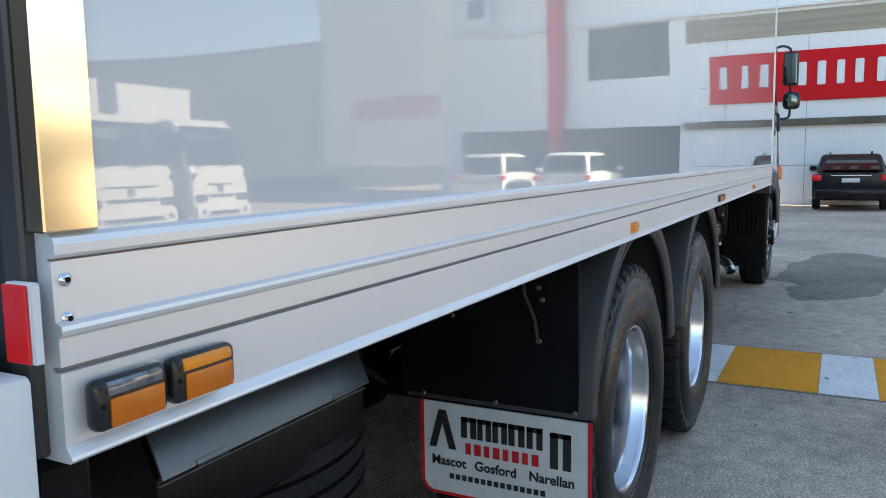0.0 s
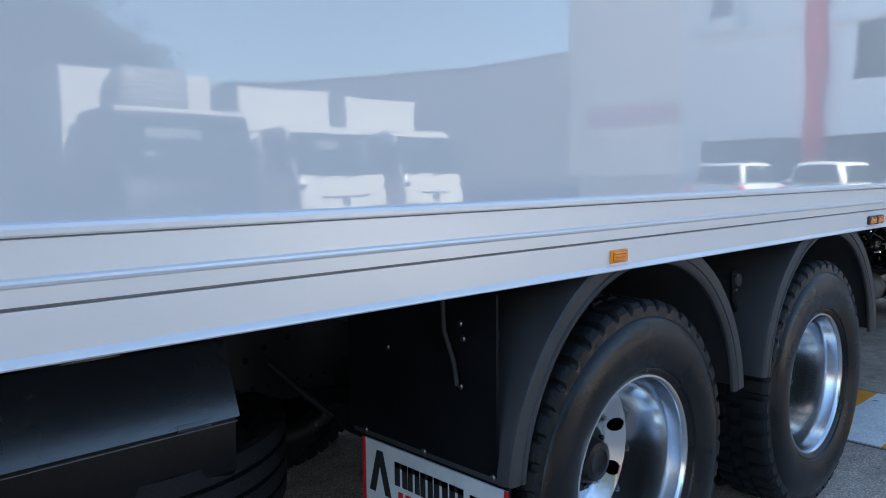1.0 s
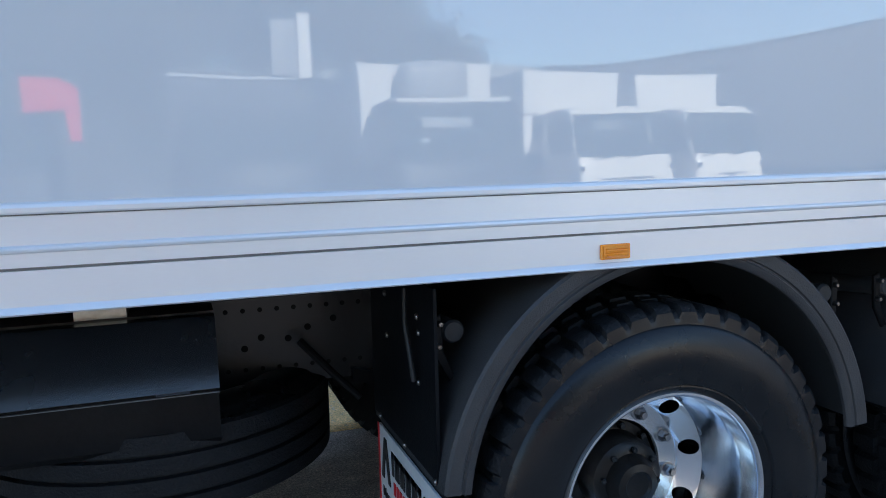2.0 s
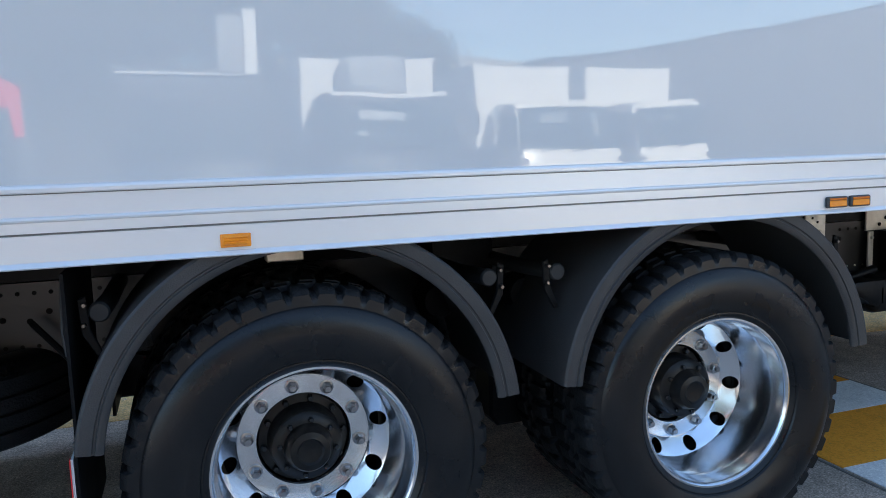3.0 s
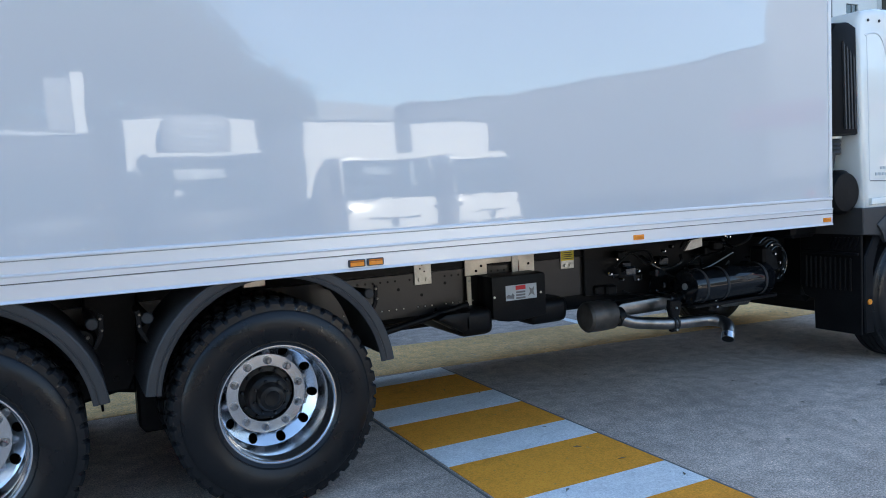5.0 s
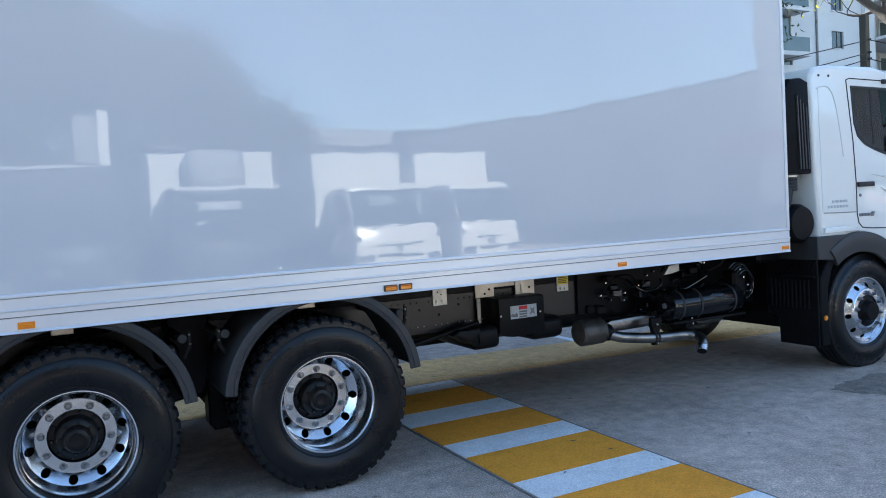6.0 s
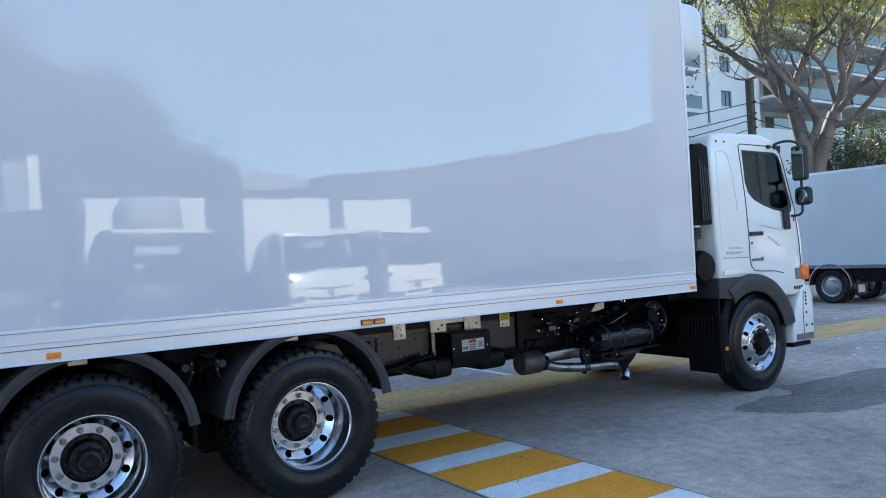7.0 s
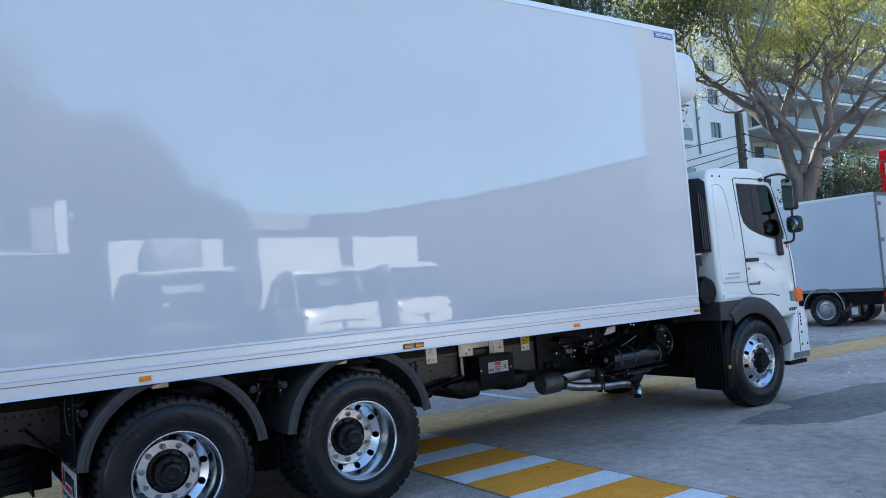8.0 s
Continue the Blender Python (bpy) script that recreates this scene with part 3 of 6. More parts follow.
# roofs of the two added stretches
part("roof", box(30.0, 41.0, YB - 0.2, YB + 14, 20.5, 20.9), SLAB, flats)
part("roof", box(-25, 30.0, YB - 0.2, YB + 14, 27.0, 27.4), SLAB, flats)
part("drain_pipe", cyl((55.7, YB - 0.08, 10.6), (55.7, YB - 0.08, 27.0), 0.09, 10), GREYSTEEL, flats)
part("podium", box(45, 63.5, YB - 3.0, YB - 0.02, 0, 10.6), SLAB, flats, "white podium parapet")
for (x0, x1, z0, z1) in [w for w in wins if w[0] > 41 or w[3] < 20.5]:
    w = part("window", box(x0, x1, YB + 0.15, YB + 0.2, z0, z1), DARKGLASS, flats)
    part("frame", box(x0 + 0.8, x0 + 0.88, YB + 0.1, YB + 0.22, z0, z1), GREYSTEEL, w)
    part("sill", box(x0 - 0.08, x1 + 0.08, YB - 0.06, YB + 0.14, z0 - 0.1, z0), SLAB, w)
for k in range(12):
    z = 4.4 + 3.1 * k
    for x0 in (62.6, 76.0, 89.5):
        x1 = x0 + 11.5
        bal = part("balcony", box(x0, x1, YB - 1.6, YB + 3.2, z, z + 0.24, 0.02), SLAB, flats)
        part("balustrade", box(x0 + 0.1, x1 - 0.1, YB - 1.5, YB - 1.46, z + 0.36, z + 1.3), GREENGLASS, bal)
        for g0, g1 in ((0.8, 3.3), (5.9, x1 - x0 - 0.8)):
            part("glazing", box(x0 + g0, x0 + g1, YB + 3.1, YB + 3.19, z + 0.4, z + 2.6), GREENGLASS, bal)
        for i in range(5):
            xm = x0 + 0.8 + (x1 - x0 - 1.6) * i / 4
            part("mullion", box(xm - 0.06, xm + 0.06, YB + 3.02, YB + 3.18, z + 0.34, z + 2.9), SLAB, bal)
        part("blade_wall", box(x1 - 0.25, x1, YB - 1.4, YB + 3.1, z + 0.33, z + 3.09), CONCRETE, bal)
# stair tower with glazed corner, nearer the street
tower = thing("glazed_tower", "pale tower with green-tinted glazed corner balconies", "building")
part("wall", box(47.6, 50.4, 33.0, 34.9, 0, 27), CONCRETE, tower)
for k in range(7):
    z = 8.0 + 3.1 * k
    b2 = part("balcony", box(45.5, 50.0, 31.2, 32.98, z, z + 0.3, 0.02), SLAB, tower)
    part("balustrade", box(45.6, 49.9, 31.24, 31.28, z + 0.33, z + 1.3), GREENGLASS, b2)
    part("glazing", box(45.8, 49.8, 32.6, 32.66, z + 0.33, z + 3.05), GREENGLASS, b2)
    for xm in (45.8, 47.1, 48.4, 49.7):
        part("mullion", box(xm - 0.05, xm + 0.05, 32.5, 32.68, z + 0.32, z + 3.08), SLAB, b2)


# ---- the refrigerated truck ----
truck = thing("refrigerated_truck", "white three-axle refrigerated box truck, new and clean, parked on asphalt", "truck")
L, TOP, W = 7.52, 4.135, 2.5

# body
part("box_body", box(0.046, 7.496, 0.004, W - 0.004, 1.318, TOP - 0.03), GELCOAT, truck, "glossy white smooth insulated side panels")
rail = [(-0.004, 1.122), (-0.007, 1.125), (-0.006, 1.128), (0.0, 1.137), (0.0, 1.2), (0.010, 1.2005), (0.010, 1.2052), (-0.001, 1.2057),
        (-0.001, 1.230), (-0.005, 1.233), (-0.006, 1.237), (-0.005, 1.241), (0.002, 1.244), (0.003, 1.2952), (0.008, 1.2956), (0.008, 1.2976), (-0.001, 1.298),
        (-0.0028, 1.301), (-0.003, 1.309), (-0.001, 1.315), (0.005, 1.319), (0.05, 1.319), (0.05, 1.122)]
link("side_rail", prism(rail, 'x', 0.0, L), ALLOY, truck, "silver extruded aluminium side rail with beads", sharp=0.03)
link("side_rail", prism([(W - y, z) for y, z in rail], 'x', 0.0, L), ALLOY, truck, sharp=0.03)
for z0, z1, y in ((1.2008, 1.2049, 0.0055), (1.2958, 1.2974, 0.005)):
    part("joint_strip", box(0.001, L - 0.001, y, y + 0.0025, z0, z1), GREYSTEEL, truck, "dark joint strip in the rail")
part("top_rail", prism([(-0.004, TOP - 0.055), (-0.004, TOP - 0.005), (0.004, TOP), (W - 0.004, TOP), (W + 0.004, TOP - 0.005), (W + 0.004, TOP - 0.055), (W - 0.01, TOP - 0.055),
                        (W - 0.01, TOP - 0.04), (0.01, TOP - 0.04), (0.01, TOP - 0.055)], 'x', 0.0, L), ALLOY, truck)
part("corner_post", box(7.488, 7.522, -0.003, 0.05, 1.3195, TOP - 0.056, 0.003), ALLOY, truck)
part("corner_post", box(7.488, 7.522, W - 0.05, W + 0.003, 1.3195, TOP - 0.056, 0.003), ALLOY, truck)
part("rear_post", box(-0.008, 0.044, -0.004, 0.02, 1.3195, TOP - 0.056, 0.0015), STAINLESS, truck, "polished stainless rear corner post")
part("rear_post", box(-0.008, 0.044, W - 0.02, W + 0.004, 1.3195, TOP - 0.056, 0.006, segs=2), STAINLESS, truck)
part("rear_frame", box(-0.012, 0.045, 0.021, 0.05, 1.125, TOP - 0.056, 0.003), DARKFRAME, truck, "dark grey painted rear door frame")
part("rear_frame", box(-0.012, 0.045, W - 0.05, W - 0.021, 1.125, TOP - 0.056, 0.003), GREYSTEEL, truck)
# both door leaves take the seal black in place of the recess's shade
part("rear_door", box(0.0, 0.04, 0.052, 1.249, 1.14, TOP - 0.06, 0.004), SEAL, truck, "rear door with black seals, shade put into its black colour")
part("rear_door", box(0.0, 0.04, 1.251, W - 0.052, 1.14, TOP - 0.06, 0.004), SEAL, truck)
part("floor", box(0.05, L - 0.05, 0.06, W - 0.06, 1.128, 1.30), CHASSIS, truck)
for i in range(15):
    x = 0.25 + i * 0.5
    part("cross_bearer", box(x, x + 0.06, 0.95, W - 0.95, 1.035, 1.127), CHASSIS, truck)
for y in (0.83, 1.60):
    part("sub_frame", box(0.1, 7.45, y, y + 0.07, 0.985, 1.034), CHASSIS, truck)
# front bulkhead label
lab = part("label", box(7.19, 7.475, -0.002, 0.003, 4.012, 4.072, 0.0015), BLUEPRINT, truck, "small blue label with a white word shape")
part("label_border", box(7.200, 7.465, -0.0035, -0.0022, 4.022, 4.062), SIGNWHITE, lab)
part("label_field", box(7.206, 7.459, -0.005, -0.0037, 4.027, 4.057), BLUEPRINT, lab)
for i in range(8):
    part("word_shape", box(7.218 + i * 0.029, 7.240 + i * 0.029, -0.0065, -0.0052, 4.032, 4.052), SIGNWHITE, lab)

# bolts on the rail's end
for z in (1.279, 1.246):
    b = part("rail_bolt", lathe([(0.0062, 0.0), (0.0062, -0.002), (0.0046, -0.0035), (0.0030, -0.0045), (0.0005, -0.0045)], 12, pose(0.0115, 0.003, z)), CHROME, truck)
    part("bolt_socket", lathe([(0.0026, -0.0040), (0.0026, -0.0052), (0.0003, -0.0052)], 6, pose(0.0115, 0.003, z)), DARK, b)


def rear_lamp(x0, x1, upper, where):
    lamp = part("side_lamp", box(x0, x1, -0.019, 0.001, 1.143, 1.190, 0.0085, segs=4), LAMPBLACK, truck, "black side lamp with amber reflector")
    part("reflector", box(x0 + 0.013, x1 - 0.008, -0.0212, -0.0182, 1.1465, 1.1725, 0.0012, segs=2), AMBERD, lamp)
    part("lens", prism([(-0.0165, 1.174), (-0.0205, 1.1755), (-0.0215, 1.1795), (-0.0205, 1.1845), (-0.0165, 1.1872)], 'x', x0 + 0.011, x1 - 0.009, 0.0012, 2), upper, lamp, where)
    part("screw", lathe([(0.0028, -0.0188), (0.0024, -0.0200), (0.0003, -0.0200)], 8, pose(x0 + 0.0065, 0, 1.167)), DARK, lamp)


rear_lamp(0.018, 0.098, LENSCLEAR, "clear smoked upper lens")
rear_lamp(0.104, 0.188, AMBER, "amber upper lens")


def marker(x, w=0.075, h=0.034, z=1.161):
    mk = part("marker_lamp", box(x - w / 2, x + w / 2, -0.007, 0.001, z - h / 2, z + h / 2, 0.002), AMBER, truck, "small amber side marker")
    part("lens", box(x - w / 2 + 0.006, x + w / 2 - 0.006, -0.0105, -0.0068, z - h / 2 + 0.005, z + h / 2 - 0.005, 0.0015), AMBER, mk)
    for k in range(3):
        zr = z - h / 2 + 0.009 + k * (h - 0.018) / 2
        part("lens_rib", prism([(-0.0104, zr - 0.0026), (-0.0135, zr), (-0.0104, zr + 0.0026)], 'x', x - w / 2 + 0.010, x + w / 2 - 0.010), AMBER, mk)


marker(2.006)
marker(5.75, 0.08, 0.030)
marker(7.46, 0.08, 0.030)
for x in (3.947, 4.046):
    lp = part("side_lamp", box(x - 0.045, x + 0.045, -0.012, 0.001, 1.142, 1.180, 0.006, segs=2), GUARD, truck, "small black-framed amber side lamp")
    part("lens", box(x - 0.036, x + 0.036, -0.0145, -0.0115, 1.147, 1.1665, 0.002), AMBER, lp)
    part("reflector", box(x - 0.036, x + 0.036, -0.0145, -0.0115, 1.1675, 1.175, 0.002), AMBERD, lp)
part("label", box(1.955, 2.055, -0.0012, 0.001, 1.1335, 1.1365), LABELW, truck)

# tail: reflector, tail lift
refl = part("rear_reflector", box(-0.026, -0.016, -0.006, 0.028, 1.214, 1.281, 0.002), SIGNWHITE, truck, "red reflector on a white backing")
part("reflector_face", box(-0.029, -0.0262, -0.004, 0.026, 1.215, 1.280, 0.001), RED, refl)
part("reflector_face", box(-0.0258, -0.019, -0.0085, -0.0062, 1.215, 1.280), SIGNWHITE, refl)
part("lift_arm", box(-0.22, -0.03, 0.04, 0.10, 1.214, 1.225), GREYSTEEL, truck)
lift = part("tail_lift", box(-0.62, -0.022, 0.002, 2.45, 0.62, 1.206, 0.008, segs=2), PLATFORM, truck, "pale grey-green tail lift housing")
part("rear_bar", box(-0.015, 0.05, 0.03, 2.4, 0.95, 1.12, 0.01), CHASSIS, truck)
part("rear_bar", cyl((0.02, 0.05, 0.90), (0.02, 2.4, 0.90), 0.03), CHASSIS, truck)


# wheels: built round the y axis at the hub, outer side towards -y
def sector_disc(bm, r0, r1, a_of, holes, hole_r, n=6):
    """A conical ring between r0 and r1 with round hand holes through it."""
    rc, step = (r0 + r1) / 2, 2 * math.pi / holes
    for h in range(holes):
        c = (h + 0.5) * step
        m = 4 * n
        outer, inner = [], []
        for k in range(m):
            s, f = divmod(k, n)
            f /= n
            u, v = ((-1 + 2 * f, -1), (1, -1 + 2 * f), (1 - 2 * f, 1), (-1, 1 - 2 * f))[s]
            outer.append((rc + v * (r1 - r0) / 2, c + u * step / 2))
            q = math.atan2(v, u)
            inner.append((rc + hole_r * math.sin(q), c + hole_r * math.cos(q) / rc))
        vo = [bm.verts.new((r * math.cos(t), a_of(r), r * math.sin(t))) for r, t in outer]
        vi = [bm.verts.new((r * math.cos(t), a_of(r), r * math.sin(t))) for r, t in inner]
        vb = [bm.verts.new((r * math.cos(t), a_of(r) + 0.005, r * math.sin(t))) for r, t in inner]
        for k in range(m):
            j = (k + 1) % m
            bm.faces.new((vo[k], vo[j], vi[j], vi[k]))
            bm.faces.new((vi[k], vi[j], vb[j], vb[k]))
    bmesh.ops.remove_doubles(bm, verts=bm.verts, dist=0.0008)
    bmesh.ops.recalc_face_normals(bm, faces=bm.faces)


def tyre_mesh(lugs, shrink=0.0):
    """A truck tyre as one closed skin: smooth sidewalls, and a tread of blocks (lugs) or of straight ribs."""
    side = [(0.292, 0.100), (0.302, 0.084), (0.318, 0.074), (0.322, 0.0745), (0.326, 0.068), (0.350, 0.058), (0.370, 0.053), (0.395, 0.050), (0.420, 0.0515), (0.440, 0.056),
            (0.458, 0.063), (0.468, 0.0695), (0.472, 0.075)]
    back = [(0.440, 0.335), (0.380, 0.340), (0.320, 0.325), (0.292, 0.300)]
    # (radius in a gap, radius on a block, width position, phase)
    if lugs:
        tread = [(0.486, 0.502, 0.0765, 0), (0.499, 0.514, 0.086, 0), (0.505, 0.520, 0.098, 0), (0.503, 0.520, 0.161, 0), (0.503, 0.503, 0.164, 0), (0.503, 0.503, 0.177, 0),
                 (0.503, 0.519, 0.180, 2), (0.503, 0.519, 0.215, 2), (0.503, 0.503, 0.218, 2), (0.503, 0.503, 0.231, 3), (0.503, 0.520, 0.234, 3), (0.503, 0.520, 0.300, 3),
                 (0.497, 0.514, 0.311, 3), (0.484, 0.502, 0.320, 3)]
    else:
        tread = [(r, r, y, 0) for r, y in ((0.500, 0.086), (0.514, 0.094), (0.516, 0.139), (0.500, 0.142), (0.500, 0.149), (0.516, 0.152), (0.516, 0.194), (0.500, 0.197), (0.500, 0.204),
                                           (0.516, 0.207), (0.516, 0.249), (0.500, 0.252), (0.500, 0.259), (0.516, 0.262), (0.514, 0.304), (0.500, 0.314))]
    rows = [(r, r, y, 0) for r, y in side] + tread + [(r, r, y, 0) for r, y in back]
    n = 44 * 10 if lugs else 96
    bm = bmesh.new()
    rings = []
    for gap, blk, y, ph in rows:
        ring = []
        for i in range(n):
            t = 2 * math.pi * i / n
            r = (blk if (i + 2 * ph) % 10 < 7 else gap) - shrink
            ring.append(bm.verts.new((r * math.cos(t), y, r * math.sin(t))))
        rings.append(ring)
    for q, (a, b) in enumerate(zip(rings, rings[1:] + rings[:1])):
        for i in range(n):
            j = (i + 1) % n
            bm.faces.new((a[i], a[j], b[j], b[i])).material_index = 1 if len(side) <= q < len(side) + len(tread) else 0
    return bm


def tyre(shape, parent, label=""):
    """Glossy sidewalls, dull running surface."""
    t = part("tyre", shape, RUBBER, parent, label)
    t.data.materials.append(TREAD)
    return t


def wheel_nuts(parent, y, pcd, n=10, chrome=NUTSTEEL):
    for i in range(n):
        t = 2 * math.pi * i / n
        m = pose(pcd * math.cos(t), y, pcd * math.sin(t))
        nb = lathe([(0.0215, 0.0), (0.0215, -0.005), (0.0175, -0.006)], 16, m)
        add_lathe(nb, [(0.0175, -0.005), (0.0165, -0.022), (0.0125, -0.026), (0.0120, -0.0235), (0.0095, -0.0235)], 6, m)
        add_lathe(nb, [(0.0093, -0.015), (0.0088, -0.034), (0.0003, -0.034)], 10, m)
        part("wheel_nut", nb, chrome, parent)


def rear_wheel():
    bm = lathe([(0.284, 0.104), (0.2915, 0.095), (0.292, 0.088), (0.289, 0.083), (0.283, 0.083), (0.278, 0.088), (0.275, 0.098), (0.274, 0.118), (0.267, 0.134), (0.264, 0.150),
                (0.2625, 0.190), (0.2615, 0.240), (0.2600, 0.275), (0.2575, 0.290)], 96)
    sector_disc(bm, 0.2035, 0.2575, lambda r: 0.332 - (r - 0.2035) * 0.78, 10, 0.0235)
    add_lathe(bm, [(0.2035, 0.332), (0.2010, 0.3345), (0.198, 0.335), (0.144, 0.335), (0.141, 0.338), (0.140, 0.365)], 96)
    wh = part("wheel", bm, CHROME, truck, "polished alloy dual rear wheel")
    tyre(tyre_mesh(True, 0.0125), wh, "black tyre with blocky drive tread")
    inner = tyre(tyre_mesh(True, 0.0125), wh)
    inner.matrix_basis = pose(0, 0.315, 0)
    part("face_ring", lathe([(0.1990, 0.3348), (0.1980, 0.3338), (0.1445, 0.3338), (0.1435, 0.3348)], 96), SATIN, wh, "brushed alloy mounting face")
    wheel_nuts(wh, 0.334, 0.1715)
    hub = part("hub", lathe([(0.1395, 0.365), (0.136, 0.352), (0.112, 0.348), (0.108, 0.300), (0.104, 0.270), (0.094, 0.262), (0.074, 0.258), (0.066, 0.232), (0.058, 0.218), (0.040, 0.213), (0.034, 0.219), (0.018, 0.221), (0.0004, 0.221)], 48), HUBBLACK, wh, "black axle hub")
    for i in range(10):
        t = 2 * math.pi * (i + 0.4) / 10
        part("hub_bolt", lathe([(0.0105, 0.352), (0.0105, 0.334), (0.0080, 0.329), (0.0003, 0.329)], 6, pose(0.123 * math.cos(t), 0, 0.125 * math.sin(t))), BLACKGLOSS, hub)
    for i in range(8):
        t = 2 * math.pi * i / 8
        part("hub_bolt", lathe([(0.0085, 0.262), (0.0085, 0.250), (0.0060, 0.247), (0.0003, 0.247)], 6, pose(0.084 * math.cos(t), 0, 0.084 * math.sin(t))), BLACKGLOSS, hub)
    part("brake_drum", lathe([(0.25, 0.52), (0.25, 0.400), (0.14, 0.390), (0.14, 0.362)], 48), DARK, wh)
    return wh


HUBZ = 0.508
wr = rear_wheel()
WX1, WX2, WY = 2.190, 3.530, -0.037
wr.matrix_basis = pose(WX1, WY, HUBZ, 0, 8, 0)
copy_thing(wr, pose(WX2, WY, HUBZ, 0, -13, 0))
for x, a in ((WX1, 20), (WX2, 50)):
    copy_thing(wr, pose(x, W - WY, HUBZ, 0, a, 180))

bm = lathe([(0.296, 0.104), (0.305, 0.095), (0.3055, 0.088), (0.302, 0.083), (0.296, 0.083), (0.290, 0.088), (0.286, 0.100), (0.280, 0.118), (0.268, 0.128), (0.262, 0.124), (0.256, 0.118)], 96)
sector_disc(bm, 0.206, 0.256, lambda r: 0.075 + (r - 0.206) * 0.86, 10, 0.0215)
add_lathe(bm, [(0.206, 0.075), (0.200, 0.067), (0.194, 0.064), (0.146, 0.064), (0.142, 0.068), (0.140, 0.12)], 96)
steer = part("wheel", bm, CHROME, truck, "polished alloy steer wheel")
tyre(tyre_mesh(False), steer, "black ribbed steer tyre")
wheel_nuts(steer, 0.064, 0.1675)
part("hub", lathe([(0.140, 0.12), (0.139, 0.075), (0.100, 0.066), (0.090, 0.030), (0.080, 0.012), (0.0004, 0.008)], 40), CHASSIS, steer, "black steer hub")
part("brake_drum", lathe([(0.25, 0.36), (0.25, 0.15), (0.10, 0.13), (0.10, 0.11)], 48), DARK, steer)
steer.matrix_basis = pose(8.642, 0.03, 0.505, 0, 10, 0)
copy_thing(steer, pose(8.642, W - 0.03, 0.505, 0, 33, 180))
front_axle = part("front_axle", prism([(8.50, 0.285), (8.50, 0.405), (8.53, 0.41), (8.60, 0.41), (8.63, 0.405), (8.63, 0.285)], 'y', 0.42, W - 0.42, 0.01), CHASSIS, truck, "black dropped front axle beam")
for y in (0.40, W - 0.46):
    part("stub", box(8.48, 8.66, y, y + 0.06, 0.29, 0.60, 0.02), CHASSIS, front_axle)
for x in (WX1, WX2):
    part("axle", cyl((x, 0.3, HUBZ), (x, W - 0.3, HUBZ), 0.075), CHASSIS, truck)
for x in (WX1, WX2):
    part("differential", lathe([(0.0005, -0.2), (0.12, -0.16), (0.19, -0.05), (0.19, 0.05), (0.12, 0.16), (0.0005, 0.2)], 24, pose(x, 1.25, HUBZ)), CHASSIS, truck)


# rear mudguards
def mudguard(cx):
    """A rolled plastic guard: a flat face with a groove and a bead, and the top running back over the tyre."""
    cz, ro = 0.591, 0.603
    prof = [(ro, 0.60), (ro, 0.024), (ro - 0.003, 0.014), (ro - 0.010, 0.009), (ro - 0.040, 0.011), (ro - 0.043, 0.015), (ro - 0.047, 0.015), (ro - 0.050, 0.010), (ro - 0.062, 0.012),
            (ro - 0.069, 0.018), (ro - 0.070, 0.026), (ro - 0.064, 0.032), (ro - 0.012, 0.030), (ro - 0.008, 0.60)]
    return part("mudguard", lathe(prof, 48, pose(cx, 0, cz), True, (radians(6), radians(174))), GUARD, truck, "curved black plastic mudguard with rolled lip")


for g in (mudguard(WX1), mudguard(WX2)):
    copy_thing(g, pose(0, 0, 0)).matrix_basis = Matrix.Translation((0, W, 0)) @ Matrix.Diagonal((1, -1, 1, 1))
for x, side in ((1.665, -1), (2.745, 1), (2.975, -1), (4.055, 1)):
    st = part("guard_stay", tube([(x, 0.95, 0.965), (x, 0.40, 0.970), (x, 0.14, 0.985)], 0.026, 16), GUARD, truck, "black tubular mudguard stay")
    part("stay_cap", lathe([(0.027, 0.008), (0.027, -0.006), (0.022, -0.012), (0.0004, -0.012)], 20, pose(x, 0.138, 0.985)), SEAL, st)
    part("stay_strap", prism([(x + side * 0.030, 1.03), (x + side * 0.050, 1.02), (x + side * 0.045, 0.93), (x + side * 0.012, 0.87), (x - side * 0.004, 0.875), (x + side * 0.024, 0.94)], 'y', 0.128, 0.142, 0.003), CHASSIS, st)
    for dx, dz in ((0.034, 0.022), (0.038, -0.030)):
        part("stay_bolt", lathe([(0.008, 0.0), (0.0075, -0.010), (0.005, -0.013), (0.0003, -0.013)], 6, pose(x + side * dx, 0.128, 0.985 + dz)), STEEL, st)
for x in (2.16, 3.50):
    part("body_wedge", box(x - 0.055, x + 0.055, 0.27, 0.33, 1.062, 1.12, 0.004), CREAM, truck, "small tan packing block under the body")
for x in (WX1, WX2):
    part("spring_seat", box(x - 0.16, x + 0.16, 0.74, 0.94, 0.56, 0.66, 0.02), CHASSIS, truck)
part("bogie_beam", prism([(2.30, 0.50), (2.45, 0.62), (2.72, 0.68), (3.0, 0.68), (3.28, 0.62), (3.43, 0.50), (3.28, 0.44), (2.86, 0.52), (2.45, 0.44)], 'y', 0.76, 0.92, 0.02), CHASSIS, truck, "black suspension beam between the rear axles")

# dark suspension bracket and short flap between the rear wheels
susp = part("suspension_bracket", prism([(2.72, 1.09), (2.74, 0.66), (2.79, 0.55), (2.91, 0.55), (2.96, 0.66), (2.98, 1.09)], 'y', 0.64, 0.82, 0.012), CHASSIS, truck, "black suspension hanger bracket")
part("trunnion_bracket", prism([(2.94, 0.70), (2.94, 0.36), (2.97, 0.32), (3.11, 0.32), (3.14, 0.36), (3.16, 0.70)], 'y', 0.62, 0.78, 0.012), CHASSIS, truck, "black trunnion bracket hanging between the rear wheels")
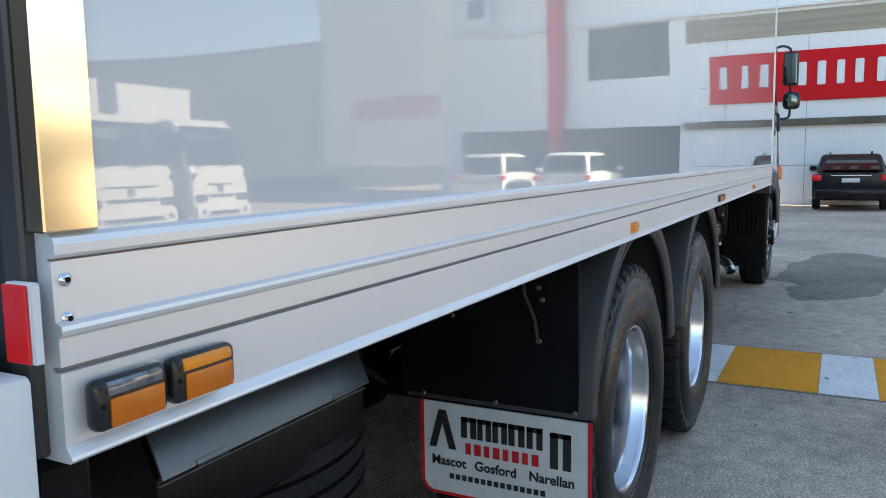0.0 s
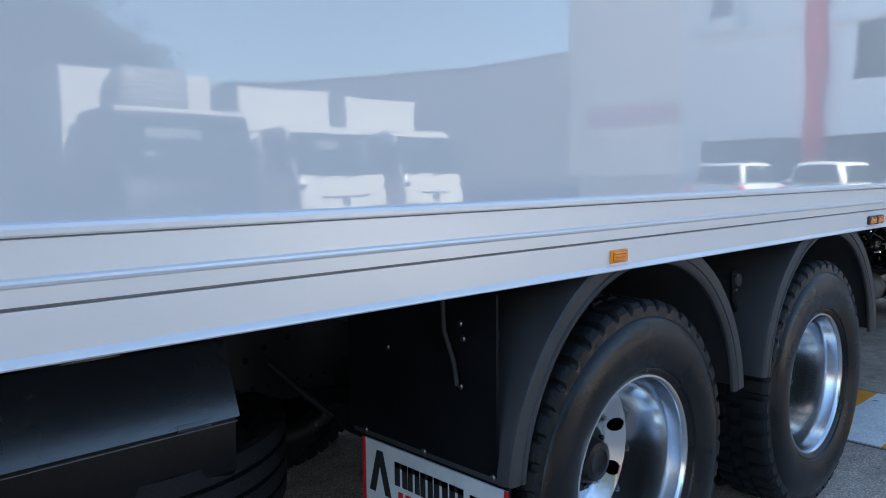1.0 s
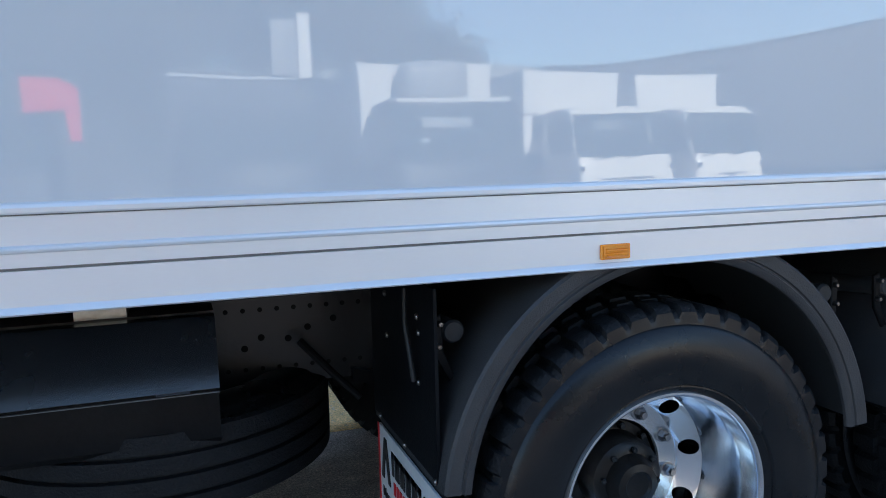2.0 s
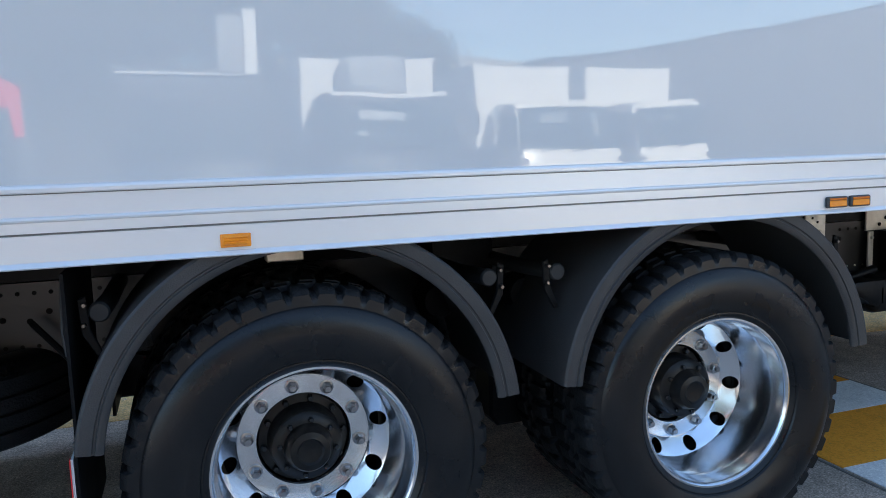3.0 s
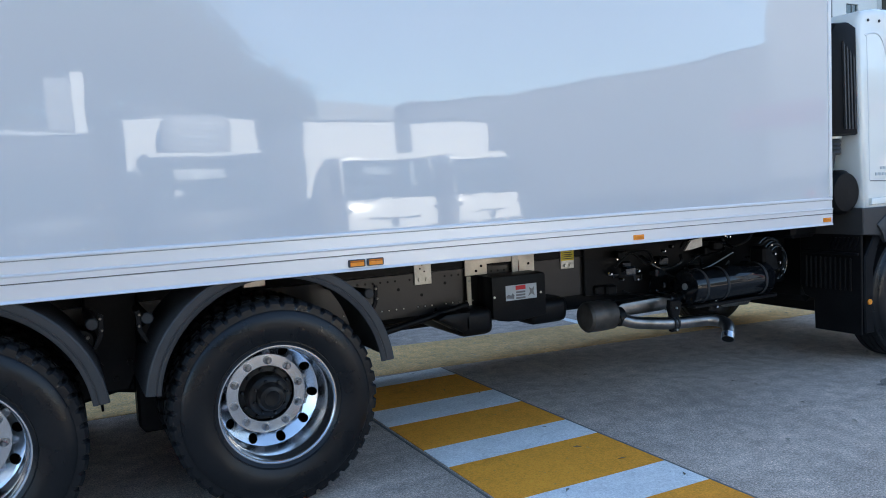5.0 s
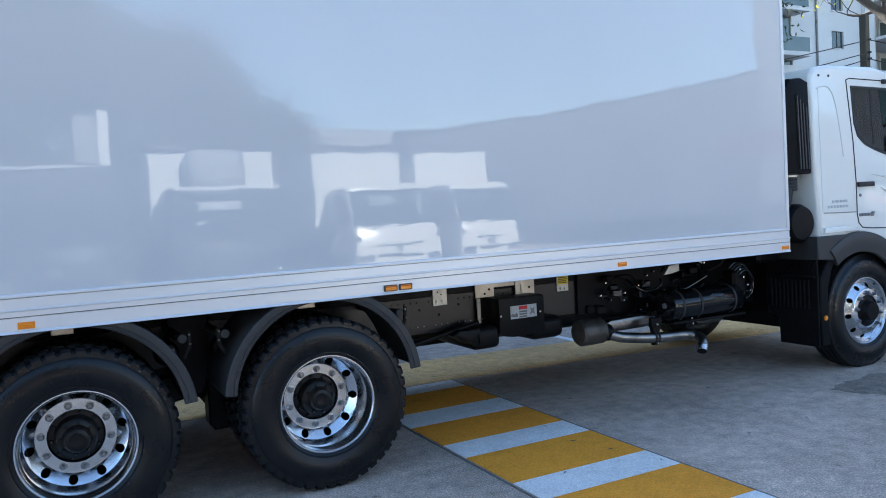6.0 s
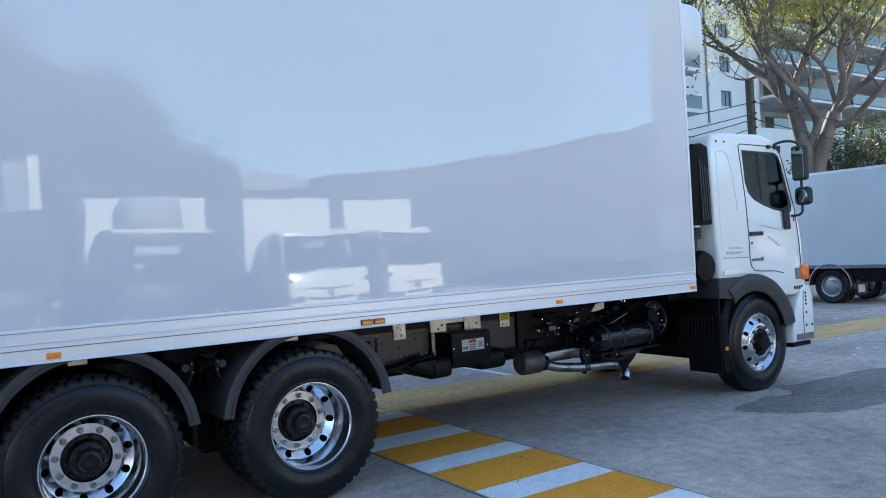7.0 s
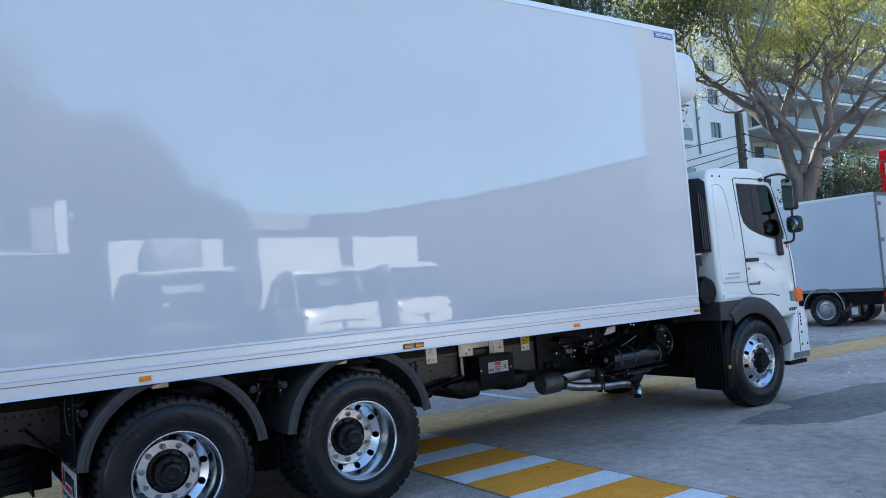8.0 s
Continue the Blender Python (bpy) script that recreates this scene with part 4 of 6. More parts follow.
for x, z in ((2.78, 0.70), (2.92, 0.70), (2.85, 0.62)):
    part("bolt", lathe([(0.016, 0.0), (0.015, -0.012), (0.0003, -0.012)], 6, pose(x, 0.64, z)), CHASSIS, susp)
for x, z in ((2.70, 0.90), (3.02, 0.90)):
    bc = part("brake_chamber", lathe([(0.03, 0.0), (0.055, 0.004), (0.066, 0.02), (0.070, 0.05), (0.074, 0.055), (0.074, 0.065), (0.068, 0.07), (0.060, 0.13), (0.0004, 0.13)], 28, pose(x, 0.46, z - 0.04)), CHASSIS, truck, "round black brake chamber")
    part("fitting", lathe([(0.010, 0.0), (0.009, -0.03), (0.0003, -0.03)], 8, pose(x + 0.03, 0.462, z - 0.02)), STEEL, bc)

# mudflap with its plate behind the last wheel
flap = part("mudflap", prism([(0.05, 1.10), (0.05, 0.66), (0.012, 0.655), (0.012, 0.38), (0.55, 0.38), (0.55, 0.655), (0.62, 0.66), (0.62, 1.10)], 'x', 1.592, 1.600), FLAPRUBBER, truck, "black rubber mudflap")
plate = part("plate", prism([(0.012, 0.648), (0.545, 0.648), (0.545, 0.40), (0.530, 0.372), (0.505, 0.362), (0.052, 0.362), (0.027, 0.372), (0.012, 0.40)], 'x', 1.584, 1.590), PLATEW, flap,
             "white dealer plate with red edges")
for y0, y1 in ((0.006, 0.018), (0.539, 0.551)):
    part("red_edge", box(1.5815, 1.5838, y0, y1, 0.392, 0.650), REDINK, flap)
part("red_edge", box(1.5815, 1.5838, 0.045, 0.512, 0.357, 0.366), REDINK, flap)
for pa in (prism([(0.018, 0.393), (0.006, 0.393), (0.022, 0.366), (0.045, 0.357), (0.047, 0.366), (0.030, 0.374)], 'x', 1.5815, 1.5838),
           prism([(0.539, 0.393), (0.551, 0.393), (0.535, 0.366), (0.512, 0.357), (0.510, 0.366), (0.527, 0.374)], 'x', 1.5815, 1.5838)):
    part("red_edge", pa, REDINK, flap)
# the dealer's name as plain block shapes
px = (1.5815, 1.5838)
for sgn in (-1, 1):
    part("name_shape", prism([(0.475 + sgn * 0.046, 0.505), (0.475 + sgn * 0.022, 0.505), (0.475, 0.585), (0.475, 0.625), (0.475 + sgn * 0.012, 0.625)], 'x', *px), INK, flap)
for y, w, z0, z1 in ((0.386, 0.050, 0.548, 0.612), (0.335, 0.044, 0.548, 0.612), (0.285, 0.046, 0.548, 0.612), (0.232, 0.050, 0.548, 0.612), (0.176, 0.048, 0.548, 0.612), (0.098, 0.062, 0.500, 0.606)):
    t = w * 0.38
    for q0, q1 in ((y - w / 2, y - w / 2 + t), (y + w / 2 - t, y + w / 2)):
        part("name_shape", box(*px, q0, q1, z0, z1), INK, flap)
    part("name_shape", box(*px, y - w / 2, y + w / 2, z1 - 0.014, z1), INK, flap)
for i in range(4):
    y = 0.372 - i * 0.061
    part("name_shape", box(*px, y - 0.025, y - 0.004, 0.498, 0.532), REDINK, flap)
    part("name_shape", box(*px, y + 0.008, y + 0.025, 0.498, 0.532), REDINK, flap)
for word, y in (("Mascot", 0.455), ("Gosford", 0.300), ("Narellan", 0.125)):
    lettering("plate_word", word, 0.040, INK, flap, pose(1.5835, y, 0.452, 90, 0, -90))
for i in range(15):
    y = 0.445 - i * 0.021
    part("web_bar", box(*px, y - 0.007, y + 0.007, 0.412, 0.428), INK, flap)
for y, z in ((0.543, 0.668), (0.301, 0.668), (0.060, 0.668), (0.165, 0.866), (0.165, 1.02), (0.155, 0.985), (0.44, 0.92), (0.45, 1.03)):
    part("flap_bolt", lathe([(0.0085, 0.0), (0.0085, -0.003), (0.006, -0.006), (0.0003, -0.006)], 10, pose(1.591, y, z, 0, 0, -90)), STEEL, flap)
part("flap_stay", tube([(1.575, 0.21, 1.08), (1.57, 0.20, 1.00), (1.572, 0.17, 0.93), (1.578, 0.165, 0.87)], 0.006, 8), SEAL, truck)
part("flap_stay", tube([(1.40, 0.74, 0.86), (1.49, 0.70, 0.76), (1.56, 0.66, 0.69)], 0.011, 8), CHASSIS, truck)

# toolbox and spare wheel behind the rear axle
tb = part("tool_locker", prism([(0.75, 0.985), (0.555, 0.985), (0.486, 0.83), (0.476, 0.812), (0.482, 0.690), (0.50, 0.672), (0.75, 0.672)], 'x', 0.502, 1.158), CHASSIS, truck,
          "black folded-steel locker with a glossy sloping lid")
lid = part("lid", prism([(0.575, 0.994), (0.535, 0.994), (0.522, 0.985), (0.458, 0.825), (0.462, 0.823), (0.527, 0.981), (0.575, 0.989)], 'x', 0.50, 1.16), TANKMAT, tb, "glossy black locker lid")
part("lip", box(0.50, 1.16, 0.4685, 0.4755, 0.8105, 0.8125), GREYSTEEL, tb)
for x in (0.62, 1.05):
    part("hinge", prism([(0.4595, 0.834), (0.4560, 0.826), (0.458, 0.819), (0.466, 0.823), (0.466, 0.834)], 'x', x - 0.04, x + 0.04), TANKMAT, lid)
part("locker_stay", box(0.825, 0.948, 0.60, 0.84, 0.997, 1.125), GALV, truck)
part("locker_stay", box(0.50, 1.16, 0.60, 0.72, 0.987, 0.996), MUFFLER, truck)
spare = tyre(tyre_mesh(False), truck, "ribbed spare tyre slung flat under the frame")
spare.name = "spare_tyre"
spare.matrix_basis = pose(1.0, 0.99, 0.81, -90, 0, 0)
# sheet added on the far side to stop light passing under the frame
part("side_guard", box(0.50, 1.70, 2.05, 2.11, 0.20, 1.10, 0.01), CHASSIS, truck, "black sheet added beyond the spare tyre to block light")
part("spare_carrier", box(0.7, 1.25, 0.90, 1.05, 0.742, 0.80), CHASSIS, truck)

# frame rails with their rows of holes
for y0, y1 in ((0.83, 0.90), (1.60, 1.67)):
    part("frame_rail", prism([(y0, 0.71), (y0, 0.98), (y1, 0.98), (y1, 0.972), (y0 + 0.008, 0.972), (y0 + 0.008, 0.718), (y1, 0.718), (y1, 0.71)] if y0 < 1 else
                             [(y1, 0.71), (y1, 0.98), (y0, 0.98), (y0, 0.972), (y1 - 0.008, 0.972), (y1 - 0.008, 0.718), (y0, 0.718), (y0, 0.71)], 'x', 0.25, 8.9), FRAMEPAINT, truck,
         "black steel frame rail with punched holes")
rh = random.Random(2)
hole = None


def rail_hole(x, z, r):
    """A punched hole, all on one shared mesh."""
    global hole
    if hole is None:
        hole = part("rail_hole", cyl((0, -0.0015, 0), (0, 0.002, 0), 0.01, 12), DARK, truck)
        ob = hole
    else:
        ob = new("rail_hole", hole.data)
        ob.parent = truck
    ob.matrix_basis = Matrix.Translation((x, 0.83, z)) @ Matrix.Diagonal((r / 0.01, 1, r / 0.01, 1))


rivet = None
for i in range(92):
    x = 0.95 + i * 0.05
    if 1.7 < x < 4.15:
        continue
    if rh.random() < 0.95:
        rail_hole(x, 0.945, 0.0075)
    if x < 1.7:
        rail_hole(x, 0.765, 0.007)
    elif rh.random() < 0.85:
        if rivet is None:
            rivet = part("rivet", lathe([(0.005, 0.0), (0.004, -0.004), (0.0003, -0.005)], 8), GALV, truck)
            ob = rivet
        else:
            ob = new("rivet", rivet.data)
            ob.parent = truck
        ob.matrix_basis = pose(x, 0.83, 0.765)
for x, z in ((1.30, 0.86), (1.38, 0.85), (1.25, 0.83), (1.44, 0.88), (1.52, 0.90), (4.52, 0.89), (4.68, 0.84), (4.85, 0.90)):
    rail_hole(x, z, 0.0105)
for x in (1.0, 2.0, 2.85, 3.8, 4.9, 6.2, 7.4):
    part("cross_member", box(x, x + 0.12, 0.9, 1.6, 0.74, 0.95), CHASSIS, truck)
for x in (WX1, WX2):
    part("leaf_spring", prism([(x - 0.62, 0.74), (x - 0.3, 0.66), (x, 0.63), (x + 0.3, 0.66), (x + 0.62, 0.74), (x + 0.62, 0.70), (x + 0.3, 0.60), (x, 0.56), (x - 0.3, 0.60), (x - 0.62, 0.70)], 'y', 0.80, 0.88), CHASSIS, truck)

# mounting brackets and labels on the frame
b1 = part("mount_plate", box(4.63, 4.75, 0.818, 0.828, 0.908, 1.10, 0.002), GALV, truck, "galvanised body mount plate")
for x in (4.665, 4.715):
    part("bolt", lathe([(0.014, 0.0), (0.013, -0.010), (0.0003, -0.010)], 6, pose(x, 0.818, 0.940)), GALV, b1)
for x, z in ((4.67, 1.01), (4.70, 0.99), (4.685, 1.035)):
    part("plate_hole", lathe([(0.006, 0.0), (0.006, -0.002), (0.0003, -0.002)], 10, pose(x, 0.8175, z)), DARK, b1)
b2 = part("mount_plate", prism([(4.99, 0.932), (4.99, 1.115), (5.53, 1.115), (5.53, 0.92), (5.405, 0.92), (5.405, 1.00), (5.155, 1.00), (5.155, 0.932)], 'y', 0.806, 0.818, 0.002), CREAM, truck, "pale raw aluminium mount plate")
part("stiffener", box(5.345, 5.395, 0.795, 0.8055, 0.90, 1.115, 0.003), GALV, b2)
for x, z in ((5.07, 0.96), (5.48, 0.975), (5.11, 0.99)):
    part("bolt", lathe([(0.009, 0.0), (0.009, -0.004), (0.0003, -0.004)], 10, pose(x, 0.8055, z)), DARK, b2)
b3 = part("mount_plate", box(5.76, 5.872, 0.818, 0.828, 0.908, 1.10, 0.002), GALV, truck, "body mount plate with a yellow label")
ly = part("yellow_label", box(5.762, 5.870, 0.8155, 0.8178, 0.965, 1.055), YELLOWVINYL, b3)
for i in range(5):
    part("text_bar", box(5.772, 5.86 - 0.012 * (i % 2), 0.8138, 0.8153, 0.976 + i * 0.014, 0.981 + i * 0.014), INK, ly)
for x in (5.795, 5.838):
    part("bolt", lathe([(0.013, 0.0), (0.012, -0.010), (0.0003, -0.010)], 6, pose(x, 0.818, 0.932)), GALV, b3)

# control box with its warning label, air tanks beneath
cb = part("control_box", prism([(5.075, 0.93), (5.078, 0.665), (5.13, 0.642), (5.20, 0.630), (5.30, 0.628), (5.40, 0.640), (5.487, 0.645), (5.487, 0.915), (5.475, 0.93)], 'y', 0.615, 0.80, 0.010, 2), CHASSIS, truck, "black steel box with a warning label")
wl = part("warning_label", box(5.175, 5.412, 0.6115, 0.6145, 0.768, 0.866, 0.001), LABELW, cb, "grey label with red heading and small figures")
part("label_field", box(5.250, 5.325, 0.6095, 0.6112, 0.834, 0.861), REDINK, wl)
for i in range(3):
    part("text_bar", box(5.252, 5.322, 0.6095, 0.6112, 0.774 + i * 0.019, 0.786 + i * 0.019), GREYSTEEL, wl)
part("figure_shape", prism([(5.178, 0.785), (5.235, 0.778), (5.238, 0.800), (5.225, 0.815), (5.215, 0.800), (5.195, 0.808), (5.178, 0.800)], 'y', 0.6095, 0.6112), GREYSTEEL, wl)
part("figure_shape", prism([(5.345, 0.785), (5.360, 0.815), (5.352, 0.842), (5.375, 0.830), (5.392, 0.846), (5.386, 0.815), (5.394, 0.784), (5.372, 0.800)], 'y', 0.6095, 0.6112), GREYSTEEL, wl)
for x in (5.09, 5.445):
    part("bolt", lathe([(0.008, 0.0), (0.007, -0.005), (0.0003, -0.005)], 10, pose(x, 0.6145, 0.80)), GALV, cb)
strip = part("support_strip", box(4.992, 5.022, 0.79, 0.8045, 0.655, 0.93, 0.003), CREAM, truck, "thin pale support strip beside the box")
for z in (0.69, 0.90):
    part("bolt", lathe([(0.009, 0.0), (0.008, -0.008), (0.0003, -0.008)], 8, pose(5.007, 0.79, z)), GALV, strip)


part("tank_bracket", prism([(4.68, 0.70), (4.74, 0.73), (4.92, 0.73), (4.92, 0.60), (4.86, 0.60)], 'y', 0.62, 0.80, 0.02, 2), CHASSIS, truck)
part("air_tank", box(4.84, 5.09, 0.62, 1.25, 0.565, 0.74, 0.05, segs=3), CHASSIS, truck, "black squared air tank with rounded corners")
part("air_tank", box(5.36, 5.68, 0.62, 1.25, 0.575, 0.75, 0.06, segs=3), CHASSIS, truck)
part("torque_rod", cyl((4.05, 0.70, 0.60), (4.95, 0.72, 0.76), 0.021, 12), CHASSIS, truck)

# exhaust
muff = part("muffler", lathe([(0.0005, -0.12), (0.085, -0.117), (0.103, -0.105), (0.107, 0.0), (0.105, 0.10), (0.09, 0.118), (0.0005, 0.122)], 36, pose(5.925, 0.63, 0.582, 0, 0, 90)), MUFFLER, truck, "brown heat-stained muffler drum")
part("inlet_ring", lathe([(0.066, 0.03), (0.068, -0.02), (0.058, -0.03), (0.0004, -0.026)], 28, pose(6.06, 0.585, 0.565, 0, 0, 90)), CHASSIS, muff)
ex = part("exhaust_pipe", tube(smooth_path([(6.05, 0.57, 0.56), (6.14, 0.53, 0.525), (6.28, 0.49, 0.505), (6.46, 0.465, 0.487), (6.64, 0.455, 0.480), (6.76, 0.44, 0.476), (6.825, 0.395, 0.468), (6.83, 0.335, 0.452), (6.80, 0.29, 0.425), (6.772, 0.27, 0.395)], 6), 0.043, 20), STEEL, truck, "bare steel exhaust pipe with an outward bend")
tail0, tail1 = Vector((6.776, 0.273, 0.400)), Vector((6.752, 0.256, 0.366))
part("tail_tip", tube([tail0, tail0.lerp(tail1, 0.5), tail1], 0.0455, 24), SATIN, ex, "bright silver tail tip")
part("pipe_mouth", cyl(tail1, tail0.lerp(tail1, 1.03), 0.040, 20), DARK, ex)
for x in (6.44, 6.47):
    part("pipe_clamp", lathe([(0.045, -0.007), (0.051, -0.007), (0.051, 0.007), (0.045, 0.007)], 24, pose(x, 0.466, 0.488, 0, 0, 90), True), SEAL, ex)
hanger = part("pipe_hanger", prism([(6.425, 0.43), (6.485, 0.43), (6.49, 0.54), (6.515, 0.60), (6.505, 0.655), (6.415, 0.655), (6.405, 0.60), (6.423, 0.54)], 'y', 0.44, 0.49, 0.008), CHASSIS, truck, "black pipe hanger bracket")
for z in (0.445, 0.60):
    part("bolt", lathe([(0.009, 0.0), (0.008, -0.014), (0.0003, -0.014)], 6, pose(6.455, 0.44, z)), GALV, hanger)
hanger2 = part("pipe_hanger", prism([(6.80, 0.53), (6.87, 0.53), (6.90, 0.62), (6.88, 0.67), (6.79, 0.67)], 'y', 0.46, 0.56, 0.01), CHASSIS, truck)
for x, z in ((6.815, 0.65), (6.86, 0.56), (6.845, 0.61)):
    part("bolt", lathe([(0.010, 0.0), (0.009, -0.018), (0.0003, -0.018)], 6, pose(x, 0.46, z)), GLINT, hanger2)
part("heat_shield", prism([(5.98, 0.60), (6.10, 0.655), (6.45, 0.665), (6.60, 0.63), (6.62, 0.575), (6.45, 0.56), (6.1, 0.56)], 'y', 0.58, 0.72, 0.02, 2), STEEL, truck, "dented steel heat shield")
for x in (6.55, 6.62, 6.75, 6.86):
    part("flange", lathe([(0.062, -0.012), (0.066, 0.0), (0.062, 0.012), (0.045, 0.014), (0.0004, 0.014)], 20, pose(x, 0.62, 0.61, 0, 0, 90)), STEEL, truck)
part("exhaust_body", cyl((6.56, 0.62, 0.61), (7.0, 0.60, 0.60), 0.050, 20), STEEL, truck)
part("flex_pipe", lathe([(0.046 + 0.006 * (i % 2), -0.11 + i * 0.011) for i in range(21)], 24, pose(7.15, 0.55, 0.575, 0, 0, 90 - 8)), STEEL, truck, "ribbed flexible exhaust joint")
part("down_pipe", tube(smooth_path([(7.25, 0.55, 0.59), (7.42, 0.56, 0.62), (7.60, 0.62, 0.72), (7.75, 0.75, 0.80)], 5), 0.05, 16), STEEL, truck)

# side air tank with straps
tank_section = arc_points(0.489, 0.728, 0.119, 180, 90, 10) + arc_points(0.501, 0.728, 0.119, 90, 0, 10) + arc_points(0.501, 0.719, 0.119, 0, -90, 10) + arc_points(0.489, 0.719, 0.119, -90, -180, 10)
at = part("air_tank", prism(tank_section, 'x', 6.60, 7.39, 0.014, 2), TANKGLOSS, truck, "long gloss black air tank with straps")
part("end_seam", prism([(0.495 + (y - 0.495) * 1.015, 0.724 + (z - 0.724) * 1.015) for y, z in tank_section], 'x', 6.635, 6.643), TANKGLOSS, at)
for x in (6.70, 6.90, 7.29):
    part("strap", prism([(0.495 + (y - 0.495) * 1.03, 0.7235 + (z - 0.7235) * 1.03) for y, z in tank_section], 'x', x - 0.011, x + 0.011), SEAL, at)
for x in (6.597, 7.393):
    part("tank_cap", lathe([(0.024, 0.0), (0.024, 0.010), (0.015, 0.014), (0.0004, 0.014)], 16, pose(x, 0.49, 0.73, 0, 0, 90 if x < 7 else -90)), GREYSTEEL, at)
part("tank_shelf", box(6.62, 7.46, 0.42, 0.83, 0.575, 0.598, 0.005), CHASSIS, truck)
# valves, hoses and couplings in the dark between the rails
rv = random.Random(21)
for i in range(26):
    x, z, y = rv.uniform(6.02, 7.65), rv.uniform(0.66, 1.0), rv.uniform(0.66, 0.84)
    s = rv.uniform(0.018, 0.05)
    part("valve_block", box(x - s, x + s * 1.2, y - s, y + s, z - s * 0.8, z + s * 0.8, s * 0.3), rv.choice((CHASSIS, BLACKGLOSS, CHASSIS, TANKMAT)), truck)
for i in range(18):
    x, z, y = rv.uniform(6.05, 7.6), rv.uniform(0.66, 1.02), rv.uniform(0.62, 0.70)
    r = rv.uniform(0.007, 0.014)
    part("fitting", lathe([(r, 0.0), (r * 0.9, -0.03), (r * 0.6, -0.034), (0.0003, -0.034)], 6, pose(x, y, z, 0, 0, rv.uniform(-50, 50))), GLINT, truck)
for i in range(14):
    x, z = rv.uniform(6.0, 7.2), rv.uniform(0.68, 1.0)
    p = [(x + k * rv.uniform(0.08, 0.16), rv.uniform(0.60, 0.8), z + rv.uniform(-0.07, 0.07)) for k in range(4)]
    part("hose", tube(smooth_path(p, 5), rv.uniform(0.006, 0.012), 8), rv.choice((SEAL, BLACKGLOSS, CHASSIS)), truck)
for i in range(5):
    a = 0.10 + i * 0.014
    pts = [(7.44 + a * math.sin(t), 0.40 + 0.02 * i, 0.84 + a * 1.2 * math.cos(t)) for t in [radians(q) for q in range(-40, 150, 15)]]
    part("air_line", tube(pts, 0.006, 8), SEAL if i % 2 else BLACKGLOSS, truck)
part("coupling", box(7.36, 7.52, 0.45, 0.60, 0.76, 0.96, 0.02), CHASSIS, truck)
for x, z in ((7.40, 0.97), (7.44, 0.90), (7.49, 0.83), (7.52, 0.78), (6.62, 1.01), (7.15, 1.05), (7.2, 1.04), (6.3, 0.86), (6.05, 0.86)):
    part("fitting", lathe([(0.014, 0.0), (0.012, -0.03), (0.008, -0.036), (0.0003, -0.036)], 6, pose(x, 0.45 if x > 7.3 else 0.66, z)), GLINT, truck)
part("junction_bracket", prism([(6.66, 0.98), (6.72, 1.05), (6.83, 1.06), (6.83, 1.0), (6.74, 0.985)], 'y', 0.55, 0.565), GALV, truck)
part("equipment_panel", prism([(5.95, 0.70), (5.95, 1.04), (6.20, 1.10), (7.90, 1.10), (7.90, 0.68), (6.4, 0.66)], 'y', 0.800, 0.827, 0.004), CHASSIS, truck, "black plate carrying valves and hoses")
part("drive_shaft", cyl((3.6, 1.25, 0.60), (7.0, 1.25, 0.78), 0.06, 16), CHASSIS, truck)
part("gearbox", box(6.9, 8.05, 0.98, 1.52, 0.46, 1.0, 0.06), CHASSIS, truck)
part("engine_block", box(8.05, 9.35, 0.62, 1.88, 0.435, 1.1, 0.06), CHASSIS, truck)
part("battery_tray", box(5.55, 6.75, 0.86, 1.15, 0.60, 0.98, 0.02), CHASSIS, truck, "black tray between the frame rails")
part("cross_tube", box(6.75, 7.9, 0.70, 0.83, 0.62, 0.72, 0.02), CHASSIS, truck)
# unseen far-side masses and flaps, added to darken the ground beneath
part("fuel_tank", box(5.4, 6.9, 1.72, 2.42, 0.42, 0.98, 0.06, segs=3), TANKMAT, truck)
part("battery_box", box(4.25, 5.3, 1.75, 2.40, 0.44, 1.0, 0.03), CHASSIS, truck)
part("far_side_guard", box(6.95, 7.95, 2.30, 2.36, 0.40, 1.05, 0.01), CHASSIS, truck, "black sheet added on the far side to block light")
part("far_mudflap", box(2.80, 2.815, 1.70, 2.44, 0.20, 1.05), FLAPRUBBER, truck)
part("far_mudflap", box(1.52, 1.535, 1.70, 2.44, 0.22, 1.05), FLAPRUBBER, truck)

# cab: drawn upright, then its sides lean in a little towards the roof
def lean_in(ob):
    for v in ob.data.vertices:
        v.co.y = 1.25 + (v.co.y - 1.25) * (1 - 0.047 * (v.co.z - 1.0) / 1.19)


def cut_through(ob, cutter, lining):
    """Cuts the bmesh out of the object for good; the cut faces take the lining material."""
    me = bpy.data.meshes.new("cutter")
    for f in cutter.faces:
        f.material_index = 1
    cutter.to_mesh(me)
    cutter.free()
    for m in (ob.data.materials[0], lining):
        me.materials.append(m)
    ob.data.materials.append(lining)
    tool = new("cutter", me)
    mod = ob.modifiers.new("cut", 'BOOLEAN')
    mod.operation, mod.object, mod.solver = 'DIFFERENCE', tool, 'EXACT'
    done = bpy.data.meshes.new_from_object(ob.evaluated_get(bpy.context.evaluated_depsgraph_get()))
    ob.modifiers.clear()
    ob.data = done
    bpy.data.objects.remove(tool)


def ring_prism(outer, inner, y0, y1):
    """A frame between two outlines of as many points each."""
    bm = bmesh.new()
    n = len(outer)
    loops = [[bm.verts.new((x, y, z)) for x, z in o] for o, y in ((outer, y0), (outer, y1), (inner, y1), (inner, y0))]
    for p, q in zip(loops, loops[1:] + loops[:1]):
        for i in range(n):
            bm.faces.new((p[i], p[(i + 1) % n], q[(i + 1) % n], q[i]))
    return bm


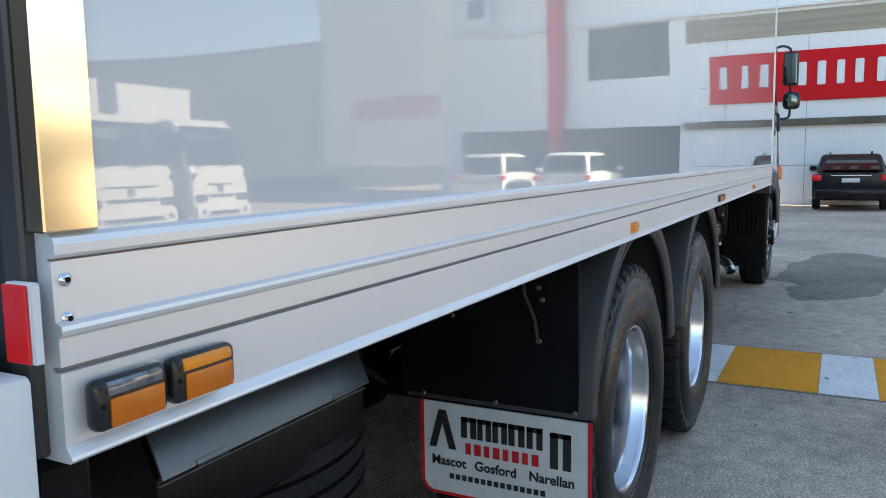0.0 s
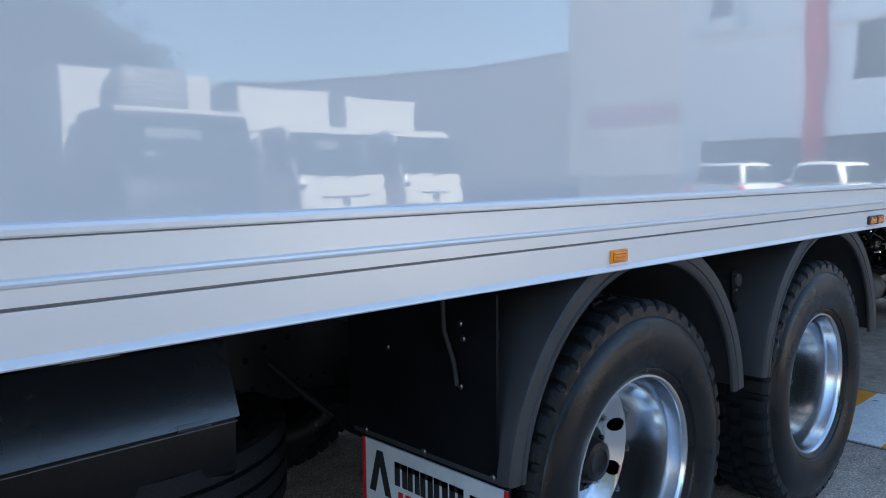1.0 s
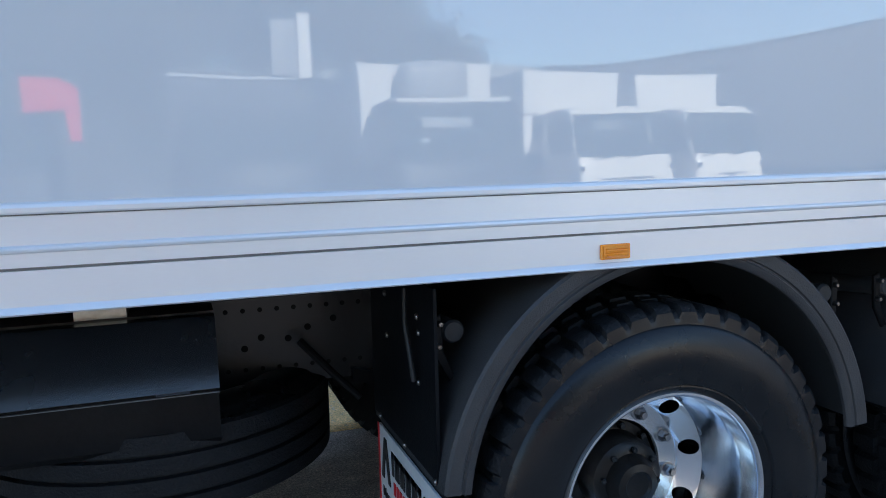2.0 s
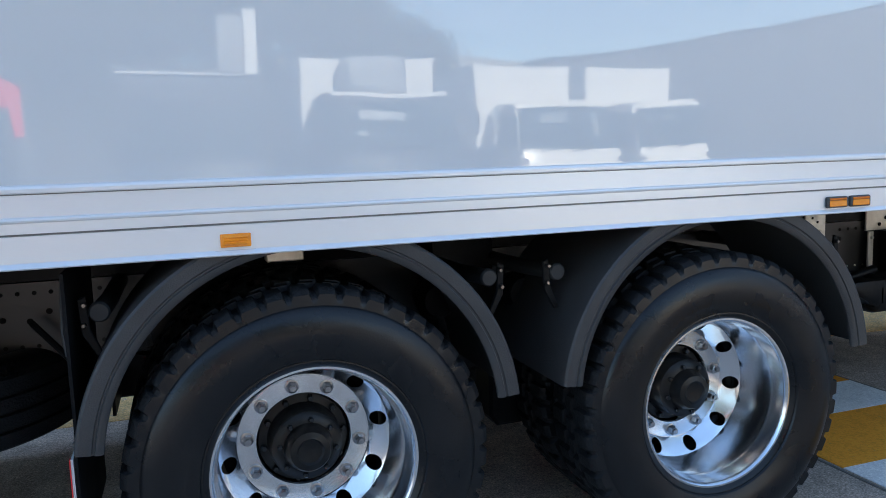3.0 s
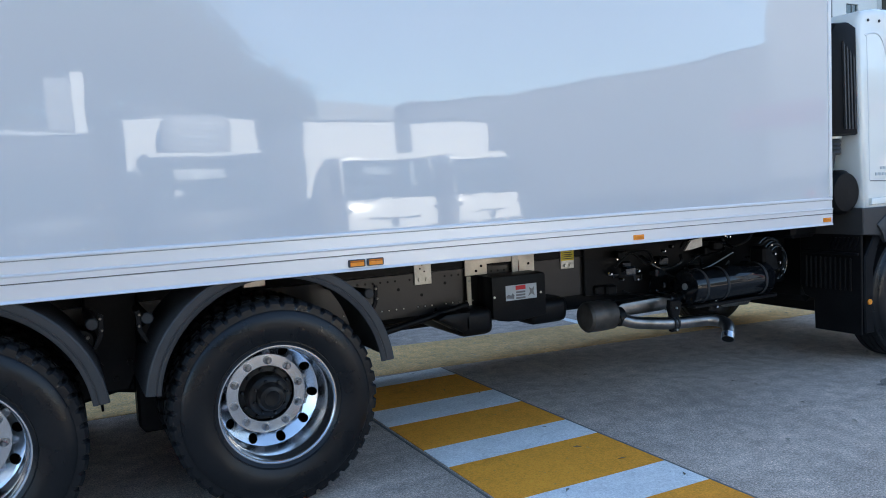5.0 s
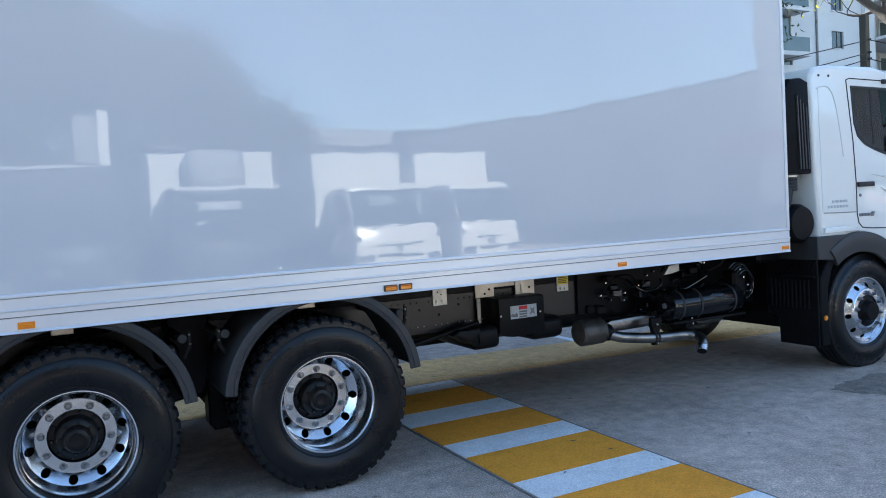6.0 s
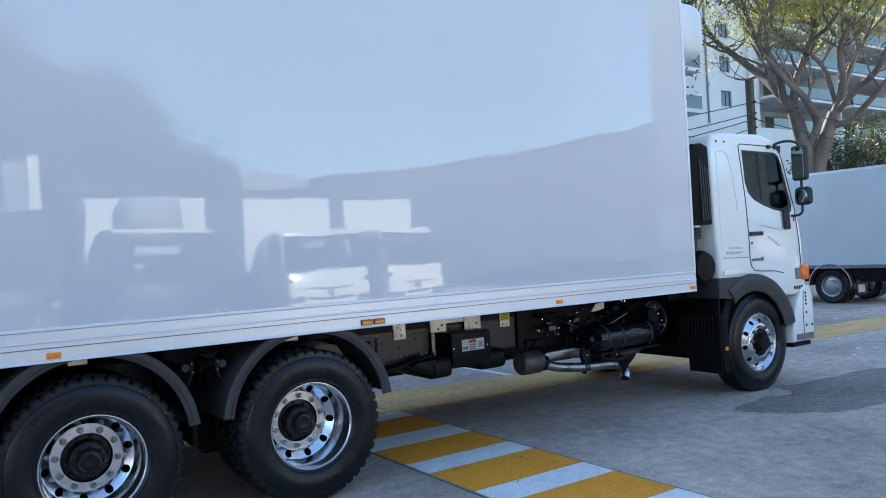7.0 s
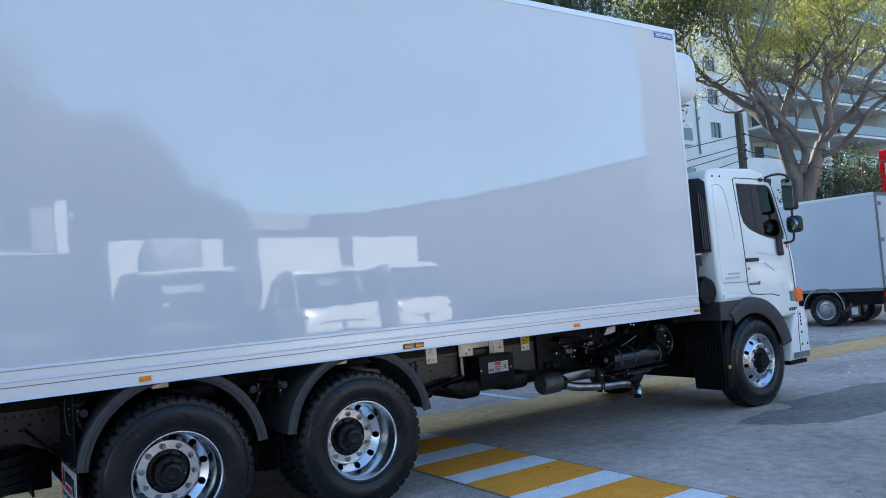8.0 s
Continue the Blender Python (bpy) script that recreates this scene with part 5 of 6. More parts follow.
INTERIOR = surf("grey_cab_trim", (0.16, 0.155, 0.15), (0.12, 0.116, 0.11), 6, 0.7)
CABGLASS = glass("door_glass", (0.87, 0.92, 0.91))
outline = [(8.00, 1.14), (7.995, 2.46), (8.01, 2.60), (8.08, 2.68), (8.24, 2.705), (8.90, 2.715), (9.09, 2.68), (9.20, 2.59), (9.30, 2.38), (9.455, 1.86), (9.495, 1.60), (9.50, 1.30), (9.50, 0.96), (9.30, 0.96)]
outline += arc_points(8.495, 0.503, 0.70, 40, 115, 14) + [(8.10, 1.14)]
cab = part("cab", prism(outline, 'y', 0.06, 2.44, 0.045, 3), CABWHITE, truck, "white painted truck cab with sleeper panel")
F = 0.058
win = [(8.560, 2.505), (9.10, 2.495), (9.155, 2.465), (9.185, 2.41), (9.315, 1.93), (9.305, 1.893), (9.27, 1.885), (9.04, 1.915), (8.86, 1.962), (8.70, 2.02), (8.61, 2.09), (8.572, 2.19)]
outer = [(8.538, 2.527), (9.11, 2.517), (9.178, 2.483), (9.210, 2.415), (9.342, 1.93), (9.325, 1.872), (9.27, 1.862), (9.03, 1.892), (8.85, 1.940), (8.685, 2.000), (8.588, 2.075), (8.548, 2.19)]
cut_through(cab, prism(win, 'y', -0.3, 2.8), INTERIOR)
cut_through(cab, prism([(8.62, 2.49), (9.215, 2.49), (9.33, 2.50), (9.60, 1.90), (9.0, 1.93), (8.62, 2.10)], 'y', 0.125, 2.375), INTERIOR)
for y in (F - 0.006, 2.432):
    part("window_seal", ring_prism(outer, win, y, y + 0.014), SEAL, cab)
    pane = part("window", prism(win, 'y', y + 0.003, y + 0.008), CABGLASS, cab, "tinted door window glass")
    pane.visible_shadow = False
part("window_bar", box(8.80, 8.815, F - 0.008, F + 0.006, 2.0, 2.50), SEAL, cab)
seat = part("seat", prism([(8.60, 1.90), (8.56, 2.36), (8.585, 2.47), (8.64, 2.47), (8.68, 2.36), (8.74, 1.95)], 'y', 0.38, 0.86, 0.04, 3), DARKFRAME, cab, "dark grey driver's seat back")
part("seat", prism([(8.60, 1.90), (8.56, 2.36), (8.585, 2.47), (8.64, 2.47), (8.68, 2.36), (8.74, 1.95)], 'y', 1.60, 2.10, 0.04, 3), DARKFRAME, cab)
part("steering_wheel", lathe([(0.205 + 0.016 * math.cos(q), 0.016 * math.sin(q)) for q in [radians(a) for a in range(0, 360, 30)]], 32, pose(9.07, 0.62, 1.985, 58, 0, 90), True), SEAL, cab, "black steering wheel")
part("dashboard", prism([(9.14, 1.89), (9.17, 2.02), (9.30, 2.0), (9.33, 1.89)], 'y', 0.12, 2.38, 0.015), INTERIOR, cab)
part("windscreen", prism([(9.262, 2.51), (9.480, 1.80), (9.485, 1.80), (9.275, 2.52)], 'y', 0.16, 2.34), CABGLASS, cab).visible_shadow = False
part("door_shut_line", tube([(8.485, F, 2.575), (8.492, F, 2.44), (8.522, F, 2.03), (8.524, F, 1.67), (8.507, F, 1.385), (8.52, F, 1.31), (8.565, F, 1.265), (8.70, F, 1.25), (8.93, F, 1.240), (9.08, F, 1.21)], 0.005, 8), SEAL, cab)
part("door_shut_line", tube([(8.485, F, 2.575), (8.53, F, 2.592), (9.12, F, 2.582), (9.21, F, 2.53), (9.27, F, 2.38), (9.40, F, 1.90), (9.425, F, 1.60), (9.425, F, 1.28)], 0.005, 8), SEAL, cab)
part("panel_crease", tube(smooth_path([(8.08, F + 0.004, 2.49), (8.17, F + 0.003, 2.515), (8.26, F + 0.003, 2.49), (8.32, F + 0.003, 2.36), (8.36, F + 0.003, 2.1), (8.38, F + 0.003, 1.90)], 5), 0.008, 8), WHITEPL, cab)
part("panel_line", tube([(8.06, F, 1.415), (8.25, F, 1.408), (8.505, F, 1.405)], 0.0035, 6), GREYSTEEL, cab)
part("panel_line", tube([(8.10, F + 0.002, 2.49), (8.075, F + 0.002, 1.9), (8.05, F + 0.002, 1.42)], 0.004, 6), WHITEPL, cab)
part("sill_moulding", prism([(8.03, 1.238), (8.04, 1.285), (8.30, 1.292), (8.50, 1.262), (8.50, 1.238)], 'y', F - 0.020, F + 0.01, 0.008, 2), CABWHITE, cab)
for x in (8.12, 8.25):
    part("roof_bolt", lathe([(0.011, 0.0), (0.011, -0.006), (0.0003, -0.006)], 10, pose(x, F, 2.605)), SEAL, cab)
part("door_handle", box(8.535, 8.755, F - 0.024, F + 0.004, 1.625, 1.668, 0.008, segs=2), SEAL, cab, "black door handle")
part("lock", lathe([(0.014, 0.0), (0.014, -0.006), (0.0003, -0.006)], 14, pose(8.565, F, 1.55)), GREYSTEEL, cab)
part("door_crease", prism([(8.74, 1.735), (9.05, 1.705), (9.20, 1.675), (9.20, 1.665), (9.0, 1.69)], 'y', F - 0.008, F + 0.01, 0.004), CABWHITE, cab)
part("door_crease", prism([(8.86, 1.615), (9.0, 1.56), (9.06, 1.51), (9.05, 1.50), (8.93, 1.57)], 'y', F - 0.008, F + 0.01, 0.004), CABWHITE, cab)
for i in range(4):
    part("badge_shape", box(8.535 + i * 0.042, 8.57 + i * 0.042, F - 0.004, F + 0.002, 1.362, 1.388), GREYSTEEL, cab)
part("badge_shape", prism([(8.695, 1.358), (8.735, 1.358), (8.75, 1.398), (8.71, 1.398)], 'y', F - 0.004, F + 0.002), GREYSTEEL, cab)
for i in range(7):
    part("text_bar", box(8.12 + i * 0.040, 8.148 + i * 0.040, F - 0.002, F + 0.002, 1.452, 1.474), LABELW, cab)
for i in range(6):
    part("text_bar", box(8.18 + i * 0.036, 8.205 + i * 0.036, F - 0.002, F + 0.002, 1.498, 1.518), LABELW, cab)
for i in range(4):
    part("text_bar", box(9.25 + i * 0.045, 9.28 + i * 0.045, F - 0.003, F + 0.002, 1.02, 1.055), INK, cab)
part("text_bar", box(9.28, 9.40, F - 0.003, F + 0.002, 0.978, 0.984), GREYSTEEL, cab)
part("badge_shape", prism([(9.36, 1.76), (9.38, 1.76), (9.385, 1.84), (9.365, 1.84)], 'y', F - 0.004, F + 0.002), REDINK, cab)
part("sun_visor", box(9.16, 9.33, 0.10, 2.40, 2.52, 2.60, 0.02), WINGLASS, cab, "smoked sun visor")
part("grab_handle", box(9.145, 9.255, F - 0.040, F - 0.006, 1.675, 1.885, 0.025, segs=3), SEAL, cab, "black grab handle on the pillar")
for x in (8.98, 9.10, 9.16):
    part("drip_clip", box(x, x + 0.055, F - 0.03, F + 0.005, 2.555, 2.595, 0.008), SEAL, cab)
part("indicator", box(9.395, 9.53, F - 0.035, F + 0.03, 1.115, 1.285, 0.03, segs=3), ORANGEGLOSS, cab, "bright orange wraparound indicator")
part("indicator_base", box(9.30, 9.394, F - 0.012, F + 0.01, 1.13, 1.25, 0.006), GREYSTEEL, cab)
part("cab_rear", box(7.63, 8.05, 0.42, 2.08, 1.2, 2.72, 0.05, segs=2), CABWHITE, cab)
part("grille", box(9.495, 9.52, 0.5, 2.0, 1.0, 1.45, 0.01), GREYSTEEL, cab)
for o in (cab, *cab.children):
    lean_in(o)
# mirrors
arm = part("mirror_arm", tube(smooth_path([(9.10, 0.12, 2.60), (9.18, 0.06, 2.63), (9.28, -0.01, 2.62), (9.335, -0.03, 2.55), (9.34, -0.035, 2.2), (9.34, -0.035, 1.95), (9.33, -0.02, 1.84), (9.30, 0.08, 1.82)], 6), 0.014, 10), SEAL, cab, "black tubular mirror arm")
mir = part("mirror", box(9.29, 9.38, -0.115, 0.05, 2.20, 2.58, 0.03, segs=3), SEAL, cab, "tall black door mirror")
part("mirror_glass", box(9.285, 9.2895, -0.10, 0.035, 2.225, 2.555, 0.002), MIRRORGLASS, mir)
mir2 = part("mirror", box(9.30, 9.41, -0.14, 0.045, 1.93, 2.13, 0.05, segs=3), SEAL, cab, "rounded black wide-angle mirror")
part("mirror_glass", lathe([(0.072, 0.0), (0.066, -0.005), (0.045, -0.010), (0.0004, -0.013)], 28, pose(9.302, -0.047, 2.03, 0, 0, -90)), MIRRORGLASS, mir2)
# bumper corner and steps
bmp = part("bumper", prism([(9.19, 0.44), (9.21, 0.70), (9.30, 0.90), (9.38, 1.045), (9.46, 1.06), (9.55, 1.045), (9.60, 0.90), (9.605, 0.52), (9.57, 0.44)], 'y', 0.05, 2.45, 0.03, 3), CABWHITE, truck, "white front bumper corner with square holes")
for x, z in ((9.425, 0.955), (9.428, 0.915), (9.43, 0.875), (9.432, 0.835), (9.42, 0.60), (9.53, 0.60), (9.43, 0.74)):
    part("bumper_hole", box(x, x + 0.026, 0.046, 0.052, z, z + 0.028, 0.003), DARK, bmp)
part("bumper_step", box(9.22, 9.57, 0.09, 0.4, 0.385, 0.43, 0.006), CHASSIS, bmp)
part("bumper_seam", tube([(9.38, 0.0485, 0.45), (9.38, 0.0485, 0.80), (9.40, 0.0485, 1.0)], 0.004, 6), SEAL, bmp)
part("step_plate", box(9.23, 9.56, 0.045, 0.05, 0.462, 0.53, 0.002), GREYSTEEL, bmp)
for y in (0.35, 2.15):
    part("headlamp", box(9.60, 9.635, y - 0.2, y + 0.2, 0.62, 0.86, 0.02), LENSCLEAR, bmp)
# front wheel arch and the louvred splash guard
arch = part("wheel_arch", lathe([(0.724, 0.55), (0.728, 0.055), (0.723, 0.032), (0.708, 0.024), (0.640, 0.022), (0.600, 0.030), (0.556, 0.036), (0.546, 0.048), (0.552, 0.060), (0.660, 0.068), (0.712, 0.55)], 48, pose(8.495, 0, 0.503), True, (radians(14), radians(126))), GUARD, truck, "black plastic front wheel arch")
part("arch_skirt", prism([(7.92, 1.02), (7.92, 1.217), (8.56, 1.2165), (8.56, 1.095), (8.34, 1.085), (8.16, 1.00)], 'y', 0.04, 0.45, 0.008), GUARD, arch)
flapf = part("front_mudguard", prism([(8.10, 1.03), (8.24, 1.05), (8.13, 0.93), (8.075, 0.76), (8.06, 0.45), (8.09, 0.27), (7.985, 0.27), (7.965, 0.50), (7.975, 0.85)], 'y', 0.065, 0.50, 0.01), FLAPRUBBER, truck, "black moulded splash guard behind the wheel")
sg = part("splash_guard", prism([(0.075, 0.262), (0.47, 0.262), (0.48, 0.50), (0.56, 0.52), (0.60, 0.60), (0.60, 1.09), (0.075, 1.09)], 'x', 7.945, 7.965, 0.006), CHASSIS, truck, "black louvred engine splash guard")
for i in range(10):
    y = 0.15 + i * 0.042
    part("louvre", box(7.930, 7.9455, y, y + 0.014, 0.59, 0.84, 0.005), CHASSIS, sg)
for i in range(7):
    y = 0.12 + i * 0.036
    part("louvre", prism([(y, 0.905), (y + 0.013, 0.905), (y - 0.017, 0.995), (y - 0.030, 0.995)], 'x', 7.930, 7.9455), CHASSIS, sg)
part("ledge", box(7.915, 7.9455, 0.09, 0.58, 0.862, 0.882, 0.005), CHASSIS, sg)
part("side_reflector", lathe([(0.022, 0.0), (0.022, -0.008), (0.019, -0.012), (0.0004, -0.012)], 20, pose(8.02, 0.066, 0.51)), AMBER, flapf)
# air intake behind the cab
snk = part("air_intake", prism([(7.64, 1.76), (7.66, 2.48), (7.72, 2.56), (7.86, 2.575), (7.95, 2.54), (7.965, 1.76)], 'y', 0.10, 0.40, 0.03, 2), FLAPRUBBER, truck, "tall black ribbed air intake")
for i in range(4):
    x = 7.795 + i * 0.036
    part("rib", prism([(x, 1.80), (x + 0.016, 1.80), (x - 0.004, 2.40 - 0.03 * i), (x - 0.020, 2.43 - 0.03 * i)], 'y', 0.086, 0.1005), GUARD, snk)
part("intake_collar", lathe([(0.085 + 0.006 * (i % 2), 0.0 + i * 0.014) for i in range(11)], 28, pose(7.80, 0.24, 1.62, 90, 0, 0)), SEAL, snk)
part("collar_clamp", lathe([(0.094, -0.008), (0.097, -0.008), (0.097, 0.008), (0.094, 0.008)], 28, pose(7.80, 0.24, 1.745, 90, 0, 0), True), GALV, snk)
part("air_cleaner", lathe([(0.0005, -0.02), (0.14, -0.01), (0.165, 0.03), (0.17, 0.30), (0.0005, 0.30)], 36, pose(7.83, 0.12, 1.34)), CHASSIS, truck, "round black air cleaner housing")
part("intake_elbow", tube(smooth_path([(7.75, 0.24, 1.63), (7.72, 0.24, 1.52), (7.68, 0.28, 1.36), (7.68, 0.32, 1.15)], 5), 0.085, 18), SEAL, truck)
part("cab_mount", box(7.62, 7.9, 0.4, 2.1, 1.0, 1.6, 0.03), CHASSIS, truck)
# fridge unit on the front wall
part("fridge_unit", box(7.524, 8.12, 0.14, 2.36, 3.44, 4.02, 0.17, segs=6), WHITEPL, truck, "white moulded refrigeration unit")
for z in (3.70, 3.85):
    part("fridge_latch", box(7.60, 7.64, 0.13, 0.143, z, z + 0.03, 0.004), SEAL, truck)


# ---- other vehicles ----
def small_wheel(parent, x, y, z, r, w, side, mat=SATIN):
    """side -1: outer face towards -y."""
    wb = lathe([(r * 0.62, 0.03), (r * 0.60, 0.005), (r * 0.54, 0.015), (r * 0.5, 0.05), (r * 0.33, 0.04), (r * 0.28, 0.015), (r * 0.12, 0.012), (0.0005, 0.012)], 28)
    wh = part("wheel", wb, mat, parent)
    wh.matrix_basis = pose(x, y, z, 0, 0, 0 if side < 0 else 180)
    part("tyre", lathe([(r * 0.6, 0.02), (r * 0.7, -0.002), (r * 0.9, 0.0), (r, 0.03), (r, w - 0.03), (r * 0.9, w), (r * 0.6, w)], 32, closed=True), RUBBER, wh)
    return wh


def car(name, paint, label, suv, m):
    """A parked car pointing along +x, about 4.6 m long."""
    c = thing(name, label, "car", "parked cars")
    hz = 0.16 if suv else 0.0
    low = [(-2.25, 0.35), (-2.32, 0.62), (-2.28, 0.95 + hz), (-1.5, 1.02 + hz), (0.9, 0.96 + hz), (1.9, 0.84 + hz), (2.25, 0.68), (2.28, 0.35)]
    body_out = low + [(1.85, 0.24)] + arc_points(1.42, 0.33, 0.37, 0, 180, 10) + [(0.9, 0.22), (-0.9, 0.22)] + arc_points(-1.38, 0.33, 0.37, 0, 180, 10) + [(-1.9, 0.26)]
    b = part("body", prism(body_out, 'y', -0.88, 0.88, 0.10, 5), paint, c)
    # cabin: tapered
    bm = bmesh.new()
    rz = 1.46 if not suv else 1.78
    base = [(-2.05 if suv else -1.75, 0.98 + hz), (1.15, 0.95 + hz)]
    top = [(-1.85 if suv else -1.05, rz - 0.03), (-0.9, rz), (0.2, rz - 0.02)]
    sec = [base[0], top[0], top[1], top[2], base[1]]
    lo = [bm.verts.new((x, -0.80 + 0.20 * (z - 1.0), z)) for x, z in sec]
    hi = [bm.verts.new((x, 0.80 - 0.20 * (z - 1.0), z)) for x, z in sec]
    bm.faces.new(lo)
    bm.faces.new(hi[::-1])
    for i in range(5):
        j = (i + 1) % 5
        bm.faces.new((lo[i], hi[i], hi[j], lo[j]))
    bmesh.ops.recalc_face_normals(bm, faces=bm.faces)
    bmesh.ops.bevel(bm, geom=list(bm.edges), offset=0.11, segments=4, profile=0.5, affect='EDGES')
    part("cabin", bm, paint, c)
    rx0, rx1 = (-2.055, -1.90) if suv else (-1.77, -1.16)
    zb, zt = 1.04 + hz, rz - 0.12
    bm = bmesh.new()
    v = [bm.verts.new(p) for p in ((rx0 - 0.03, -0.66, zb), (rx0 - 0.03, 0.66, zb), (rx1 - 0.03, 0.56, zt), (rx1 - 0.03, -0.56, zt), (rx0 + 0.03, -0.66, zb), (rx0 + 0.03, 0.66, zb), (rx1 + 0.03, 0.56, zt), (rx1 + 0.03, -0.56, zt))]
    for q in ((0, 1, 2, 3), (7, 6, 5, 4), (0, 4, 5, 1), (1, 5, 6, 2), (2, 6, 7, 3), (3, 7, 4, 0)):
        bm.faces.new([v[i] for i in q])
    bmesh.ops.recalc_face_normals(bm, faces=bm.faces)
    part("rear_window", bm, WINGLASS, c)
    bm = bmesh.new()
    v = [bm.verts.new(p) for p in ((1.14, -0.66, zb), (1.14, 0.66, zb), (0.30, 0.56, zt), (0.30, -0.56, zt), (1.06, -0.66, zb), (1.06, 0.66, zb), (0.22, 0.56, zt), (0.22, -0.56, zt))]
    for q in ((0, 1, 2, 3), (7, 6, 5, 4), (0, 4, 5, 1), (1, 5, 6, 2), (2, 6, 7, 3), (3, 7, 4, 0)):
        bm.faces.new([v[i] for i in q])
    bmesh.ops.recalc_face_normals(bm, faces=bm.faces)
    part("windscreen", bm, WINGLASS, c)
    for s in (-1, 1):
        for x0, x1, t0, t1 in ((-1.45 if not suv else -1.8, -0.45, -1.05 if not suv else -1.7, -0.5), (-0.38, 0.78, -0.4, 0.15)):
            bm = bmesh.new()
            yb, yt = s * 0.805, s * 0.715
            if suv:
                yb, yt = s * 0.79, s * 0.675
            v = [bm.verts.new((x, y + o, z)) for o in (0.012 * s, -0.02 * s) for x, y, z in ((x0, yb, zb), (x1, yb, zb), (t1, yt, zt), (t0, yt, zt))]
            for q in ((0, 1, 2, 3), (7, 6, 5, 4), (0, 4, 5, 1), (1, 5, 6, 2), (2, 6, 7, 3), (3, 7, 4, 0)):
                bm.faces.new([v[i] for i in q])
            bmesh.ops.recalc_face_normals(bm, faces=bm.faces)
            part("side_window", bm, WINGLASS, c)
        part("tail_lamp", box(-2.33, -2.12, s * 0.86 - 0.20 if s > 0 else -0.895, 0.895 if s > 0 else s * 0.86 + 0.20, 0.78 + hz, 0.93 + hz, 0.03, segs=2), RED, c, "red tail lamp")
        part("headlamp", box(2.05, 2.27, s * 0.70 - 0.16, s * 0.70 + 0.16, 0.62, 0.76, 0.03), LENSCLEAR, c)
        part("door_mirror", box(0.72, 0.86, s * 0.95 - 0.09, s * 0.95 + 0.09, 1.0 + hz, 1.13 + hz, 0.03), paint, c)
        for x in (-1.38, 1.42):
            small_wheel(c, x, s * 0.885, 0.33, 0.33, 0.2, s)
    part("bumper", box(-2.38, -2.2, -0.82, 0.82, 0.36, 0.58, 0.04, segs=2), paint, c)
    part("number_plate", box(-2.335, -2.30, -0.2, 0.2, 0.74, 0.84), PLATEW, c, "plain pale number plate")
    part("bright_strip", box(-2.345, -2.30, -0.45, 0.45, 0.90, 0.925, 0.005), CHROME, c)
    if suv:
        for s in (-0.55, 0.55):
            part("roof_rail", tube([(-1.6, s, rz + 0.0), (-1.5, s, rz + 0.05), (0.0, s, rz + 0.05), (0.1, s, rz - 0.01)], 0.018, 8), SEAL, c)
    else:
        for s in (-0.5, 0.5):
            part("roof_rail", tube([(-0.9, s, rz), (-0.8, s, rz + 0.05), (0.0, s, rz + 0.05), (0.1, s, rz)], 0.016, 8), SEAL, c)
    c.matrix_basis = m
    return c


CARBLACK = surf("black_car_paint", (0.006, 0.006, 0.008), (0.009, 0.009, 0.011), 2, 0.22, coat=0.0, spec=0.3)
CARWHITE = surf("white_car_paint", (0.72, 0.72, 0.71), (0.66, 0.66, 0.65), 2, 0.18, coat=0.6)
car("parked_car", CARBLACK, "shiny black sedan parked facing the dealership wall", False, pose(23.75 - 0.1, -0.83, 0))
car("parked_car", CARWHITE, "white station wagon parked beside the dealership", True, pose(21.9, -8.8, 0) @ Matrix.Scale(0.92, 4))
car("parked_car", CARWHITE, "white off-road wagon parked near the shopfront", True, pose(21.9, -6.25, 0) @ Matrix.Scale(0.92, 4))


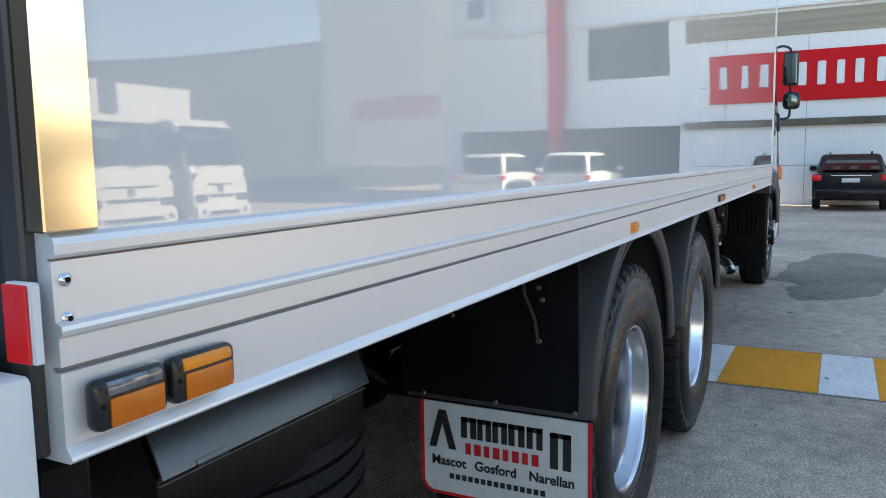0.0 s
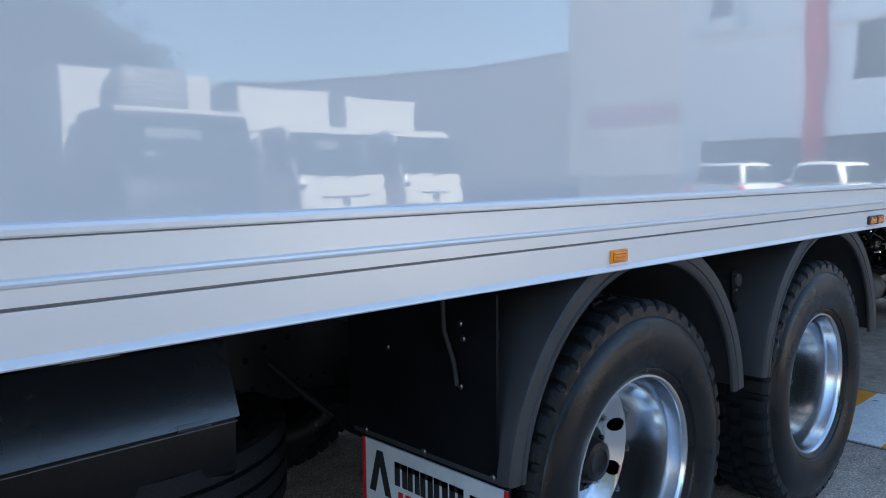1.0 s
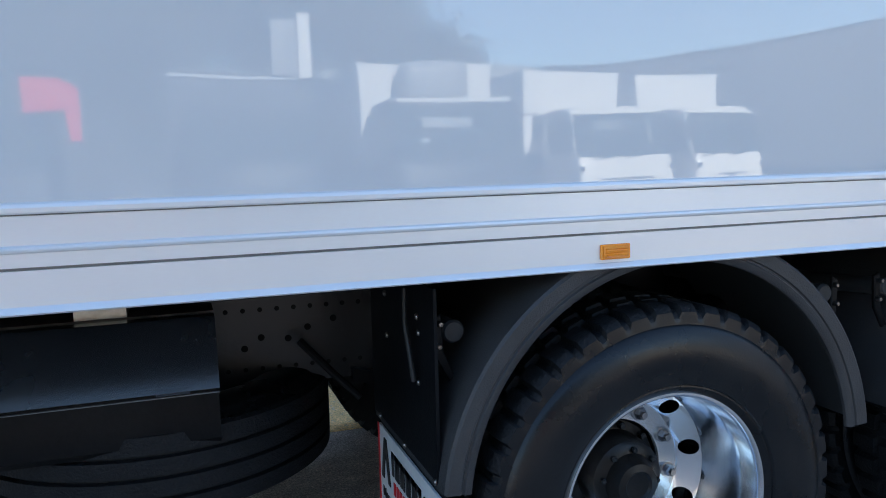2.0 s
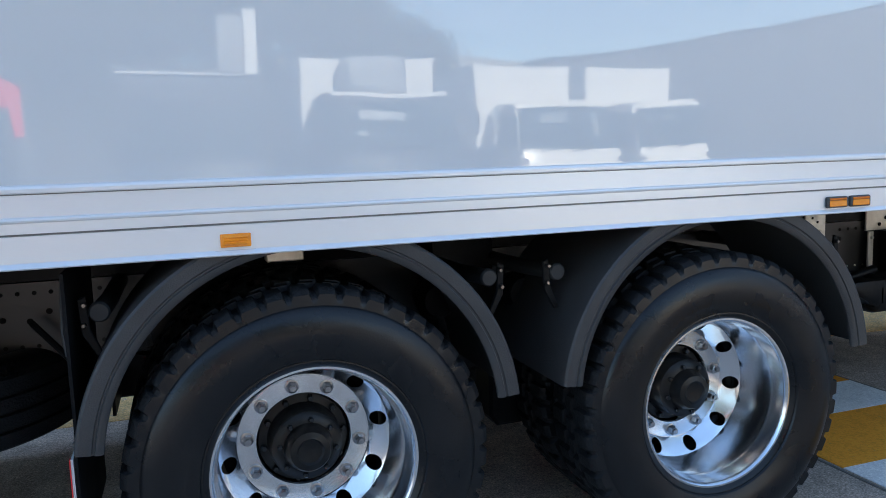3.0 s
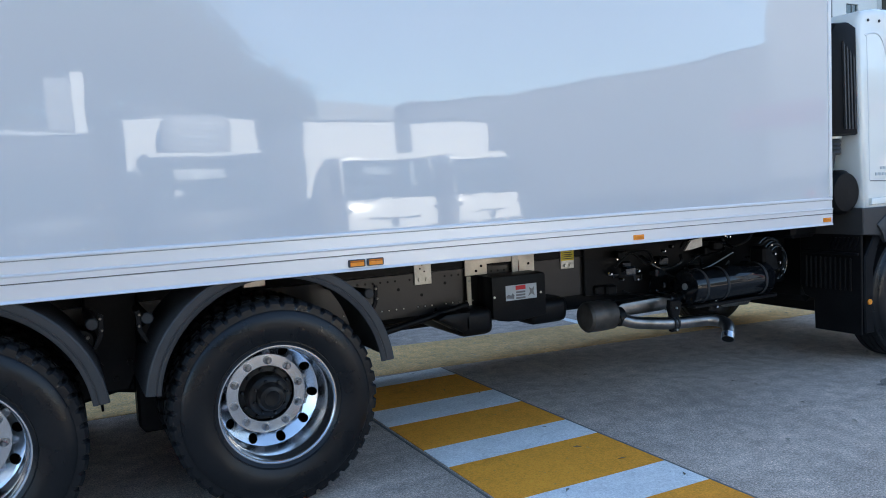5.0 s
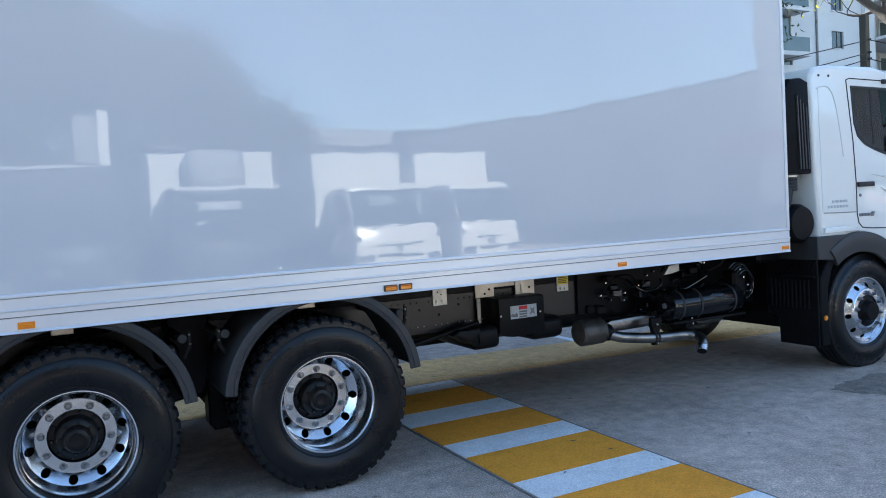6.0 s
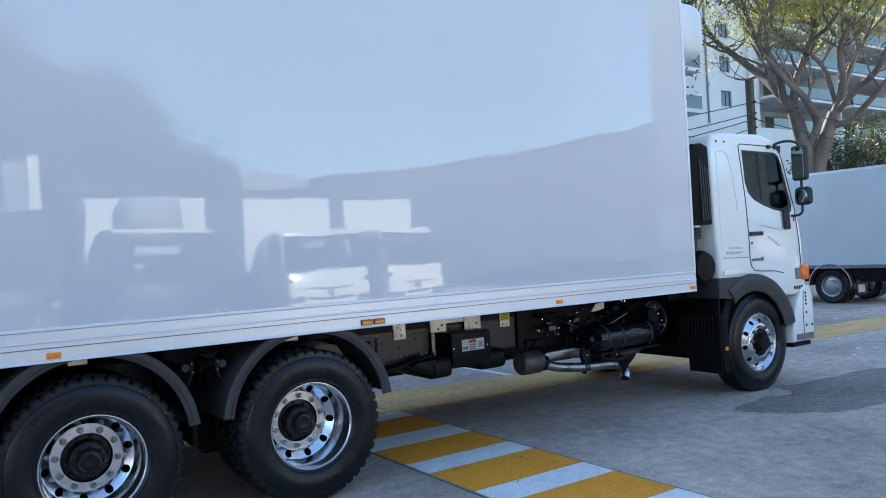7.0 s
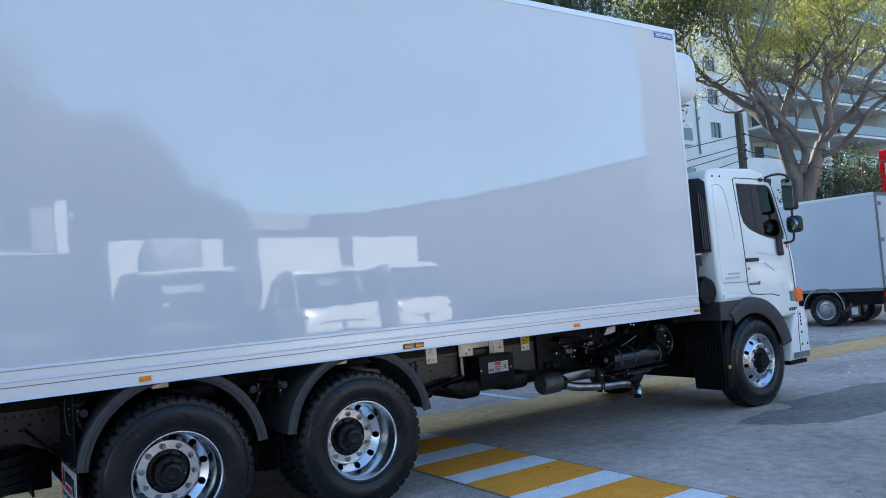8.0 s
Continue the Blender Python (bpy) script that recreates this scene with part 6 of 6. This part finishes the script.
def delivery_truck(name, label, cab_paint, box_paint, box_top, m, box_len=4.4, wide=2.1, fridge=False, doors=False, boxed=True, cab_half=0.95, slide=0.0, deck=0.80, axle=0.70, highlights=None):
    """A small cab-over delivery truck pointing along +x; x = 0 at the front of its box."""
    d = thing(name, label, "truck", "parked delivery trucks")
    h = wide / 2
    if boxed:
        part("box_body", box(-box_len, 0.0, -h, h, deck, box_top, 0.02), box_paint, d, "plain white box body")
        for y in (-h, h):
            part("bottom_rail", box(-box_len, 0.02, y - 0.012, y + 0.012, deck - 0.06, deck), GREYSTEEL, d)
            part("top_rail", box(-box_len, 0.02, y - 0.012, y + 0.012, box_top - 0.05, box_top + 0.01), ALLOY, d)
    part("frame", box(-box_len, 1.6, -0.4, 0.4, 0.52, 0.74), CHASSIS, d)
    part("under_tray", box(-box_len + 0.1, -0.1, -h + 0.12, h - 0.12, 0.50, deck - 0.065, 0.02), CHASSIS, d)
    hw = min(h, cab_half)
    prof = [(0.12, 0.55), (0.10, 2.12), (0.2, 2.24), (1.0, 2.27), (1.25, 2.20), (1.52, 1.42), (1.62, 1.25), (1.66, 0.60), (1.55, 0.45), (1.30, 0.45)] + arc_points(0.85, 0.40, 0.46, 10, 170, 8) + [(0.2, 0.5)]
    cabp = part("cab", prism(prof, 'y', -hw, hw, 0.07, 3), cab_paint, d)
    bm = bmesh.new()
    v = [bm.verts.new(p) for p in ((1.56, -hw + 0.02, 1.32), (1.56, hw - 0.02, 1.32), (1.282, hw - 0.05, 2.14), (1.282, -hw + 0.05, 2.14), (1.46, -hw + 0.02, 1.32), (1.46, hw - 0.02, 1.32), (1.2, hw - 0.05, 2.14), (1.2, -hw + 0.05, 2.14))]
    for q in ((0, 1, 2, 3), (7, 6, 5, 4), (0, 4, 5, 1), (1, 5, 6, 2), (2, 6, 7, 3), (3, 7, 4, 0)):
        bm.faces.new([v[i] for i in q])
    bmesh.ops.recalc_face_normals(bm, faces=bm.faces)
    part("windscreen", bm, WINGLASS, cabp)
    # pale slabs on the glass stand in for windscreen highlights
    for y0, y1, z0, z1 in highlights or ():
        part("sun_shade", prism([(1.56 - (z0 - 1.32) * 0.339 + 0.012, z0), (1.56 - (z1 - 1.32) * 0.339 + 0.012, z1), (1.56 - (z1 - 1.32) * 0.339 + 0.006, z1), (1.56 - (z0 - 1.32) * 0.339 + 0.006, z0)], 'y', y0, y1, 0.002), HIGHLIGHTGREY, cabp, "pale patch on the windscreen, a painted highlight")
    for y in (-0.30, 0.28):
        part("wiper", tube([(1.57, y + 0.30, 1.36), (1.555, y, 1.40), (1.50, y - 0.32, 1.56)], 0.012, 6), SEAL, cabp)
    part("badge", lathe([(0.09, 0.0), (0.08, -0.014), (0.0004, -0.016)], 20, pose(1.637, 0, 0.955, 0, 0, 90)), GREYSTEEL, cabp)
    for s in (-1, 1):
        part("indicator", box(1.555, 1.645, s * (hw - 0.07) - 0.05, s * (hw - 0.07) + 0.05, 1.14, 1.24, 0.02), GLINT, cabp)
        part("fog_lamp", lathe([(0.06, 0.0), (0.05, -0.02), (0.0004, -0.03)], 14, pose(1.715, s * (hw - 0.20), 0.53, 0, 0, 90)), GLINT, cabp)
        part("side_window", prism([(0.45, 1.42), (1.38, 1.42), (1.16, 2.05), (0.45, 2.08)], 'y', s * hw - 0.006, s * hw + 0.006), WINGLASS, cabp)
        part("headlamp", box(1.60, 1.668, s * (hw - 0.21) - 0.16, s * (hw - 0.21) + 0.16, 0.70, 0.86, 0.03, segs=2), LENSCLEAR, cabp)
        part("mirror_arm", tube([(1.30, s * hw, 2.0), (1.55, s * (hw + 0.15), 2.02), (1.56, s * (hw + 0.17), 1.55)], 0.014, 8), SEAL, cabp)
        part("mirror", box(1.50, 1.58, s * (hw + 0.17) - 0.09, s * (hw + 0.17) + 0.09, 1.62, 1.98, 0.02), SEAL, cabp)
        small_wheel(d, 0.85, s * (hw - 0.02), 0.39, 0.39, 0.2, s)
        small_wheel(d, -box_len * axle, s * (h - 0.06), 0.40, 0.40, 0.42, s, NUTSTEEL)
        arc = [(x, z) for x, z in arc_points(-box_len * axle, 0.42, 0.50, 0, 180, 14)] + [(x, z) for x, z in arc_points(-box_len * axle, 0.42, 0.47, 180, 0, 14)]
        part("mudguard", prism(arc, 'y', s * h - 0.40 if s > 0 else s * h - 0.01, s * h + 0.01 if s > 0 else s * h + 0.40), GUARD, d)
        part("guard_trim", prism([(x, z) for x, z in arc_points(-box_len * axle, 0.42, 0.50, 0, 180, 14)] + [(x, z) for x, z in arc_points(-box_len * axle, 0.42, 0.485, 180, 0, 14)], 'y', s * h + s * 0.011, s * h + s * 0.016), GALV, d)
        part("tail_lamp", box(-box_len - 0.03, -box_len + 0.02, s * (h - 0.22) - 0.16, s * (h - 0.22) + 0.16, 0.66, 0.78, 0.01), RED, d)
        part("mudflap", box(-box_len * axle - 0.62, -box_len * axle - 0.60, s * (h - 0.22) - 0.22, s * (h - 0.22) + 0.22, 0.22, 0.55), GUARD, d)
        part("flap_plate", box(-box_len * axle - 0.635, -box_len * axle - 0.622, s * (h - 0.16) - 0.13, s * (h - 0.16) + 0.13, 0.27, 0.44), PLATEW, d)
    part("grille", box(1.645, 1.675, -hw + 0.45, hw - 0.45, 0.80, 0.85, 0.006), SEAL, cabp)
    part("grille", box(1.625, 1.655, -hw + 0.42, hw - 0.42, 1.03, 1.055, 0.006), SEAL, cabp)
    part("lower_grille", box(1.72, 1.73, -hw + 0.35, hw - 0.35, 0.46, 0.54, 0.004), SEAL, cabp)
    part("bumper", box(1.56, 1.72, -hw + 0.02, hw - 0.02, 0.40, 0.64, 0.04, segs=2), cab_paint, cabp)
    part("roof_strip", box(1.16, 1.24, -hw + 0.1, hw - 0.1, 2.19, 2.265, 0.02), BOXWHITE if fridge else cab_paint, cabp)
    cabp.location.y += slide
    if fridge:
        part("fridge_unit", box(0.02, 0.5, -0.52, 0.52, box_top - 0.72, box_top + 0.02, 0.16, segs=4), FRIDGEGREY, d, "grey louvred fridge unit")
        for k in range(7):
            part("slat", box(0.498, 0.515, -0.34, 0.34, box_top - 0.46 + k * 0.06, box_top - 0.435 + k * 0.06, 0.006), BOXPALE, d)
    if doors:
        for y0, y1 in ((-h + 0.07, -0.01), (0.01, h - 0.07)):
            dr = part("rear_door", box(-box_len - 0.03, -box_len - 0.002, y0, y1, deck + 0.06, box_top - 0.08, 0.006), box_paint, d, "white rear door")
            for z in (1.05, 1.9, box_top - 0.3):
                part("hinge", box(-box_len - 0.045, -box_len - 0.028, y0 if y0 < -0.5 else y1 - 0.12, y0 + 0.12 if y0 < -0.5 else y1, z, z + 0.09, 0.004), GREYSTEEL, dr)
        part("rear_frame", box(-box_len - 0.012, -box_len - 0.001, -h, h, deck, box_top, 0.002), GREYSTEEL, d)
    d.matrix_basis = m
    return d


# grey of the painted windscreen highlights
HIGHLIGHTGREY = surf("windscreen_highlight_grey", (0.15, 0.17, 0.175), (0.06, 0.07, 0.075), 6, 0.4)
FRIDGEGREY = surf("fridge_unit_grey", (0.30, 0.30, 0.30), (0.25, 0.25, 0.25), 3, 0.4)
# white cab and box paints, with the warm sunlight put into their colour
CABWARM = surf("sun_warmed_white_cab_paint", (0.80, 0.765, 0.70), (0.74, 0.705, 0.64), 1.5, 0.2)
BOXWHITE = surf("white_box_panel", (0.78, 0.76, 0.72), (0.74, 0.72, 0.68), 0.8, 0.25)
# white dimmed to paint in the small truck's shade; also slats, trim
BOXPALE = surf("dimmed_white_panel", (0.60, 0.61, 0.62), (0.55, 0.56, 0.57), 0.8, 0.3)
CABBLUE = surf("dark_cab_paint", (0.020, 0.024, 0.032), (0.015, 0.018, 0.024), 2, 0.35, spec=0.12)
# row of trucks that the panel mirrors, fronts towards the truck
delivery_truck("delivery_truck", "dark-cabbed delivery truck with white box and fridge unit", CABBLUE, BOXWHITE, 2.9, pose(4.77, -9.8, 0, 0, 0, 90), 4.4, 2.13, fridge=True, deck=1.45, highlights=[(-0.20, 0.52, 1.86, 2.00), (0.42, 0.55, 1.64, 1.70)])
delivery_truck("delivery_truck", "white delivery truck with plain white box", CABWARM, BOXWHITE, 3.02, pose(8.22, -11.52, 0, 0, 0, 90), 4.4, 2.04, slide=-0.2, deck=1.45, highlights=[(-0.05, 0.50, 1.84, 2.02), (-0.62, -0.50, 1.62, 2.04)])
delivery_truck("delivery_truck", "white delivery truck with narrow white box", CABWARM, BOXWHITE, 2.99, pose(10.57, -11.52, 0, 0, 0, 90), 4.2, 1.88, cab_half=0.74, highlights=[(0.35, 0.55, 1.86, 2.0), (-0.1, 0.15, 1.88, 2.0)])
big = delivery_truck("delivery_truck", "tall dark delivery truck parked at the row's end", CABBLUE, SHEDGREY, 2.93, pose(2.15, -11.2, 0, 0, 0, 90), 5.0, 2.3)
part("side_post", box(0.002, 0.16, -1.06, -0.86, 2.78, 3.82, 0.01), BOXWHITE, big, "white upright post")
part("front_panel", box(0.002, 0.10, -0.855, -0.46, 2.84, 3.72, 0.01), FRIDGEGREY, big, "grey panel beside the post")
part("top_trim", box(0.002, 0.05, -0.85, 1.13, 2.78, 2.83, 0.006), BOXPALE, big, "pale roof edge trim")
delivery_truck("delivery_truck", "dark flatbed cab parked under trees", CABBLUE, SHEDGREY, 2.6, pose(-1.6, -12.4, 0, 0, 0, 90), 5.0, 2.4, boxed=False)
# small truck parked beyond, rear towards the yard
delivery_truck("delivery_truck", "small white box truck with rear doors, parked under a tree", CABWHITE, BOXPALE, 3.01, pose(19.44, 7.23, 0, 0, 0, 90), 3.86, 2.02, doors=True, deck=0.865, axle=0.64)
flag = thing("red_banner", "small red banner on a thin pole", "banner")
part("pole", cyl((-0.2, -10.6, 0), (-0.2, -10.6, 2.75), 0.015, 8), GREYSTEEL, flag)
part("cloth", prism([(-0.2, 2.55), (-0.45, 2.70), (-0.92, 2.72), (-0.92, 2.2), (-0.40, 2.25), (-0.36, 1.8), (-0.22, 1.8)], 'y', -10.61, -10.59), SIGNRED, flag)


# ---- trees, pole, wires ----
def leaf_cluster(verts, faces, p, rnd, n, spread, size, droop):
    for _ in range(n):
        d = Vector((rnd.gauss(0, 1), rnd.gauss(0, 1), rnd.gauss(0, 0.7)))
        c = p + d * spread * 0.5
        ax = Vector((rnd.gauss(0, 0.7), rnd.gauss(0, 0.7), -droop + rnd.gauss(0, 0.5))).normalized()
        sd = ax.cross(Vector((rnd.gauss(0, 1), rnd.gauss(0, 1), rnd.gauss(0, 1)))).normalized()
        l, w = size * rnd.uniform(0.7, 1.4), size * rnd.uniform(0.13, 0.24)
        up = ax.cross(sd) * w * 0.5
        k = len(verts)
        verts.extend([c, c + ax * l * 0.5 + sd * w + up, c + ax * l, c + ax * l * 0.5 - sd * w + up])
        faces.append((k, k + 1, k + 2, k + 3))


def tree(name, label, base, limbs, seed, crown_at=0.45, leaves=26, size=0.17, depth=4, leafmat=LEAF, turn=0.0, spread=0.9, twigs=2, bark=BARK, bare=None):
    """Limbs: first points and radii by hand, then forking at random down to twigs with hanging leaves."""
    rnd = random.Random(seed)
    t = thing(name, label, "tree")
    t.matrix_basis = pose(*base, 0, 0, turn)
    bm = bmesh.new()
    verts, faces = [], []

    def grow(p, d, length, r, level):
        pts, radii = [p.copy()], [r]
        steps = 5
        q, dd = p.copy(), d.copy()
        for i in range(steps):
            dd = (dd + Vector((rnd.gauss(0, 0.16), rnd.gauss(0, 0.16), rnd.gauss(0.08, 0.12)))).normalized()
            q = q + dd * length / steps
            pts.append(q.copy())
            radii.append(r * (1 - 0.42 * (i + 1) / steps))
        add_tube(bm, pts, r, 9 if r > 0.08 else 6 if r > 0.03 else 4, radii)
        if level <= 1:
            for k in (3, 5):
                full = 1.0 if bare is None else min(1.5, max(0.04, (pts[k].z - bare[0]) / (bare[1] - bare[0])))
                leaf_cluster(verts, faces, pts[k], rnd, int(leaves * full), spread, size, 0.8)
        if level <= 0:
            return
        for k in range(rnd.choice((2, 3, 3))):
            side = Vector((rnd.gauss(0, 1), rnd.gauss(0, 1), rnd.gauss(0.15, 0.5))).normalized()
            nd = (dd * 0.9 + side * 0.75).normalized()
            at = pts[rnd.choice((3, 4, 5, 5))]
            grow(at, nd, length * rnd.uniform(0.58, 0.82), radii[-1] * rnd.uniform(0.55, 0.85), level - 1)

    for pts, r0, r1 in limbs:
        path = smooth_path(pts, 6)
        n = len(path)
        radii = [r0 + (r1 - r0) * i / (n - 1) for i in range(n)]
        add_tube(bm, path, r0, 14, radii)
        if len(limbs) > 1 and r0 == limbs[0][1]:
            continue
        d = (path[-1] - path[-3]).normalized()
        for k in range(3):
            side = Vector((rnd.gauss(0, 1), rnd.gauss(0, 1), rnd.gauss(0.2, 0.5))).normalized()
            grow(path[-1], (d + side * 0.55).normalized(), rnd.uniform(1.5, 2.2), r1 * 0.8, depth - 1)
        for k in range(twigs):
            i = rnd.randrange(n // 3, n - 1)
            side = Vector((rnd.gauss(0, 1), rnd.gauss(0, 1), rnd.gauss(0.2, 0.4))).normalized()
            grow(path[i], (d * 0.6 + side).normalized(), rnd.uniform(1.0, 1.7), radii[i] * 0.45, depth - 2)
    part("trunk", bm, bark, t, "smooth grey-brown forking trunk and limbs")
    me = bpy.data.meshes.new("crown")
    me.from_pydata([tuple(v) for v in verts], [], faces)
    me.materials.append(leafmat)
    cr = new("crown", me)
    cr.parent = t
    cr["label"] = "open crown of narrow olive-green leaves"
    return t


V = Vector
tree("gum_tree", "large spreading gum tree with pale forking limbs", (29.16, 11.17, 0), [
    ([V((0.00, 0.00, -0.10)), V((-0.03, 0.00, 2.00)), V((-0.10, 0.00, 3.90)), V((-0.10, 0.00, 4.62)), V((-0.31, 0.00, 5.41)), V((-0.49, 0.00, 6.31))], 0.36, 0.250),
    ([V((0.03, 0.05, -0.10)), V((0.05, 0.05, 2.20)), V((0.15, 0.00, 3.93)), V((0.40, 0.00, 4.75)), V((0.63, 0.00, 5.47)), V((0.86, 0.00, 6.09))], 0.36, 0.220),
    ([V((-0.49, 0.00, 6.31)), V((-1.13, 0.30, 7.33)), V((-1.66, 0.80, 8.01)), V((-2.69, 1.50, 9.15)), V((-3.59, 2.20, 10.22)), V((-4.28, 2.80, 11.60))], 0.21, 0.070),
    ([V((-0.49, 0.00, 6.20)), V((-0.80, -0.20, 6.75)), V((-0.95, -0.40, 7.76)), V((-1.22, -0.60, 8.54)), V((-1.72, -1.00, 9.42)), V((-2.01, -1.40, 10.63))], 0.17, 0.060),
    ([V((-0.09, 0.00, 4.90)), V((0.28, -0.30, 5.67)), V((-0.01, -0.60, 6.52)), V((-0.54, -0.80, 7.24)), V((-0.97, -1.20, 7.81)), V((-1.46, -1.60, 8.67)), V((-1.27, -2.00, 9.60))], 0.17, 0.060),
    ([V((-0.49, 0.10, 6.50)), V((-0.41, 0.20, 7.39)), V((0.05, 0.50, 8.72)), V((0.35, 0.80, 9.81)), V((0.37, 1.00, 11.20))], 0.17, 0.060),
    ([V((0.86, 0.00, 6.00)), V((1.16, 0.00, 6.89)), V((1.18, 0.20, 7.87)), V((1.21, 0.00, 8.58)), V((1.66, -0.30, 9.45)), V((1.81, -0.30, 10.07)), V((1.65, -0.40, 11.00))], 0.18, 0.060),
    ([V((0.86, 0.00, 6.00)), V((1.41, 0.60, 7.62)), V((1.93, 0.90, 8.73)), V((2.79, 1.30, 9.80))], 0.14, 0.055),
    ([V((0.93, 0.00, 6.10)), V((1.57, -0.50, 6.74)), V((2.25, -0.90, 7.28)), V((2.71, -1.20, 8.12)), V((3.33, -1.60, 8.60)), V((4.21, -2.20, 9.19))], 0.14, 0.050),
    ([V((0.73, 0.00, 5.60)), V((1.32, -0.40, 5.69)), V((2.00, -0.80, 6.26)), V((2.68, -1.20, 6.97)), V((3.43, -1.70, 7.34)), V((4.37, -2.60, 7.90))], 0.13, 0.050),
    ([V((0.29, 0.80, 9.13)), V((0.81, 0.60, 9.47)), V((1.49, 0.40, 10.33)), V((2.23, 0.30, 10.90))], 0.09, 0.040),
    ([V((0.90, 0.00, 6.40)), V((0.51, 0.20, 7.99)), V((-0.61, 0.30, 9.10)), V((-1.44, 0.50, 10.21))], 0.10, 0.040),
], 11, depth=4, leaves=9, size=0.15, spread=0.70, turn=-61.8, twigs=11, bare=(7.9, 11.0))
tree("gum_tree", "tall gum tree behind the box truck", (20.5, 15.5, 0), [
    ([V((0, 0, -0.1)), V((0.1, 0, 3)), V((0.0, 0, 5.4)), V((-0.2, 0.1, 6.6))], 0.36, 0.26),
    ([V((-0.2, 0.1, 6.4)), V((-1.0, 0.4, 8.0)), V((-2.6, 0.6, 9.4)), V((-4.6, 0.2, 10.6))], 0.20, 0.08),
    ([V((-0.2, 0.1, 6.4)), V((0.4, -0.3, 8.2)), V((0.6, -0.5, 10.2)), V((0.4, -0.2, 12.0))], 0.20, 0.08),
    ([V((-0.2, 0.1, 6.2)), V((1.4, -0.6, 7.8)), V((2.8, -0.8, 9.2)), V((4.8, -1.0, 10.4))], 0.18, 0.07),
    ([V((-0.2, 0.1, 6.2)), V((0.4, 1.2, 8.0)), V((1.4, 2.2, 9.6)), V((2.2, 2.6, 11.2))], 0.18, 0.07),
], 23, depth=4, leaves=40, size=0.2, spread=1.3, leafmat=LEAFD)
for bx, by, seed, hgt in ((-6, -22, 31, 0.85), (-1.3, -21, 37, 0.72), (-13, -21, 41, 0.9), (1.1, -21.5, 43, 0.66), (4.1, -21, 47, 0.40)):
    tree("yard_tree", "dense dark tree at the yard's edge", (bx, by, 0), [
        ([V((0, 0, -0.1)), V((0.1, 0, 1.5)), V((0.0, 0, 2.6)), V((0, 0.1, 3.2))], 0.36, 0.28),
        ([V((0, 0, 3.0)), V((-1.0, 0.4, 4.6 * hgt)), V((-2.2, 0.6, 6.0 * hgt)), V((-3.0, 0.2, 7.6 * hgt))], 0.24, 0.10),
        ([V((0, 0, 3.0)), V((0.4, -0.3, 5.2 * hgt)), V((0.6, -0.5, 7.2 * hgt)), V((0.2, -0.2, 9.0 * hgt))], 0.24, 0.10),
        ([V((0, 0, 2.9)), V((1.4, -0.6, 4.4 * hgt)), V((2.4, -0.8, 5.4 * hgt)), V((3.4, -1.0, 6.6 * hgt))], 0.22, 0.09),
    ], seed, depth=3, leaves=150, size=0.24, leafmat=LEAFD, spread=1.5 if hgt > 0.5 else 1.1, bark=POLEWOOD)


def shrub(name, label, base, r, h, seed, n=2600):
    rnd = random.Random(seed)
    s = thing(name, label, "shrub")
    s.location = base
    bm = bmesh.new()
    verts, faces = [], []
    for k in range(9):
        a, q = rnd.uniform(0, 6.28), rnd.uniform(0.3, 0.9)
        top = V((r * q * math.cos(a), r * q * math.sin(a), h * rnd.uniform(0.55, 0.95)))
        add_tube(bm, smooth_path([V((0, 0, -0.05)), top * 0.45 + V((rnd.gauss(0, 0.1), 0, 0)), top], 4), 0.05, 6, None)
    part("stems", bm, BARK, s)
    for k in range(n // 20):
        a, q = rnd.uniform(0, 6.28), math.sqrt(rnd.random()) * r
        z = h * rnd.uniform(0.25, 1.0) * (1 - 0.35 * (q / r) ** 2)
        leaf_cluster(verts, faces, V((q * math.cos(a), q * math.sin(a), z)), rnd, 20, 0.7, 0.2, 0.1)
    me = bpy.data.meshes.new("foliage")
    me.from_pydata([tuple(v) for v in verts], [], faces)
    me.materials.append(LEAFD)
    f = new("foliage", me)
    f.parent = s
    return s


shrub("shrub", "dark leafy shrub beneath the gum tree", (34.5, 12.0, 0), 2.4, 6.4, 5, 11000)
shrub("shrub", "dark leafy shrub behind the parked truck", (37.0, 9.8, 0), 2.2, 6.0, 6, 9000)
shrub("shrub", "low dark shrub by the boundary", (31.0, 14.5, 0), 1.8, 4.8, 7, 3000)

pole = thing("power_pole", "weathered square timber power pole with wires", "power pole")
part("post", box(25.48, 25.70, 11.12, 11.34, 0, 7.15, 0.02), POLEWOOD, pole)
for i, z in enumerate((6.35, 5.95, 5.75, 5.45)):
    for tx, ty, tz in ((6.0, 16.5, z - 2.2), (50.0, 6.0, z - 2.0))[:2 if i % 2 == 0 else 1]:
        p0, p1 = V((25.59, 11.1, z)), V((tx, ty, tz))
        pts = [p0.lerp(p1, k / 14) - V((0, 0, (0.5 + 0.12 * i) * 4 * (k / 14) * (1 - k / 14))) for k in range(15)]
        part("wire", tube(pts, 0.016, 6), SEAL, pole)
    part("insulator", lathe([(0.03, 0.0), (0.04, -0.03), (0.03, -0.06), (0.04, -0.09), (0.0004, -0.10)], 12, pose(25.59, 11.12, z)), SEAL, pole)

pylon = thing("sign_pylon", "red sign pylon at the street edge", "sign")
part("panel", box(33.9, 34.1, 8.5, 10.42, 1.0, 5.95, 0.02), SIGNRED, pylon)
part("shape", box(33.87, 33.898, 9.3, 10.2, 4.9, 5.4, 0.02), SIGNWHITE, pylon)
part("leg", box(33.95, 34.05, 8.7, 8.9, 0, 1.0), GREYSTEEL, pylon)
